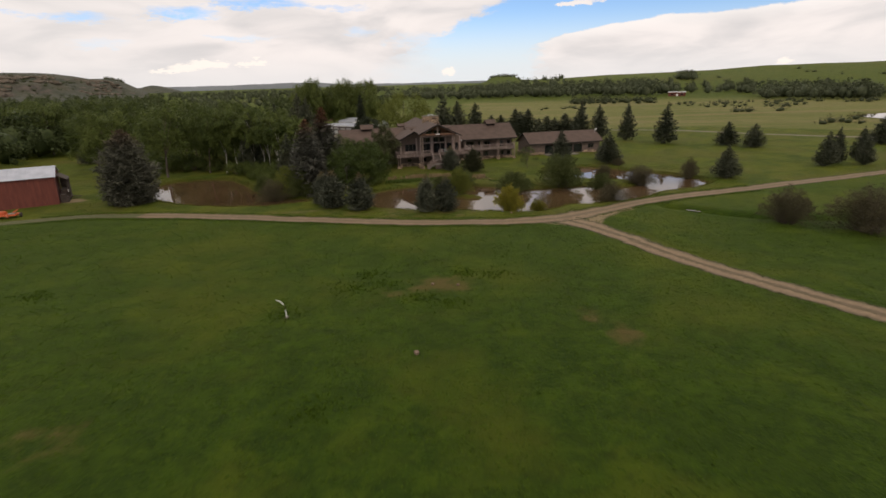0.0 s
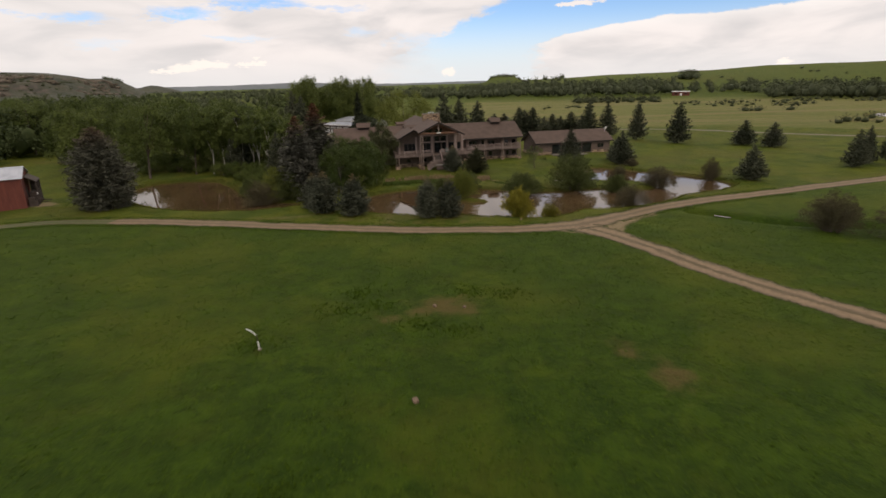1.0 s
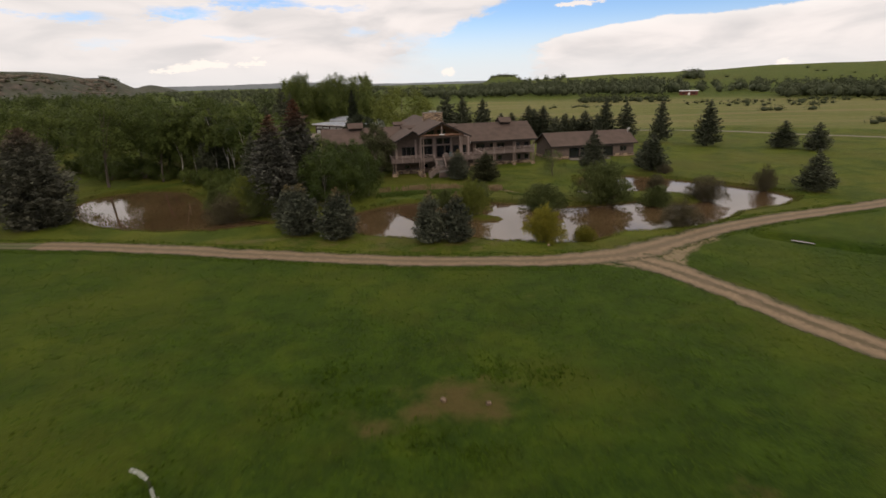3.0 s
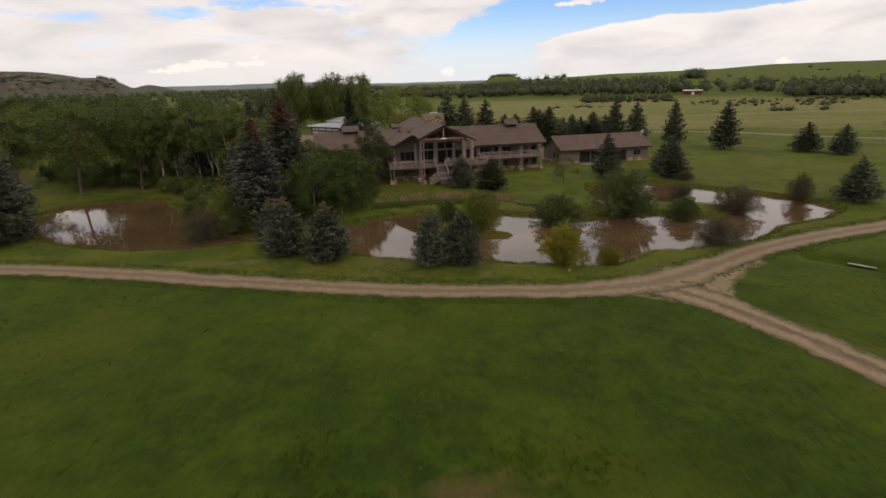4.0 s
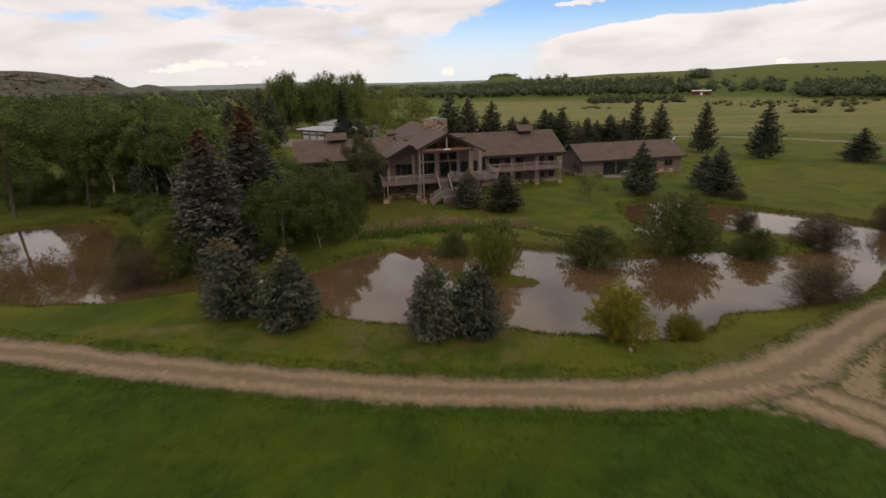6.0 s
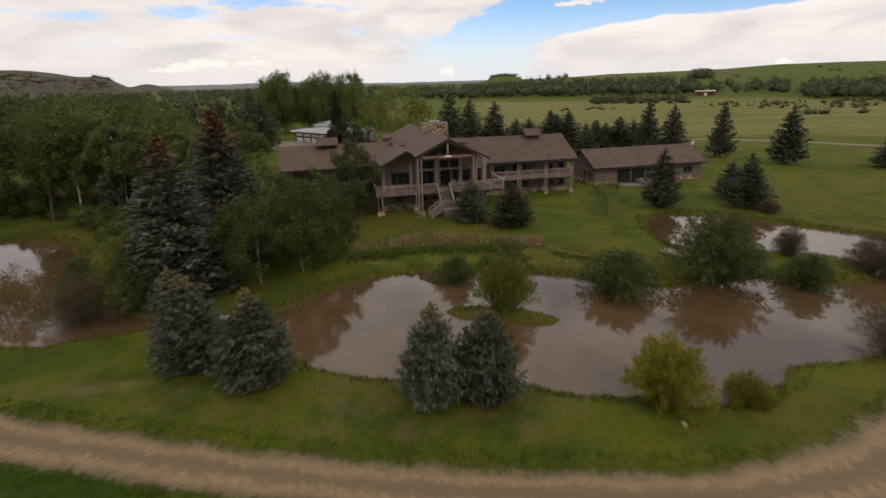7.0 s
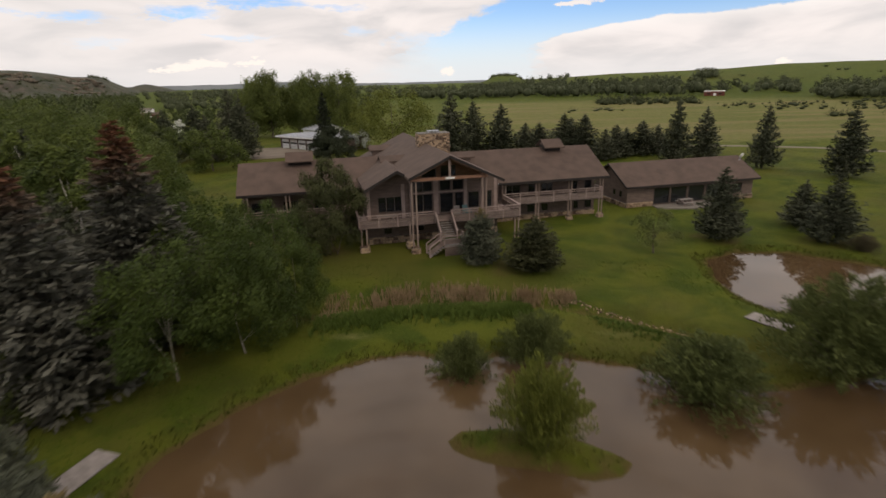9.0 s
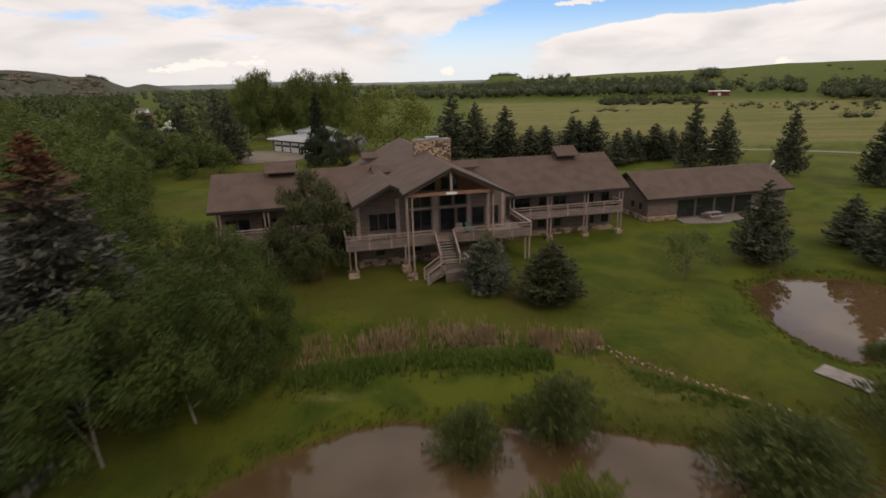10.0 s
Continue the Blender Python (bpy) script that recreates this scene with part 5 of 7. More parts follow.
def railing(parent, a, b, floor, name="railing", step=2.0):
    """A solid board parapet with an open slot and a wide cap rail."""
    a, b = Vector((*a, 0)), Vector((*b, 0))
    n = max(1, round((b - a).length / step))
    bm = bmesh.new()
    up = Vector((0, 0, 1))
    for z, h in ((-0.08, 0.24), (0.18, 0.24), (0.44, 0.24)):
        beam(bm, a + up * (floor + z), b + up * (floor + z), 0.05, h)
    panel = part(name, bm, M_RAIL, parent, "weathered board parapet")
    bm = bmesh.new()
    beam(bm, a + up * (floor + 1.03), b + up * (floor + 1.03), 0.20, 0.07)
    beam(bm, a + up * (floor + 0.80), b + up * (floor + 0.80), 0.05, 0.08)
    part("cap_rail", bm, M_TRIM, panel, "pale cap rail")
    for i in range(n + 1):
        p = a.lerp(b, i / n)
        bm = bmesh.new()
        beam(bm, p + up * (floor - 0.2), p + up * (floor + 1.0), 0.11)
        part("rail_post", bm, M_TRIM, panel)
    return panel


def posts(parent, x, y, z0, z1, gap=0.36, axis="x", n=2, r=0.17):
    for i in range(n):
        d = (i - (n - 1) / 2) * gap
        bm = bmesh.new()
        beam(bm, (x + (d if axis == "x" else 0), y + (d if axis == "y" else 0), z0), (x + (d if axis == "x" else 0), y + (d if axis == "y" else 0), z1), r, r, 8)
        part("post", bm, M_POST, parent, "peeled log post")


def pier(parent, x, y, w=0.75, h=0.55):
    bm = boxes((x - w / 2, y - w / 2, -0.2, x + w / 2, y + w / 2, h))
    p = part("stone_pier", bm, M_MORTAR, parent)
    for s in (-1, 1):
        stonework(p, x - w / 2, x + w / 2, -0.1, h, y + s * w / 2, 0.1, "y", 0.32)
        stonework(p, y - w / 2, y + w / 2, -0.1, h, x + s * w / 2, 0.1, "x", 0.32)
    stonework(p, x - w / 2, x + w / 2, h - 0.02, h + 0.1, y, w * 0.9, "y", 0.4)


def lodge():
    top = empty("lodge", LODGE_AT)
    tagged(top, "large brown timber lodge with shingled gables, decks and glazed front", "house")
    SL, RX, RZ = 0.48, 3.55, 9.2          # the hall's roof: slope, ridge line
    EZ, EY, WY, WZ = 4.92, 6.55, 12.2, 7.86  # wing eave height and line, wing ridge line and height
    ws = (WZ - EZ) / (WY - EY)

    # roofs
    def roof(name, pts, thick=0.2, mat=M_SHINGLE):
        return part(name, slab(pts, thick), mat, top)
    BY = 2 * WY - EY
    LY, LZ = 7.3, EZ + ws * (7.3 - EY)     # the eave of the short wing stands further back
    for x0, x1, ey, ez in ((-16.5, 3.0, LY, LZ), (4.0, 24.1, EY, EZ)):
        roof("roof", [(x0, ey, ez), (x1, ey, ez), (x1, WY, WZ), (x0, WY, WZ)])
        roof("roof", [(x1, BY, EZ), (x0, BY, EZ), (x0, WY, WZ), (x1, WY, WZ)])
    xr = 8.8
    roof("roof", [(RX, -0.5, RZ), (xr, -0.5, RZ - SL * (xr - RX)), (xr, 25.4, RZ - SL * (xr - RX)), (RX, 25.4, RZ)])
    roof("roof", [(-0.45, -0.5, RZ - SL * (RX + 0.45)), (RX, -0.5, RZ), (RX, 13.0, RZ), (-0.45, 13.0, RZ - SL * (RX + 0.45))])
    roof("roof", [(-4.7, 13.0, RZ - SL * (RX + 4.7)), (RX, 13.0, RZ), (RX, 25.4, RZ), (-4.7, 25.4, RZ - SL * (RX + 4.7))])
    AX, AZ, AS = -1.15, 7.74, 0.53        # the smaller gable beside the hall
    roof("roof", [(-4.35, 1.7, AZ - AS * 3.2), (AX, 1.7, AZ), (AX, 12.2, AZ), (-4.35, 12.2, AZ - AS * 3.2)])
    roof("roof", [(AX, 1.7, AZ), (-0.2, 1.7, AZ - AS * 0.95), (-0.2, 12.2, AZ - AS * 0.95), (AX, 12.2, AZ)])
    # rake boards
    for pts, w in ((((-0.45, -0.53, RZ - SL * 4.0), (RX, -0.53, RZ), (xr, -0.53, RZ - SL * (xr - RX))), 0.24), (((-4.35, 1.67, AZ - AS * 3.2), (AX, 1.67, AZ), (-0.2, 1.67, AZ - AS * 0.95)), 0.26)):
        for a, b in zip(pts, pts[1:]):
            bm = bmesh.new()
            beam(bm, Vector(a) - Vector((0, 0, 0.14)), Vector(b) - Vector((0, 0, 0.14)), 0.06, w)
            part("rake_board", bm, M_FASCIA, top)
    for x0, x1, ey, ez in ((-16.5, -4.4, LY, LZ), (8.85, 24.1, EY, EZ)):
        part("fascia", boxes((x0, ey - 0.05, ez - 0.26, x1, ey - 0.003, ez - 0.01)), M_FASCIA, top)
    part("gutter", boxes((8.9, EY - 0.16, EZ - 0.12, 10.6, EY - 0.055, EZ - 0.02)), M_WHITE, top, "pale gutter end")

    # dormers on the hall roof and the two ridge vents
    for yy, side in ((10.6, -1), (21.4, -1), (10.6, 1), (21.4, 1)):
        zr = 8.08
        xin = RX + side * (RZ - zr) / SL
        xout = RX + side * 5.3
        hw, dz = 1.35, 0.5
        d = empty("dormer")
        d.parent = top
        for s in (-1, 1):
            part("dormer_roof", slab([(xin - side * 0.4, yy, zr), (xout, yy, zr), (xout, yy + s * hw, zr - dz), (xin + side * 1.0, yy + s * hw, zr - dz)], 0.12), M_SHINGLE, d)
        xf = xout - side * 0.45
        zb = RZ - SL * abs(xf - RX) - 0.1
        part("dormer_front", wall_mesh(yy - 1.1, yy + 1.1, zb, lambda u: zr - 0.14 - dz * abs(u - yy) / hw, [(yy - 0.6, yy + 0.6, zb + 0.35, zr - 0.55)], xf - (0.12 if side > 0 else 0), 0.12, "x", (yy,)), M_SIDING, d)
        for s in (-1, 1):
            part("dormer_cheek", boxes((min(xf, xin + side * 1.2), yy + s * 1.1 - 0.05, zb, max(xf, xin + side * 1.2), yy + s * 1.1 + 0.05, zr - dz - 0.02)), M_SIDING, d)
        part("pane", boxes((xf - 0.02, yy - 0.6, zb + 0.35, xf + 0.02, yy + 0.6, zr - 0.55)), M_GLASS, d)
    for x0, x1 in ((17.9, 20.4), (-11.6, -8.7)):
        c = empty("ridge_vent")
        c.parent = top
        part("vent_wall", boxes((x0 + 0.25, WY - 0.75, WZ - 0.45, x1 - 0.25, WY + 0.75, WZ + 0.42)), M_FASCIA, c)
        for s in (-1, 1):
            part("vent_roof", slab([(x0, WY, WZ + 0.92), (x1, WY, WZ + 0.92), (x1, WY + s * 1.45, WZ + 0.06), (x0, WY + s * 1.45, WZ + 0.06)], 0.1), M_SHINGLE, c)
        for xe in (x0 + 0.2, x1 - 0.2):
            part("vent_gable", wall_mesh(WY - 0.75, WY + 0.75, WZ + 0.3, lambda u: WZ + 0.88 - 0.59 * abs(u - WY), [], xe - 0.04, 0.08, "x", (WY,)), M_SIDING, c)

    # chimney
    ch = part("chimney", boxes((2.75, 10.4, 6.9, 6.25, 12.0, 10.2)), M_MORTAR, top, "broad field-stone chimney")
    stonework(ch, 2.75, 6.25, 7.6, 10.2, 10.4, 0.14, "y", 0.24, 14)
    stonework(ch, 10.4, 12.0, 7.9, 10.2, 2.75, 0.14, "x", 0.24, 14)
    part("chimney_cap", boxes((2.7, 10.35, 10.2, 6.3, 12.05, 10.27)), M_MORTAR, ch)
    bm = boxes((3.9, 10.8, 10.42, 5.2, 11.6, 10.5), (4.0, 10.9, 10.3, 4.1, 11.5, 10.43), (5.0, 10.9, 10.3, 5.1, 11.5, 10.43))
    part("flue_cap", bm, M_METAL, ch, "bright metal flue cap")

    # walls of the wings
    def under(y):
        return min(EZ + ws * (y - EY), WZ - ws * (y - WY)) - 0.21
    upper_r = [(12.2, 14.2, 2.62, 4.15), (15.1, 16.0, 3.1, 4.15), (16.7, 18.2, 3.1, 4.15), (20.4, 21.4, 2.62, 4.15), (22.2, 23.2, 3.1, 4.15)]
    lower_r = [(15.0, 16.0, 0.75, 1.75), (16.8, 17.7, 0.75, 1.75), (20.9, 21.6, 0.75, 1.75), (22.3, 23.3, 0.75, 1.75)]
    part("wall", wall_mesh(9.6, 23.6, 0, lambda u: under(8.9), upper_r + lower_r, 8.9, 0.2), M_SIDING, top)
    for i, h in enumerate(upper_r + lower_r):
        window(top, *h, 8.9, panes=2 if h[1] - h[0] > 1.2 else 1)
    upper_l = [(-15.4, -13.2, 2.62, 4.15), (-12.2, -10.6, 2.62, 4.15), (-9.0, -7.5, 3.1, 4.15)]
    lower_l = [(-14.4, -13.4, 0.75, 1.75), (-11.6, -10.6, 0.75, 1.75)]
    part("wall", wall_mesh(-16.0, -3.9, 0, lambda u: under(8.9), upper_l + lower_l, 8.9, 0.2), M_SIDING, top)
    for h in upper_l + lower_l:
        window(top, *h, 8.9, panes=2 if h[1] - h[0] > 1.2 else 1)
    for x in (-16.0, 23.4):
        holes = [(10.2, 11.2, 3.1, 4.3), (13.2, 14.2, 3.1, 4.3)]
        part("wall", wall_mesh(9.102, 17.4, 0, under, holes, x, 0.2, "x", (WY,)), M_SIDING, top)
        for h in holes:
            window(top, *h, x + (0.1 if x > 0 else 0), "x")
    part("wall", boxes((-15.8, 15.5, 0, 23.4, 15.7, under(15.5))), M_SIDING, top)
    base = part("foundation", boxes((9.7, 8.78, -0.2, 23.65, 8.895, 0.6)), M_MORTAR, top)
    part("foundation", boxes((-16.05, 8.78, -0.2, -4.0, 8.895, 0.6)), M_MORTAR, top)
    stonework(base, 9.7, 23.65, -0.05, 0.6, 8.76, 0.12)
    part("wall", wall_mesh(-4.6, 8.5, 0, lambda u: RZ - SL * abs(u - RX) - 0.22, [], 24.6, 0.2, "y", (RX,)), M_SIDING, top)
    for x in (-4.5, 8.3):
        part("wall", boxes((x, 15.702, 0, x + 0.2, 24.6, RZ - SL * abs(x - RX) - 0.35)), M_SIDING, top)

    # the glazed hall front and the smaller gable
    def hall_top(u):
        return RZ - SL * abs(u - RX) - 0.22
    glazing = [(0.85, 2.85, 2.62, 4.75), (0.85, 2.85, 4.95, 6.05), (3.6, 5.05, 2.62, 4.75), (5.2, 6.15, 2.62, 4.75), (3.6, 4.8, 4.95, 6.05), (4.95, 6.15, 4.95, 6.05), (6.6, 7.85, 2.9, 4.7), (8.45, 9.25, 2.9, 4.7),
               (1.75, 3.3, 6.4, 7.55), (3.75, 5.35, 6.4, 7.55)]
    upper = [g for g in glazing if g[2] > 6.2]
    part("wall", wall_mesh(0.35, 9.9, 2.25, lambda u: min(hall_top(u), 6.2), [g for g in glazing if g[2] < 6.2], 4.5, 0.2), M_SIDING, top)
    part("gable_wall", wall_mesh(0.35, 8.7, 6.2, lambda u: max(6.21, hall_top(u)), upper, 4.5, 0.2, "y", (RX,)), M_REDWOOD, top, "reddish cedar gable boards")
    for g in glazing:
        window(top, *g, 4.5, panes=2 if g[1] - g[0] > 1.9 else 1, name="glazing" if g[2] < 2.7 else "window")
    for x in (0.45, 2.95, 6.2, 8.0, 9.45):
        part("trim_board", boxes((x, 4.44, 2.5, x + 0.5 if x == 2.95 else x + 0.3, 4.496, min(6.2, hall_top(x) - 0.1))), M_TRIM, top)
    part("trim_board", boxes((0.35, 4.42, 6.1, 7.6, 4.496, 6.32)), M_TRIM, top)
    part("trim_board", boxes((0.8, 4.43, 4.78, 6.2, 4.497, 4.92)), M_TRIM, top)
    hole = (-2.85, -0.3, 3.2, 4.8)
    part("wall", wall_mesh(-3.95, 0.35, 0, lambda u: AZ - AS * abs(u - AX) - 0.21, [hole, (-2.4, -1.5, 0.9, 1.6)], 4.2, 0.2, "y", (AX,)), M_SIDING, top)
    window(top, *hole, 4.2, panes=3)
    window(top, -2.4, -1.5, 0.9, 1.6, 4.2)
    for x in (-3.95, -0.45):
        part("trim_board", boxes((x, 4.14, 2.5, x + 0.35, 4.196, 6.0)), M_TRIM, top)
    part("wall", boxes((-3.95, 4.4, 0, -3.75, 8.9, 5.9)), M_SIDING, top)
    part("wall", wall_mesh(0.35, 9.8, 0, lambda u: 2.25, [(1.0, 1.9, 0.9, 1.6), (6.4, 7.3, 0.9, 1.6)], 4.5, 0.2), M_SIDING, top)
    window(top, 1.0, 1.9, 0.9, 1.6, 4.5)
    window(top, 6.4, 7.3, 0.9, 1.6, 4.5)
    part("wall", boxes((9.7, 4.7, 0, 9.9, 8.9, 6.0)), M_SIDING, top)
    base = part("foundation", boxes((-3.95, 4.08, -0.2, 0.3, 4.195, 0.7)), M_MORTAR, top)
    stonework(base, -3.95, 0.3, -0.05, 0.7, 4.06, 0.12)
    base = part("foundation", boxes((0.35, 4.38, -0.2, 9.8, 4.495, 0.7)), M_MORTAR, top)
    stonework(base, 0.35, 9.8, -0.05, 0.7, 4.36, 0.12)

    # truss in the gable
    bm = bmesh.new()
    beam(bm, (-0.2, -0.1, 7.05), (7.3, -0.1, 7.05), 0.22, 0.26)
    part("tie_beam", bm, M_REDWOOD, top, "reddish tie beam")
    bm = bmesh.new()
    beam(bm, (RX, -0.1, 7.0), (RX, -0.1, 9.0), 0.2)
    part("king_post", bm, M_POST, top)
    for s in (-1, 1):
        bm = bmesh.new()
        beam(bm, (RX + s * 3.6, -0.1, 7.18), (RX, -0.1, 8.9), 0.2, 0.24)
        part("truss_rafter", bm, M_REDWOOD, top)
        bm = bmesh.new()
        beam(bm, (RX + s * 3.5, -0.4, 7.15), (RX + s * 3.5, 4.4, 7.15), 0.22, 0.26)
        part("purlin", bm, M_REDWOOD, top)
    lamp = part("flood_light", boxes((RX - 0.45, -0.28, 6.98, RX + 0.45, -0.225, 7.16)), M_WHITE, top, "white floodlight box")
    part("lamp_bracket", boxes((RX - 0.06, -0.33, 7.16, RX + 0.06, -0.225, 7.26)), M_METAL, lamp)

    # posts, piers, decks
    FL = 2.5
    pier(top, 0.1, 0.0)
    pier(top, -0.1, 1.75, 0.7)
    posts(top, 0.1, 0.0, 0.5, 7.2, 0.42)
    posts(top, -0.1, 1.75, 0.5, FL, 0.36, n=1)
    posts(top, 6.95, 0.0, 0.5, 7.2, 0.42)
    pier(top, 6.95, 0.0)
    pier(top, -4.6, 1.8, 0.85)
    posts(top, -4.6, 1.8, 0.5, FL, 0.5)
    posts(top, 11.1, 2.0, 0, FL, 0.4)
    posts(top, 8.6, 2.0, 0, FL, 0.4, n=1)
    for x in (11.5, 15.5, 19.5, 23.4):
        posts(top, x, 7.05, 0.4, EZ + 0.02, 0.36)
        if x > 12:
            pier(top, x, 7.05, 0.6, 0.45)
    for x in (-15.7, -11.6, -7.6):
        posts(top, x, 7.05, 0.4, FL, 0.36)
        posts(top, x, 7.5, FL, LZ + 0.02, 0.36)
        pier(top, x, 7.05, 0.6, 0.45)

    def floor_boards(x0, x1, y0, y1):
        f = part("deck_floor", boxes((x0, y0 + 0.03, FL - 0.30, x1, y1, FL - 0.05)), M_DARKWOOD, top)
        k = x0
        rows = []
        while k < x1 - 0.05:
            rows.append((k, y0, FL - 0.046, min(k + 0.19, x1), y1, FL))
            k += 0.2
        part("floor_boards", boxes(*rows), M_TRIM, f)
    floor_boards(-5.0, 0.3, 1.75, 4.05)
    floor_boards(0.35, 11.3, 1.75, 4.35)
    floor_boards(9.95, 11.3, 4.4, 8.75)
    floor_boards(11.35, 23.5, 7.0, 8.75)
    floor_boards(-15.9, -4.0, 7.0, 8.75)
    floor_boards(-5.0, -4.0, 4.05, 6.95)
    railing(top, (-5.0, 1.72), (2.45, 1.72), FL)
    railing(top, (4.15, 1.72), (11.3, 1.72), FL)
    railing(top, (11.33, 1.8), (11.33, 6.95), FL)
    railing(top, (11.4, 6.97), (23.5, 6.97), FL)
    railing(top, (23.53, 7.05), (23.53, 8.7), FL)
    railing(top, (-15.9, 6.97), (-5.05, 6.97), FL)
    railing(top, (-5.03, 1.8), (-5.03, 6.9), FL)
    # stairs: down to a landing, then round to the side
    st = empty("stairs")
    st.parent = top
    for i in range(9):
        z = FL - 0.17 * (i + 1)
        y = 1.70 - 0.24 * (i + 1)
        part("tread", boxes((2.55, y, z - 0.05, 4.05, y + 0.27, z)), M_PLANK, st)
    z1 = FL - 0.17 * 9
    part("landing", boxes((2.5, -1.9, z1 - 0.12, 4.5, -0.47, z1)), M_PLANK, st)
    part("landing_skirt", boxes((2.52, -1.88, 0, 4.48, -1.83, z1 - 0.13), (4.43, -1.82, 0, 4.48, -0.5, z1 - 0.13)), M_SIDING, st)
    for i in range(5):
        z = z1 - 0.165 * (i + 1)
        x = 2.46 - 0.27 * (i + 1)
        part("tread", boxes((x, -1.88, z - 0.05, x + 0.29, -0.5, z)), M_PLANK, st)
    for a, b in (((2.5, 1.72, FL + 0.98), (2.5, -0.45, z1 + 0.98)), ((4.1, 1.72, FL + 0.98), (4.1, -0.45, z1 + 0.98)), ((2.45, -0.45, z1 + 0.98), (1.05, -0.45, 0.98)), ((2.45, -1.93, z1 + 0.98), (1.05, -1.93, 0.98)),
                 ((2.45, -1.93, z1 + 0.98), (4.5, -1.93, z1 + 0.98)), ((4.52, -1.93, z1 + 0.98), (4.52, -0.45, z1 + 0.98))):
        bm = bmesh.new()
        a, b = Vector(a), Vector(b)
        beam(bm, a, b, 0.16, 0.07)
        rail = part("handrail", bm, M_TRIM, st, "pale sloping handrail")
        bm = bmesh.new()
        dn = Vector((0, 0, 1))
        beam(bm, a - dn * 0.55, b - dn * 0.55, 0.05, 0.42)
        part("parapet", bm, M_RAIL, rail)
        for q in (a, b):
            bm = bmesh.new()
            beam(bm, (q.x, q.y, q.z - 1.0), (q.x, q.y, q.z + 0.02), 0.12)
            part("newel", bm, M_TRIM, rail)
    return top


LODGE = lodge()


def at_lodge(x, y, z=0.0, turn=0.0):
    return LODGE_AT @ pose(x, y, z, 0, 0, turn)


def outdoor_table(m, label):
    t = empty("picnic_table", m)
    tagged(t, label, "table")
    part("tabletop", boxes(*[(-0.9, -0.37 + 0.15 * i, 0.70, 0.9, -0.24 + 0.15 * i, 0.75) for i in range(5)]), M_PLANK, t)
    for s in (-1, 1):
        part("bench", boxes((-0.9, s * 0.75 - 0.14, 0.40, 0.9, s * 0.75 + 0.14, 0.45)), M_PLANK, t)
        bm = bmesh.new()
        beam(bm, (s * 0.65, -0.7, 0), (s * 0.65, -0.2, 0.7), 0.09)
        beam(bm, (s * 0.65, 0.7, 0), (s * 0.65, 0.2, 0.7), 0.09)
        beam(bm, (s * 0.65, -0.75, 0.36), (s * 0.65, 0.75, 0.36), 0.08)
        part("leg_frame", bm, M_TRIM, t)
    return t


outdoor_table(at_lodge(36.2, 8.7, 0.12, 4), "weathered wooden picnic table on the concrete patio")
outdoor_table(at_lodge(-2.2, 2.9, 2.5, 0), "pale wooden picnic table on the lodge's deck")


def deck_chair(m, mat, label):
    c = empty("deck_chair", m)
    tagged(c, label, "chair", "deck chairs")
    part("seat", boxes(*[(-0.3, -0.32 + 0.13 * i, 0.36, 0.3, -0.21 + 0.13 * i, 0.40) for i in range(5)]), mat, c)
    bm = bmesh.new()
    for i in range(5):
        beam(bm, (-0.24 + 0.12 * i, 0.30, 0.36), (-0.24 + 0.12 * i, 0.55, 1.05), 0.1, 0.03)
    part("backrest", bm, mat, c)
    for sx in (-0.33, 0.33):
        part("armrest", boxes((sx - 0.07, -0.35, 0.56, sx + 0.07, 0.42, 0.60)), mat, c)
        for sy in (-0.30, 0.30):
            part("leg", boxes((sx - 0.035, sy - 0.035, 0, sx + 0.035, sy + 0.035, 0.56)), mat, c)
    return c


M_TEAL = plain("faded_teal_paint", (0.045, 0.11, 0.11), (0.09, 0.18, 0.18), 3.0, 0.6)
deck_chair(at_lodge(6.1, 3.0, 2.5, 15), M_TEAL, "faded teal slatted chair on the lodge's deck")
deck_chair(at_lodge(5.0, 2.9, 2.5, -10), M_PLANK, "pale slatted chair on the lodge's deck")

# ---- the wing beside the lodge ----


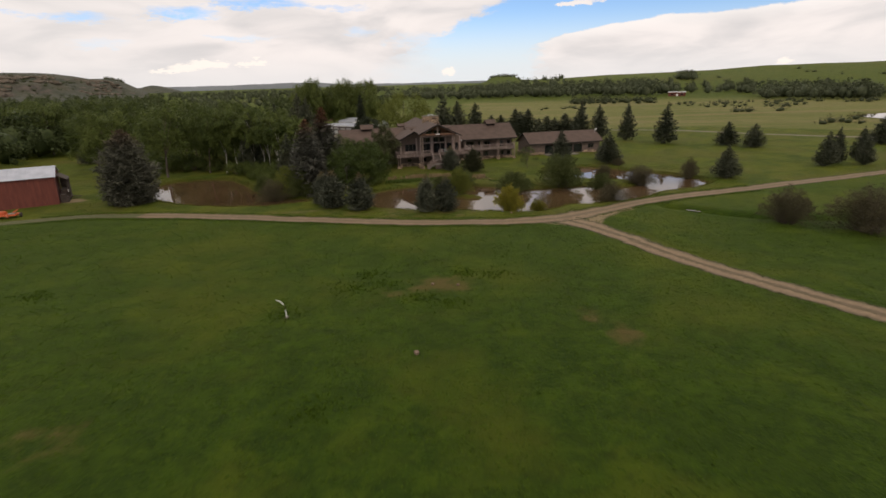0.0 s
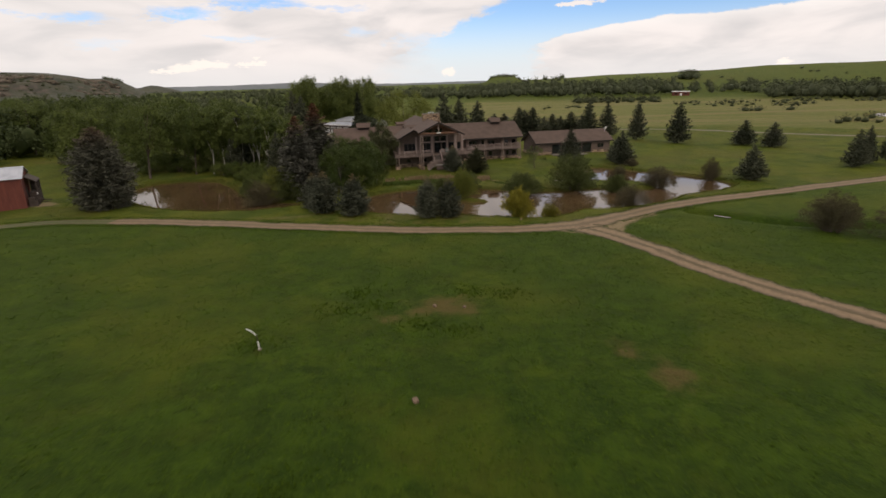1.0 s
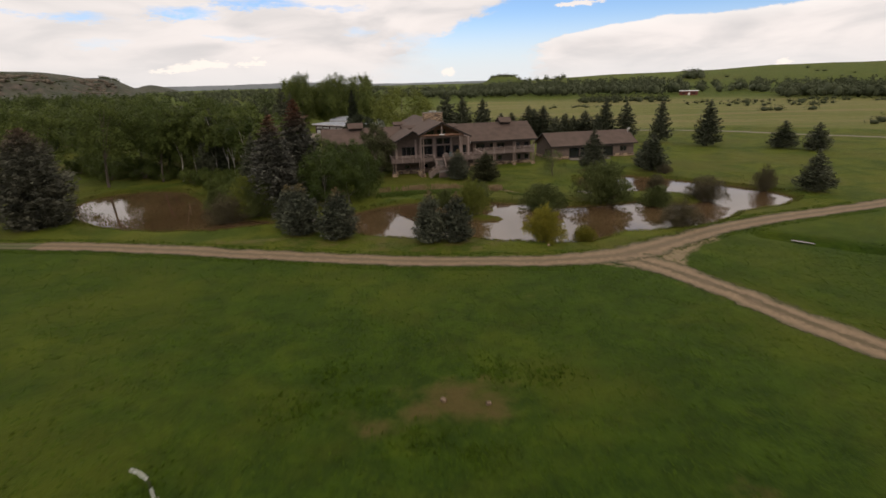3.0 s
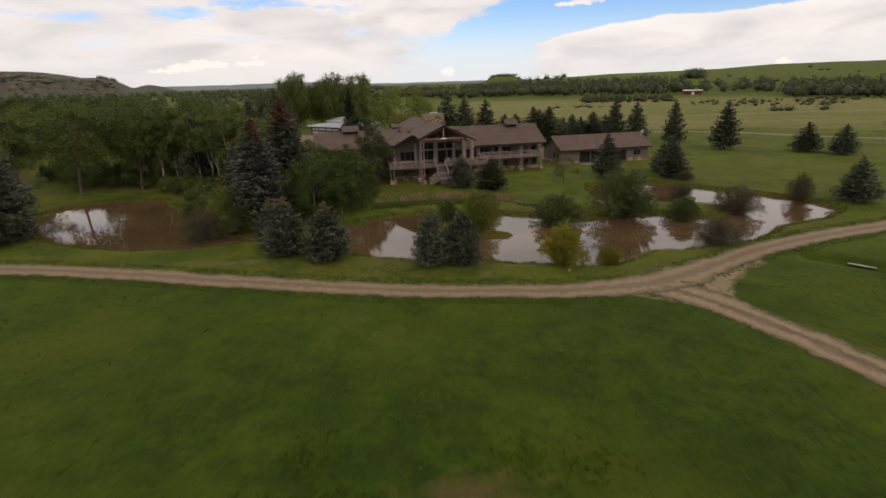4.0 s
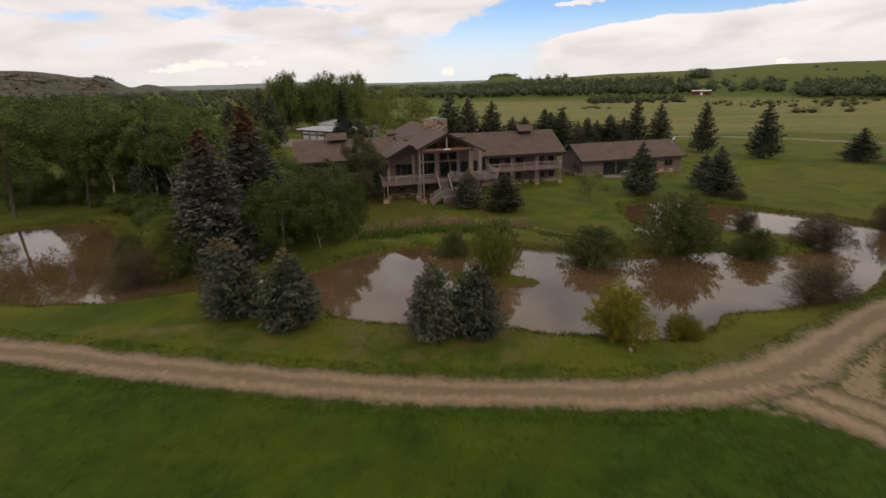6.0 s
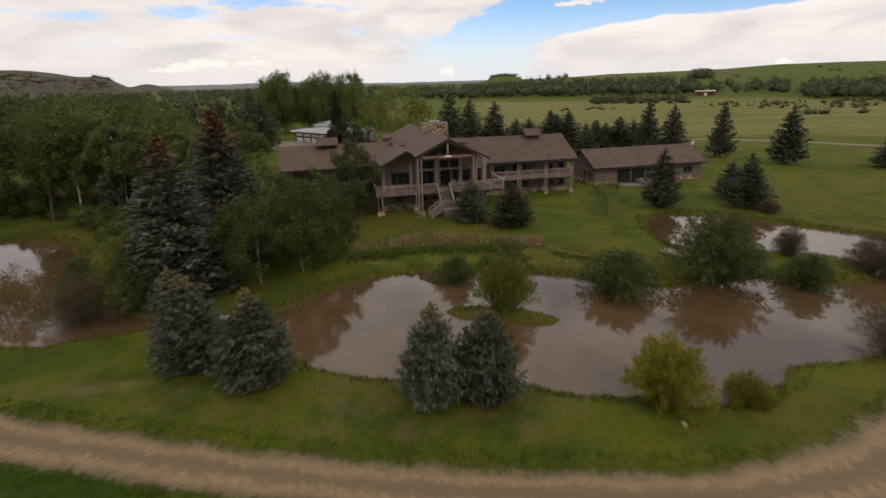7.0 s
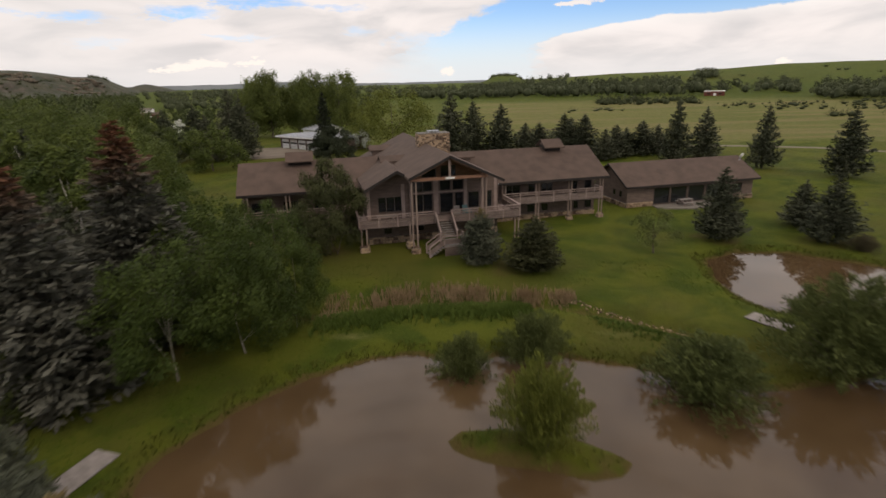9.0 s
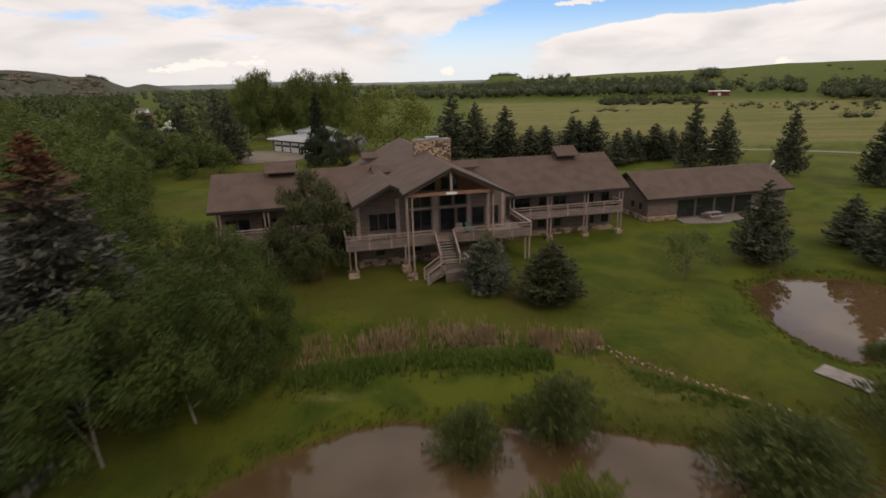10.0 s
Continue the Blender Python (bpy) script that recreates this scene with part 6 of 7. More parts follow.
def guest_wing():
    top = empty("guest_house", LODGE_AT)
    tagged(top, "long low brown guest house with a row of glass doors", "house")
    X0, X1, Y0, Y1, EZ, RY, RZ = 28.8, 47.2, 10.1, 18.1, 2.72, 14.1, 5.05
    s = (RZ - EZ) / (RY - Y0 + 0.6)
    for y, sg in ((Y0 - 0.6, 1), (Y1 + 0.6, -1)):
        part("roof", slab([(X0 - 0.5, y, EZ), (X1 + 0.6, y, EZ), (X1 + 0.6, RY, RZ), (X0 - 0.5, RY, RZ)], 0.2), M_SHINGLE, top)
        part("fascia", boxes((X0 - 0.5, y - 0.03 if sg > 0 else y + 0.003, EZ - 0.24, X1 + 0.6, y - 0.003 if sg > 0 else y + 0.03, EZ - 0.01)), M_FASCIA, top)
    doors = [(32.5, 34.85, 0.12, 2.28), (34.95, 37.35, 0.12, 2.28), (37.45, 39.95, 0.12, 2.28), (40.05, 42.5, 0.12, 2.28)]
    more = [(44.0, 45.6, 1.0, 2.1)]
    part("wall", wall_mesh(X0, X1, 0, lambda u: EZ + s * 0.6 - 0.21, doors + more, Y0, 0.2), M_SIDING, top)
    for d in doors:
        window(top, *d, Y0, panes=1, name="glass_door", fat=0.09)
    for d in more:
        window(top, *d, Y0, panes=2)
    part("wall", boxes((X0, Y1 - 0.2, 0, X1, Y1, EZ + s * 0.6 - 0.21)), M_SIDING, top)
    side = [(11.2, 11.95, 1.05, 1.95), (12.7, 13.45, 1.05, 1.95)]

    def gable(u):
        return RZ - s * abs(u - RY) - 0.21
    for x in (X0, X1 - 0.2):
        part("wall", wall_mesh(Y0 + 0.202, Y1 - 0.202, 0, gable, side, x, 0.2, "x", (RY,)), M_SIDING, top)
        for h in side:
            window(top, *h, x if x == X0 else x + 0.1, "x")
        for sg in (-1, 1):
            bm = bmesh.new()
            xx = X0 - 0.53 if x == X0 else X1 + 0.63
            beam(bm, (xx, RY, RZ - 0.12), (xx, RY + sg * (RY - Y0 + 0.6), EZ - 0.12), 0.05, 0.24)
            part("rake_board", bm, M_FASCIA, top)
    base = part("foundation", boxes((X0 - 0.1, Y0 - 0.1, -0.2, 32.45, Y0 - 0.003, 0.55)), M_MORTAR, top)
    part("foundation", boxes((42.55, Y0 - 0.1, -0.2, X1 + 0.1, Y0 - 0.003, 0.55)), M_MORTAR, top)
    part("foundation", boxes((X0 - 0.1, Y0, -0.2, X0 - 0.003, Y1, 0.55)), M_MORTAR, top)
    stonework(base, X0 - 0.1, 32.45, -0.05, 0.58, Y0 - 0.12, 0.12)
    stonework(base, 42.55, X1 + 0.1, -0.05, 0.58, Y0 - 0.12, 0.12)
    stonework(base, Y0, Y1, -0.05, 0.55, X0 - 0.12, 0.12, "x")
    return top


guest_wing()
patio = part("patio", slab([(32.3, 10.0, 0.12), (32.0, 8.0, 0.12), (35.6, 6.9, 0.12), (40.4, 7.2, 0.12), (40.4, 10.0, 0.12)], 0.4), M_CONCRETE)
patio.matrix_basis = LODGE_AT
tagged(patio, "pale concrete patio slab before the glass doors", "patio", kind="structure")
dish = empty("satellite_dish", at_lodge(47.3, 13.0, 4.62, 0))
tagged(dish, "small white satellite dish on the roof's edge", "satellite dish")
bm = bmesh.new()
tube(bm, [(0, 0, -0.15), (0, 0, 0.35), (0, -0.1, 0.55)], [0.04, 0.04, 0.03], 8)
part("mast", bm, M_METAL, dish)
bm = bmesh.new()
bmesh.ops.create_uvsphere(bm, u_segments=16, v_segments=8, radius=0.55)
bmesh.ops.delete(bm, geom=[v for v in bm.verts if v.co.z > -0.25], context="VERTS")
bmesh.ops.solidify(bm, geom=bm.faces[:], thickness=0.02)
bmesh.ops.transform(bm, matrix=pose(0, 0.25, 0.7, -65, 0, 20), verts=bm.verts)
part("reflector", bm, M_WHITE, dish)
bm = bmesh.new()
beam(bm, (0, -0.1, 0.4), (0.05, -0.45, 0.75), 0.03)
box(bm, 0.0, -0.52, 0.70, 0.1, -0.42, 0.8)
part("feed_arm", bm, M_WHITE, dish)

# ---- barn and farm buildings ----


def ridged_roof(parent, x0, x1, y0, ym, y1, z0, zm, mat, z1=None, rib=0.6):
    """Two ribbed metal slopes."""
    for (ya, za), (yb, zb) in (((y0, z0), (ym, zm)), ((y1, z0 if z1 is None else z1), (ym, zm))):
        r = part("roof", slab([(x0, ya, za), (x1, ya, za), (x1, yb, zb), (x0, yb, zb)], 0.08), mat, parent)
        bm = bmesh.new()
        k = x0 + 0.1
        while k < x1:
            beam(bm, (k, ya, za + 0.02), (k, yb, zb + 0.02), 0.05, 0.05)
            k += rib
        part("roof_ribs", bm, mat, r)


def barn():
    b = empty("barn", pose(-63.6, 86.8, 0, 0, 0, 30.5))
    tagged(b, "red board barn with a pale galvanised metal roof", "barn")
    L, D, E, R, S = -18.0, 7.0, 4.6, 6.0, (6.0 - 4.6) / 3.8
    ridged_roof(b, L - 0.3, 0.25, -0.3, 3.5, 7.3, E, R, M_METAL)

    def boards(x0, x1, axis, face, top):
        w, k = 0.28, x0
        bm = wall_mesh(x0, x1, 0, top, [], face, 0.12, axis, (3.5,) if axis == "x" else ())
        return bm
    for y in (0.0, D - 0.12):
        wl = part("wall", boards(L, 0.0, "y", y, lambda u: E + 0.02), M_REDBARN, b)
        rows, k = [], L
        while k < -0.05:
            rows.append((k, y - 0.03 if y == 0 else y + 0.122, 0.02, k + 0.06, y - 0.002 if y == 0 else y + 0.15, E - 0.12))
            k += 0.42
        part("batten", boxes(*rows), M_REDBARN, wl)
    for x in (L, -0.12):
        part("wall", wall_mesh(0.122, D - 0.122, 0, lambda u: R - S * abs(u - 3.5) - 0.1, [(2.3, 4.7, 0, 2.9)] if x > -1 else [], x, 0.12, "x", (3.5,)), M_REDBARN, b)
    part("barn_door", boxes((-0.10, 2.3, 0.02, -0.05, 4.7, 2.9)), M_DARKWOOD, b)
    # open timber lean-to on the end wall
    le = empty("lean_to")
    le.parent = b
    part("lean_to_roof", slab([(0.05, 2.6, 4.5), (1.5, 2.6, 3.6), (1.5, 6.8, 3.6), (0.05, 6.8, 4.5)], 0.14), M_DARKWOOD, le)
    for y in (2.8, 4.7, 6.6):
        bm = bmesh.new()
        beam(bm, (1.35, y, -0.1), (1.35, y, 3.6), 0.18)
        part("post", bm, M_DARKWOOD, le)
    part("stall_wall", boxes((0.1, 6.45, 0, 1.4, 6.55, 3.5), *[(1.42, 2.9, 0.4 + 0.45 * i, 1.48, 6.4, 0.62 + 0.45 * i) for i in range(5)]), M_DARKWOOD, le)
    part("stored_timber", boxes((0.15, 0.9, 0, 1.3, 2.5, 0.9), (0.2, 3.0, 0, 1.2, 5.8, 1.9), (0.15, 1.0, 0.9, 1.0, 2.2, 1.35)), M_DARKWOOD, le)
    bm = bmesh.new()
    beam(bm, (1.2, 1.6, 1.0), (3.2, 0.7, 0.9), 0.10)
    beam(bm, (1.2, 2.2, 0.5), (2.6, 1.5, 0.5), 0.08)
    part("pole", bm, M_DARKWOOD, le)
    part("pale_board", boxes((1.32, 1.6, 1.7, 1.38, 2.5, 1.95)), M_WHITE, le)
    return b


barn()


def implement():
    """A low farm mower: deck, drawbar, wheels and a folded wing."""
    t = empty("farm_mower", pose(-65.2, 77.4, 0, 0, 0, 20))
    tagged(t, "orange farm mower parked in grass by the barn", "farm machine")
    bm = boxes((-1.6, -0.8, 0.35, 1.6, 0.8, 0.6))
    bmesh.ops.bevel(bm, geom=bm.edges[:], offset=0.08, segments=2, affect="EDGES")
    part("mower_deck", bm, M_ORANGE, t)
    bm = boxes((-1.0, -0.5, 0.6, 0.2, 0.4, 1.05))
    bmesh.ops.bevel(bm, geom=bm.edges[:], offset=0.12, segments=2, affect="EDGES")
    part("gearbox_cover", bm, M_ORANGE, t)
    bm = bmesh.new()
    beam(bm, (0.2, -0.6, 0.62), (0.9, -2.0, 0.5), 0.14)
    beam(bm, (0.8, 0.3, 0.65), (1.5, 0.5, 1.1), 0.16)
    part("drawbar", bm, M_ORANGE, t)
    part("tan_panel", boxes((0.5, -0.6, 0.61, 1.3, 0.1, 0.74)), M_PLANK, t)
    for x in (-1.75, 1.75):
        bm = bmesh.new()
        beam(bm, (x - 0.12, 0.4, 0.33), (x + 0.12, 0.4, 0.33), 0.66, 0.66, 16)
        part("wheel", bm, M_DARKWOOD, t)


implement()


def far_garage():
    """A long garage with a row of white doors, and a pale-roofed shop behind it."""
    g = empty("garage", pose(-44.8, 209.4, 0, 0, 0, -40.5))
    tagged(g, "long white garage with a row of roll-up doors", "garage")
    ridged_roof(g, -0.8, 22.6, -0.9, 5.0, 10.9, 3.1, 3.35, M_METAL)
    holes = [(0.7 + 3.55 * i, 3.75 + 3.55 * i, 0.0, 2.35) for i in range(6)]
    part("wall", wall_mesh(0, 22, 0, lambda u: 3.15, holes, 0, 0.2), M_SIDING, g)
    part("wall", boxes((0, 9.8, 0, 22, 10, 3.15), (0, 0.202, 0, 0.2, 9.798, 3.15), (21.8, 0.202, 0, 22, 9.798, 3.15)), M_SIDING, g)
    for h in holes:
        d = part("garage_door", boxes(*[(h[0], 0.08, 0.02 + 0.58 * i, h[1], 0.13, 0.56 + 0.58 * i) for i in range(4)]), M_WHITE, g)
        part("door_light", boxes((h[0] + 0.2, 0.05, 1.25, h[1] - 0.2, 0.078, 1.65)), M_GLASS, d)
    part("fascia", boxes((-0.8, -0.95, 2.85, 22.6, -0.905, 3.12)), M_WHITE, g)
    s = empty("workshop", pose(-44.0, 231.0, 0, 0, 0, -40.5))
    tagged(s, "pale metal workshop behind the garage", "shed")
    ridged_roof(s, -0.4, 9.4, -0.4, 4.0, 8.4, 2.9, 4.3, M_METAL)
    part("wall", boxes((0, 0, 0, 9, 0.2, 2.95), (0, 7.8, 0, 9, 8, 2.95)), M_WHITE, s)
    for x in (0.0, 8.8):
        part("wall", wall_mesh(0.202, 7.798, 0, lambda u: 4.2 - 0.318 * abs(u - 4), [], x, 0.2, "x", (4.0,)), M_WHITE, s)


far_garage()
yard = part("gravel_yard", slab([(-62, 205, 0.10), (-44, 186, 0.10), (-34, 190, 0.10), (-30, 196, 0.10), (-45, 209, 0.10)], 0.3), M_YARD)
tagged(yard, "pale gravel yard before the garage doors", "yard", kind="structure")


def hut(name, x, y, turn, w, d, e, r, wall, roofm, label, category="shed"):
    h = empty(name, pose(x, y, height(x, y), 0, 0, turn))
    tagged(h, label, category)
    ridged_roof(h, -0.4, w + 0.4, -0.4, d / 2, d + 0.4, e, r, roofm, rib=1.2)
    part("wall", wall_mesh(0, w, -0.5, lambda u: e + 0.05, [(w * 0.15, w * 0.3, 0.9, 1.9), (w * 0.45, w * 0.58, 0, 2.0), (w * 0.7, w * 0.85, 0.9, 1.9)], 0, 0.15), wall, h)
    for a, b_, p, q in ((w * 0.15, w * 0.3, 0.9, 1.9), (w * 0.45, w * 0.58, 0, 2.0), (w * 0.7, w * 0.85, 0.9, 1.9)):
        part("window" if p else "door", boxes((a, 0.08, p, b_, 0.12, q)), M_GLASS if p else M_WHITE, h)
    part("wall", boxes((0, d - 0.15, -0.5, w, d, e + 0.05)), wall, h)
    sl = (r - e) / (d / 2 + 0.4)
    for xx in (0.0, w - 0.15):
        part("wall", wall_mesh(0.152, d - 0.152, -0.5, lambda u: r - sl * abs(u - d / 2) - 0.1, [], xx, 0.15, "x", (d / 2,)), wall, h)


hut("cabin", 197.0, 490.0, -22, 14.0, 5.0, 3.3, 3.7, M_REDBARN, M_WHITE, "small red cabin with a white roof beyond the hayfield", "cabin")
hut("cabin", -166.0, 368.0, 25, 8.0, 5.0, 2.6, 3.8, M_REDBARN, M_SHINGLE, "small red house among the distant trees", "cabin")
hut("cabin", -212.0, 450.0, 5, 8.0, 5.0, 2.8, 4.0, M_WHITE, M_CONCRETE, "small pale house among the distant trees", "cabin")
hut("cabin", -232.0, 430.0, -15, 6.0, 5.0, 2.8, 4.0, M_WHITE, M_SHINGLE, "small pale house among the distant trees", "cabin")


# ---- docks, hydrant, stones, fence ----
def dock(x, y, turn, length, width, label, z=0.06):
    d = empty("dock", pose(x, y, z, 0, 0, turn))
    tagged(d, label, "dock")
    n = int(length / 0.2)
    for i in range(n):
        o = part("plank", boxes((-width / 2, i * length / n + 0.008, -0.05, width / 2, (i + 1) * length / n - 0.008, 0.0)), M_PLANK, d)
    for s in (-1, 1):
        part("stringer", boxes((s * (width / 2 - 0.14) - 0.05, 0.02, -0.25, s * (width / 2 - 0.14) + 0.05, length - 0.02, -0.052)), M_DARKWOOD, d)
        for yy in (0.3, length - 0.3):
            bm = bmesh.new()
            beam(bm, (s * (width / 2 - 0.06), yy, -1.3), (s * (width / 2 - 0.06), yy, -0.052), 0.12, 0.12, 8)
            part("pile", bm, M_DARKWOOD, d)


dock(-18.6, 82.4, -17.0, 4.0, 1.35, "pale plank dock reaching from the grass to the water", 0.05)
dock(18.5, 99.1, -147.0, 2.6, 1.35, "short grey plank footbridge by the upper pond", 0.10)


def hydrant():
    h = empty("irrigation_riser", pose(-12.93, 39.3, height(-12.93, 39.3)))
    tagged(h, "white bent irrigation riser standing in the meadow", "standpipe")
    bm = bmesh.new()
    tube(bm, [(0.02, 0, -0.2), (0, 0, 0.25), (-0.03, 0, 0.62)], [0.042, 0.042, 0.042], 10)
    part("riser_pipe", bm, M_WHITE, h)
    bm = bmesh.new()
    tube(bm, [(-0.03, 0, 0.62), (-0.05, 0, 0.85), (-0.08, 0, 1.05)], [0.03, 0.025, 0.03], 8)
    part("neck", bm, M_DARKWOOD, h)
    bm = bmesh.new()
    tube(bm, [(-0.08, 0, 1.05), (-0.35, 0.03, 1.32), (-0.72, 0.06, 1.48)], [0.036, 0.036, 0.03], 10)
    part("arm", bm, M_WHITE, h)
    part("base_collar", boxes((-0.12, -0.12, -0.05, 0.14, 0.12, 0.06)), M_CONCRETE, h)


hydrant()
for x, y, sx, sy, sz, label in ((-2.27, 32.9, 0.46, 0.30, 0.20, "pale tan stone lying in the meadow"), (-1.4, 46.0, 0.3, 0.22, 0.2, "small pale stone on dry meadow grass"), (0.9, 45.6, 0.25, 0.2, 0.18, "small pale stone on dry meadow grass"), (9.0, 72.4, 0.32, 0.22, 0.2, "small white stone on the grass by the track")):
    o = new("stone", STONE_MESHES[1])
    o.matrix_basis = pose(x, y, height(x, y) + sz * 0.3, 0, 0, 30 * x) @ Matrix.Diagonal((sx, sy, sz, 1))
    tagged(o, label, "stone", "stones in the meadow")
line = smooth_line([(7.0, 102.9), (9.6, 100.6), (12.9, 97.5), (15.2, 95.4)], 0.18)
for i, p in enumerate(line):
    for k in range(2):
        s = stone_rng.uniform(0.06, 0.15)
        x, y = p.x + stone_rng.uniform(-0.22, 0.22), p.y + stone_rng.uniform(-0.22, 0.22)
        o = new("stone", stone_rng.choice(STONE_MESHES))
        o.matrix_basis = pose(x, y, height(x, y) + 0.1 * s, 0, 0, stone_rng.uniform(0, 360)) @ Matrix.Diagonal((s * 1.2, s, s * 0.7, 1))
        tagged(o, "grey-tan field stone lining the small ditch", "stone", "stones along the ditch")
fence = empty("fence")
tagged(fence, "dark wooden post-and-rail fence in the hayfield", "fence")
for i in range(14):
    x, y = 19.5 + 1.9 * i, 222.0 + 1.1 * i
    bm = bmesh.new()
    beam(bm, (x, y, height(x, y) - 0.2), (x, y, height(x, y) + 1.5), 0.22, 0.22, 6)
    part("post", bm, M_DARKWOOD, fence)
for z in (0.6, 1.15):
    bm = bmesh.new()
    beam(bm, (19.5, 222.0, z), (19.5 + 1.9 * 13, 222.0 + 1.1 * 13, z), 0.08, 0.12)
    part("rail", bm, M_DARKWOOD, fence)

# ---- grasses, reeds, far woods ----


def blades(name, x, y, h, w, lean, mat, label, category, seed, per=3):
    """Tufts of pointed blades standing on the ground: one joined mesh."""
    g = np.random.default_rng(seed)
    z = land(x, y)[0]
    n = len(x)
    out = []
    for k in range(per):
        a = g.uniform(0, 2 * math.pi, n)
        hh = h * g.uniform(0.6, 1.15, n)
        ww = w * g.uniform(0.7, 1.3, n)
        ox, oy = x + g.normal(0, 0.5, n) * w, y + g.normal(0, 0.5, n) * w
        la = a + math.pi / 2 + g.normal(0, 0.25, n)
        lx, ly = np.cos(la) * lean * hh, np.sin(la) * lean * hh
        p0 = np.stack((ox - np.cos(a) * ww / 2, oy - np.sin(a) * ww / 2, z - 0.05), 1)
        p1 = np.stack((ox + np.cos(a) * ww / 2, oy + np.sin(a) * ww / 2, z - 0.05), 1)
        p2 = np.stack((ox + lx * 0.5 + np.cos(a) * ww * 0.35, oy + ly * 0.5 + np.sin(a) * ww * 0.35, z + hh * 0.65), 1)
        p3 = np.stack((ox + lx, oy + ly, z + hh), 1)
        out.append(np.stack((p0, p1, p2, p3), 1))
    v = np.concatenate(out).reshape(-1, 3)
    o = raw_mesh(name, v, np.arange(len(v)).reshape(-1, 4), mat)
    return tagged(o, label, category, kind="stuff")


g = np.random.default_rng(11)
road_y = lambda x: np.interp(x, [p[0] for p in ROAD], [p[1] for p in ROAD])
# meadow: uneven tufts, gathered by the swells of the ground
n = 62000
x = g.uniform(-62, 62, n)
y = 10 + 62 * g.uniform(0, 1, n) ** 1.15
keep = (y < road_y(x) - 1.6) & (polygon_distance(x, y, BRANCH, False) > 1.9) & (polygon_distance(x, y, BROOK, False) > 1.0) & (g.uniform(-1, 1, n) < 0.35 + 0.9 * ripple(x, y, 2.2) + 0.4 * ripple(x, y, 0.8))
keep &= ((x + 0.5) / 5.2) ** 2 + ((y - 46.0) / 3.2) ** 2 > g.uniform(0.2, 1.2, n)
keep &= ((x - 12.3) / 1.4) ** 2 + ((y - 36.2) / 3.8) ** 2 > 1
keep &= (x < 40) | (g.uniform(0, 1, n) < 0.6)
blades("meadow_grass", x[keep], y[keep], 0.055, 0.15, 3.0, M_GRASS, "lush green uncut meadow grass in tufts", "grass", 12, 2)
# a few taller clumps in the meadow
cl = [(-8.0, 26.4), (-7.5, 49.1), (4.6, 48.3), (-5.7, 46.4), (-2.5, 42.9), (1.5, 48.7), (-8.8, 45.5), (0.1, 41.7), (-13.5, 39.8), (-37.6, 45.3)]
x = np.concatenate([g.normal(c[0], 0.9, 100) for c in cl])
y = np.concatenate([g.normal(c[1], 0.8, 100) for c in cl])
blades("tall_grass", x, y, 0.15, 0.06, 1.2, M_GRASS, "darker green clumps of tall meadow grass", "grass", 13, 3)
# shaggy grass round the ponds and along the track
n = 190000
x, y = g.uniform(-60, 52, n), g.uniform(64, 118, n)
_, a1, a2, ai = land(x, y)
d = np.minimum(a1, a2)
shore = ((d > 0.15) & (d < 1.3)) | ((ai < -0.35) & (g.uniform(0, 1, n) < 0.4))
shore &= g.uniform(0, 1, n) < 0.55
blades("bank_grass", x[shore], y[shore], np.where(ai[shore] < 0, 0.16, 0.24), 0.045, 0.7, M_BANK, "shaggy olive grass along the pond banks", "grass", 14, 3)
verge = (np.abs(np.abs(y - road_y(x)) - 2.1) < 0.6) & (x < 50) & (np.hypot(x - 16.6, y - 67.4) > 5.0) & (polygon_distance(x, y, BRANCH, False) > 2.2) & (g.uniform(0, 1, n) < 0.7)
blades("verge_grass", x[verge], y[verge], 0.06, 0.10, 2.4, M_GRASS, "ragged grass along the edges of the track", "grass", 15, 3)
lawn_t = (d > 1.4) & (y > road_y(x) + 2.2) & (y < 112) & (g.uniform(0, 1, n) < 0.22) & (ripple(x, y, 3.0) > 0.0)
blades("lawn_grass", x[lawn_t], y[lawn_t], 0.05, 0.11, 2.4, M_GRASS, "short lawn grass with longer green tufts", "grass", 16, 2)
# cattails and sedge in the ditch below the lodge
n = 5200
u = g.uniform(0, 1, n)
cx, cy = np.interp(u, [0, 0.35, 0.62, 1], [-11.0, -3.5, 1.5, 7.4]), np.interp(u, [0, 0.35, 0.62, 1], [101.8, 104.2, 103.6, 103.0])
keep_c = g.uniform(-0.9, 1, n) < -0.10 + 1.2 * ripple(cx, cy, 0.7)
off = g.normal(0, 0.95, n) * np.interp(u, [0, 0.7, 1], [1.15, 0.9, 0.4])
blades("cattails", (cx + g.normal(0, 0.2, n))[keep_c], (cy + off)[keep_c], 0.54, 0.050, 0.25, M_REED, "dry tan cattails standing in the ditch", "reeds", 17, 3)
n = 5200
u = g.uniform(0, 1, n)
cx, cy = np.interp(u, [0, 0.4, 1], [-11.0, -3.5, 4.0]), np.interp(u, [0, 0.4, 1], [99.4, 101.6, 101.4])
blades("sedge", cx, cy + g.normal(0, 0.85, n), 0.42, 0.075, 0.5, M_SEDGE, "deep green sedge before the cattails", "reeds", 18, 3)
n = 900
u = g.uniform(0, 1, n)
blades("sedge", np.interp(u, [0, 1], [8.0, 16.0]), np.interp(u, [0, 1], [99.2, 93.8]) + g.normal(0, 0.9, n), 0.20, 0.06, 0.8, M_SEDGE, "deep green sedge beside the stony ditch", "reeds", 19, 3)


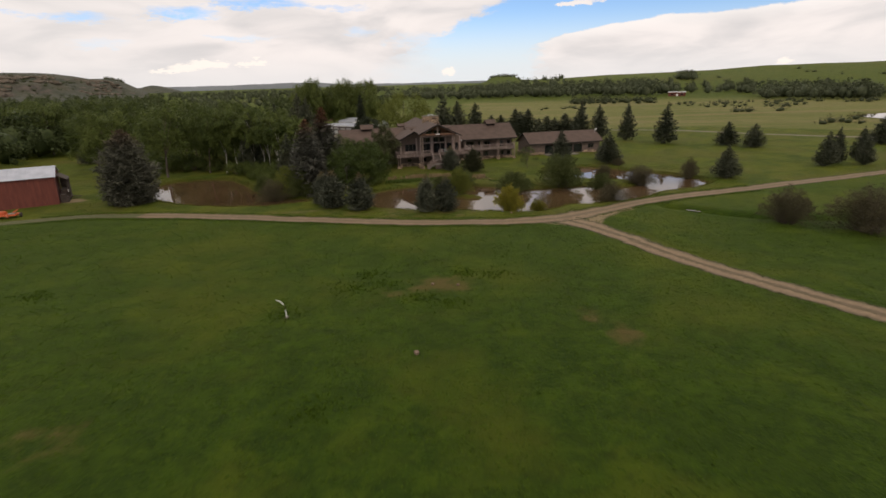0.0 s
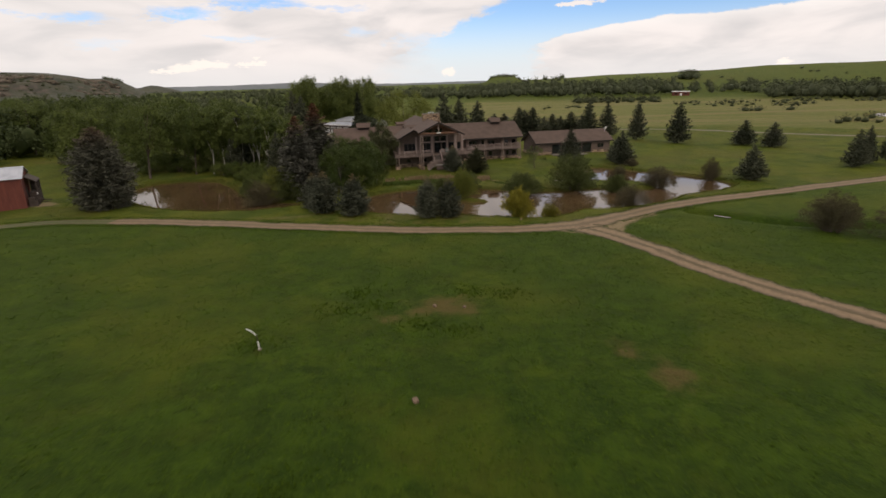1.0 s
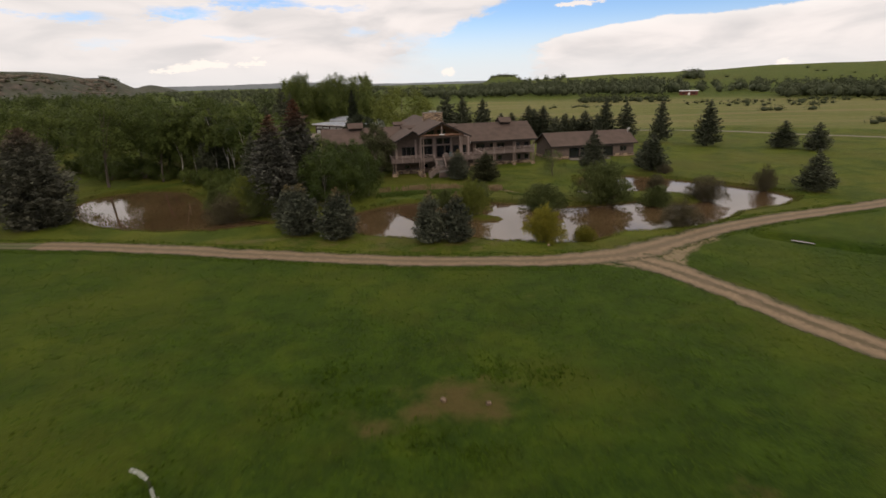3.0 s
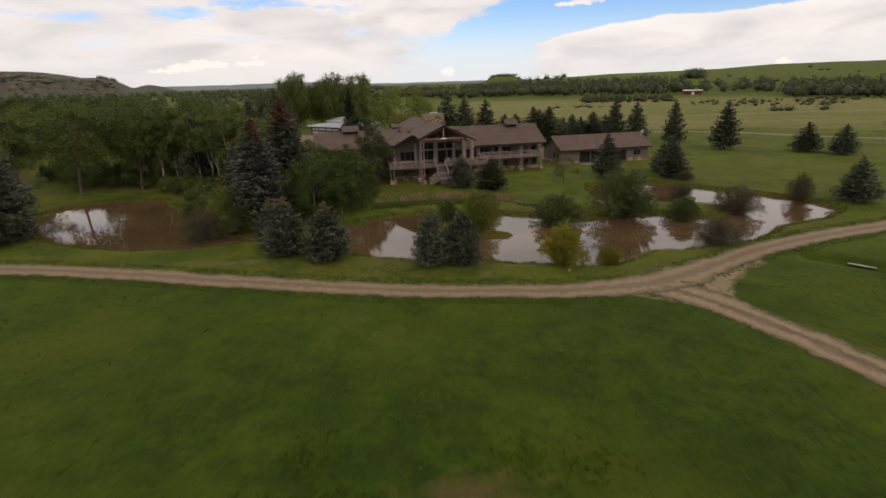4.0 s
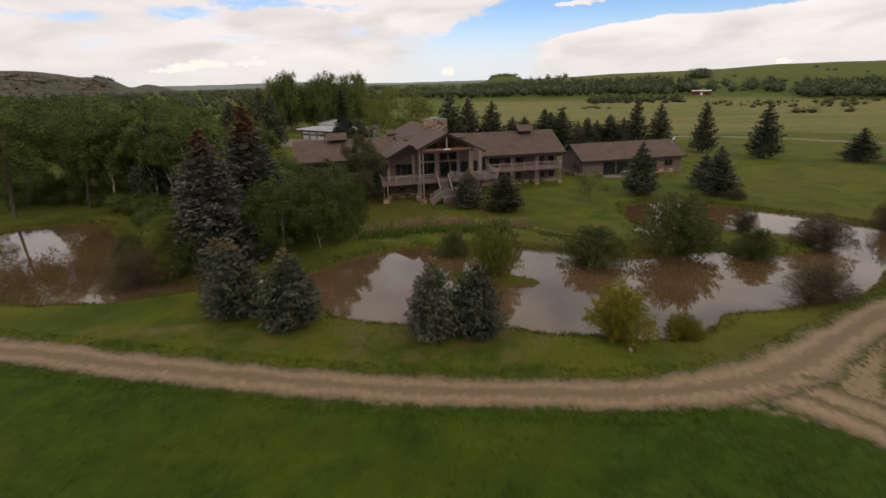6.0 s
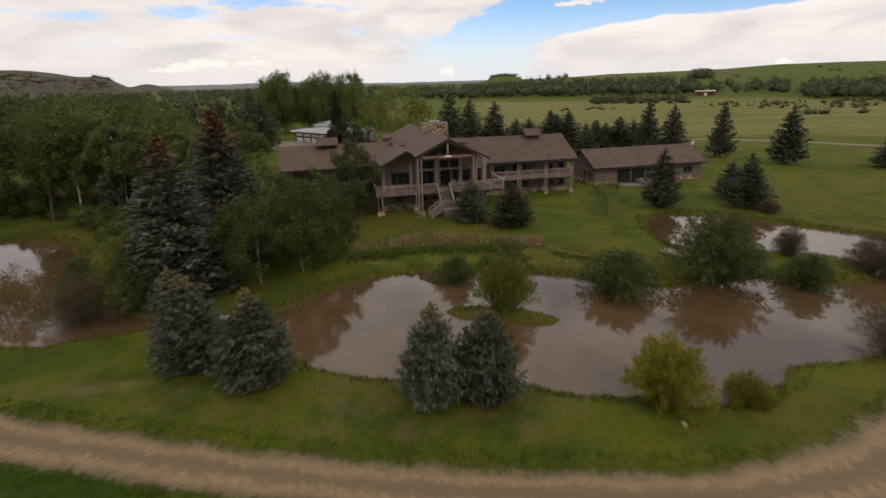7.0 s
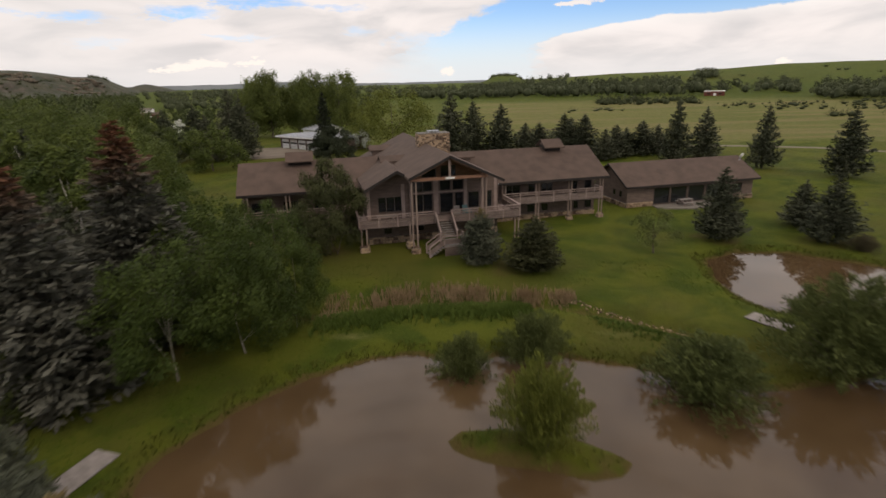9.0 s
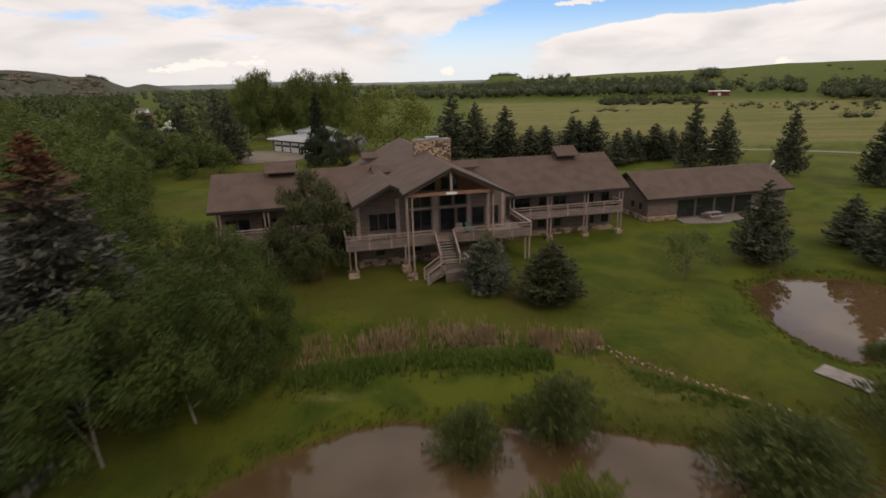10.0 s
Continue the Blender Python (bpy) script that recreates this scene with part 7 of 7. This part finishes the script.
def woods(name, rows, leaf, per, mat, label, category, seed, slope=None):
    """Far trees and brush: uneven leafy crowns scattered over stretches given by bearing and distance."""
    g = np.random.default_rng(seed)
    cs, us, vs = [], [], []
    bm = bmesh.new()
    bmesh.ops.create_icosphere(bm, subdivisions=2, radius=1.0)
    ball, ball_f = np.array([v.co for v in bm.verts]), np.array([[v.index for v in f.verts] for f in bm.faces])
    bm.free()
    inner = []
    for az0, az1, d0, d1, count, h0, h1, wide in rows:
        for _ in range(count):
            a, d = math.radians(g.uniform(az0, az1)), g.uniform(d0, d1)
            x, y = math.sin(a) * d, math.cos(a) * d
            h = g.uniform(h0, h1)
            from_end = math.degrees(math.atan2(x + 2, y - 73))
            h *= 0.5 if -33.5 < from_end < -22 and 180 < y < 425 else 1.0      # the low ground before the far houses
            r = h * wide * g.uniform(0.8, 1.25)
            z = height(x, y) if slope is None else float(slope(np.array([math.degrees(a)]), np.array([d]))[0])
            p, dr, c, s = crown_points(per, h * (0.08 if wide < 0.65 else -0.12), h * 0.93, r, (0.7, 0.95, 1.0, 0.85, 0.6, 0.25), int(g.integers(1e6)), 40, 0.5, 0.1)
            nrm = unit(0.35 * dr + 0.75 * g.normal(size=dr.shape) + np.array([0, 0, 0.35]))
            sd = unit(np.cross(nrm, g.normal(size=dr.shape)))
            k = leaf * h / 10 * g.uniform(0.5, 1.3, per)[:, None]
            lump = 1 + 0.22 * np.sin(ball @ g.normal(size=3) * 3.1 + g.uniform(0, 6)) + 0.14 * np.sin(ball @ g.normal(size=3) * 6.0)
            inner.append(ball * lump[:, None] * np.array([r * 0.48, r * 0.48, h * 0.28]) + np.array([x, y, z + h * (0.36 if wide < 0.65 else 0.22)]))
            cs.append(p + np.array([x, y, z]))
            us.append(sd * k)
            vs.append(np.cross(nrm, sd) * k)
    c, u, v = np.concatenate(cs), np.concatenate(us), np.concatenate(vs)
    leaf_v = np.stack((c - u, c - v * 0.7, c + u, c + v * 0.7), 1).reshape(-1, 3)
    leaf_f = np.arange(4 * len(c)).reshape(-1, 4)
    n = len(leaf_v)
    tri = np.concatenate((leaf_f[:, :3], leaf_f[:, (0, 2, 3)], np.concatenate([ball_f + n + i * len(ball) for i in range(len(inner))])))
    o = raw_mesh(name, np.concatenate([leaf_v] + inner), tri, mat)
    return tagged(o, label, category, kind="stuff")


woods("far_wood", [(-46, -31, 190, 300, 60, 11, 15, 0.40), (-62, -38, 165, 260, 40, 12, 15, 0.40)], 0.30, 900, M_FARWOOD, "tall green trees standing close behind the wood", "woods", 20)
woods("far_wood", [(-34, -17, 235, 400, 70, 10, 14, 0.42), (-44, -25, 300, 560, 90, 10, 14, 0.45), (-44, -27, 560, 950, 90, 10, 14, 0.5), (-17, -6, 290, 420, 34, 9, 13, 0.42)],
      0.50, 330, M_FARWOOD, "dense green woods reaching to the bluff", "woods", 21)
woods("far_wood", [(9, 22.5, 540, 760, 200, 6, 15, 0.45), (22.5, 29, 580, 720, 34, 7, 12, 0.5), (29.5, 37.5, 440, 540, 85, 7, 14, 0.5), (37, 46, 430, 540, 70, 6, 12, 0.5), (2, 11, 560, 780, 100, 8, 14, 0.5), (-6, 6, 560, 800, 70, 8, 12, 0.6),
                   (22.4, 24.1, 905, 965, 14, 8, 15, 0.55), (4.6, 7.8, 2350, 2480, 40, 7, 12, 1.0), (-25, -8, 430, 940, 120, 7, 12, 0.5), (-27, -5, 950, 1700, 170, 9, 13, 0.6), (-5, 12, 900, 1500, 70, 9, 12, 0.7), (-30.6, -29.4, 1780, 1850, 0, 5, 8, 0.6)],
      0.46, 260, M_BELT, "belts of green trees along the far valley", "woods", 22)
woods("brush", [(13, 21, 405, 470, 60, 2.2, 5.5, 0.7), (22, 33, 345, 420, 60, 0.9, 2.6, 0.9), (31, 44, 405, 440, 40, 1.0, 3.0, 0.9), (27.5, 32.5, 298, 312, 5, 2.2, 3.2, 0.9), (8, 16, 330, 360, 8, 1.2, 2.0, 1.4), (26, 40, 750, 1100, 9, 3, 5, 1.3), (34, 42, 232, 262, 10, 1.8, 3.2, 0.9)],
      0.6, 170, M_SAGE, "low brush scattered along the far field", "brush", 23)
woods("brush", [(-31.0, -29.5, 1800, 1860, 22, 5, 9, 0.7), (-43, -29, 1200, 1560, 150, 3, 6, 1.1), (-43, -27, 900, 1250, 60, 4, 8, 0.9)], 1.0, 60, M_SAGE, "dark trees and brush clinging to the bluff", "brush", 24, bluff_height)


def outcrops(seed):
    """Broken pale blocks standing out of the bluff's slope, joined into one mesh."""
    g = np.random.default_rng(seed)
    vs, fs = [], []
    cube = np.array([(-1, -1, -1), (1, -1, -1), (1, 1, -1), (-1, 1, -1), (-1, -1, 1), (1, -1, 1), (1, 1, 1), (-1, 1, 1)], float)
    quad = np.array([(3, 2, 1, 0), (4, 5, 6, 7), (0, 1, 5, 4), (1, 2, 6, 5), (2, 3, 7, 6), (3, 0, 4, 7)])
    for cluster in range(34):
        a0 = g.uniform(-43, -30.5)
        c0 = np.interp(a0, [-45, -38, -30], [1460, 1540, 1850]) * g.uniform(0.80, 0.93)
        for i in range(int(g.integers(5, 13))):
            a, d = a0 + g.normal(0, 0.35), c0 + g.normal(0, 10)
            size = np.array([g.uniform(3, 9), g.uniform(2, 5), g.uniform(1.0, 2.8)])
            p = cube * size * (1 + 0.28 * g.normal(size=(8, 3)))
            w = g.uniform(0, 3.14)
            p = np.stack((p[:, 0] * math.cos(w) - p[:, 1] * math.sin(w), p[:, 0] * math.sin(w) + p[:, 1] * math.cos(w), p[:, 2]), 1)
            r = math.radians(a)
            fs.append(quad + 8 * len(vs))
            vs.append(p + np.array([d * math.sin(r), d * math.cos(r), float(bluff_height(np.array([a]), np.array([d]))[0]) + 0.8]))
    o = raw_mesh("rock_outcrops", np.concatenate(vs), np.concatenate(fs), M_CRAG)
    return tagged(o, "pale broken rock outcrops on the bluff", "rocks", kind="stuff")


outcrops(25)
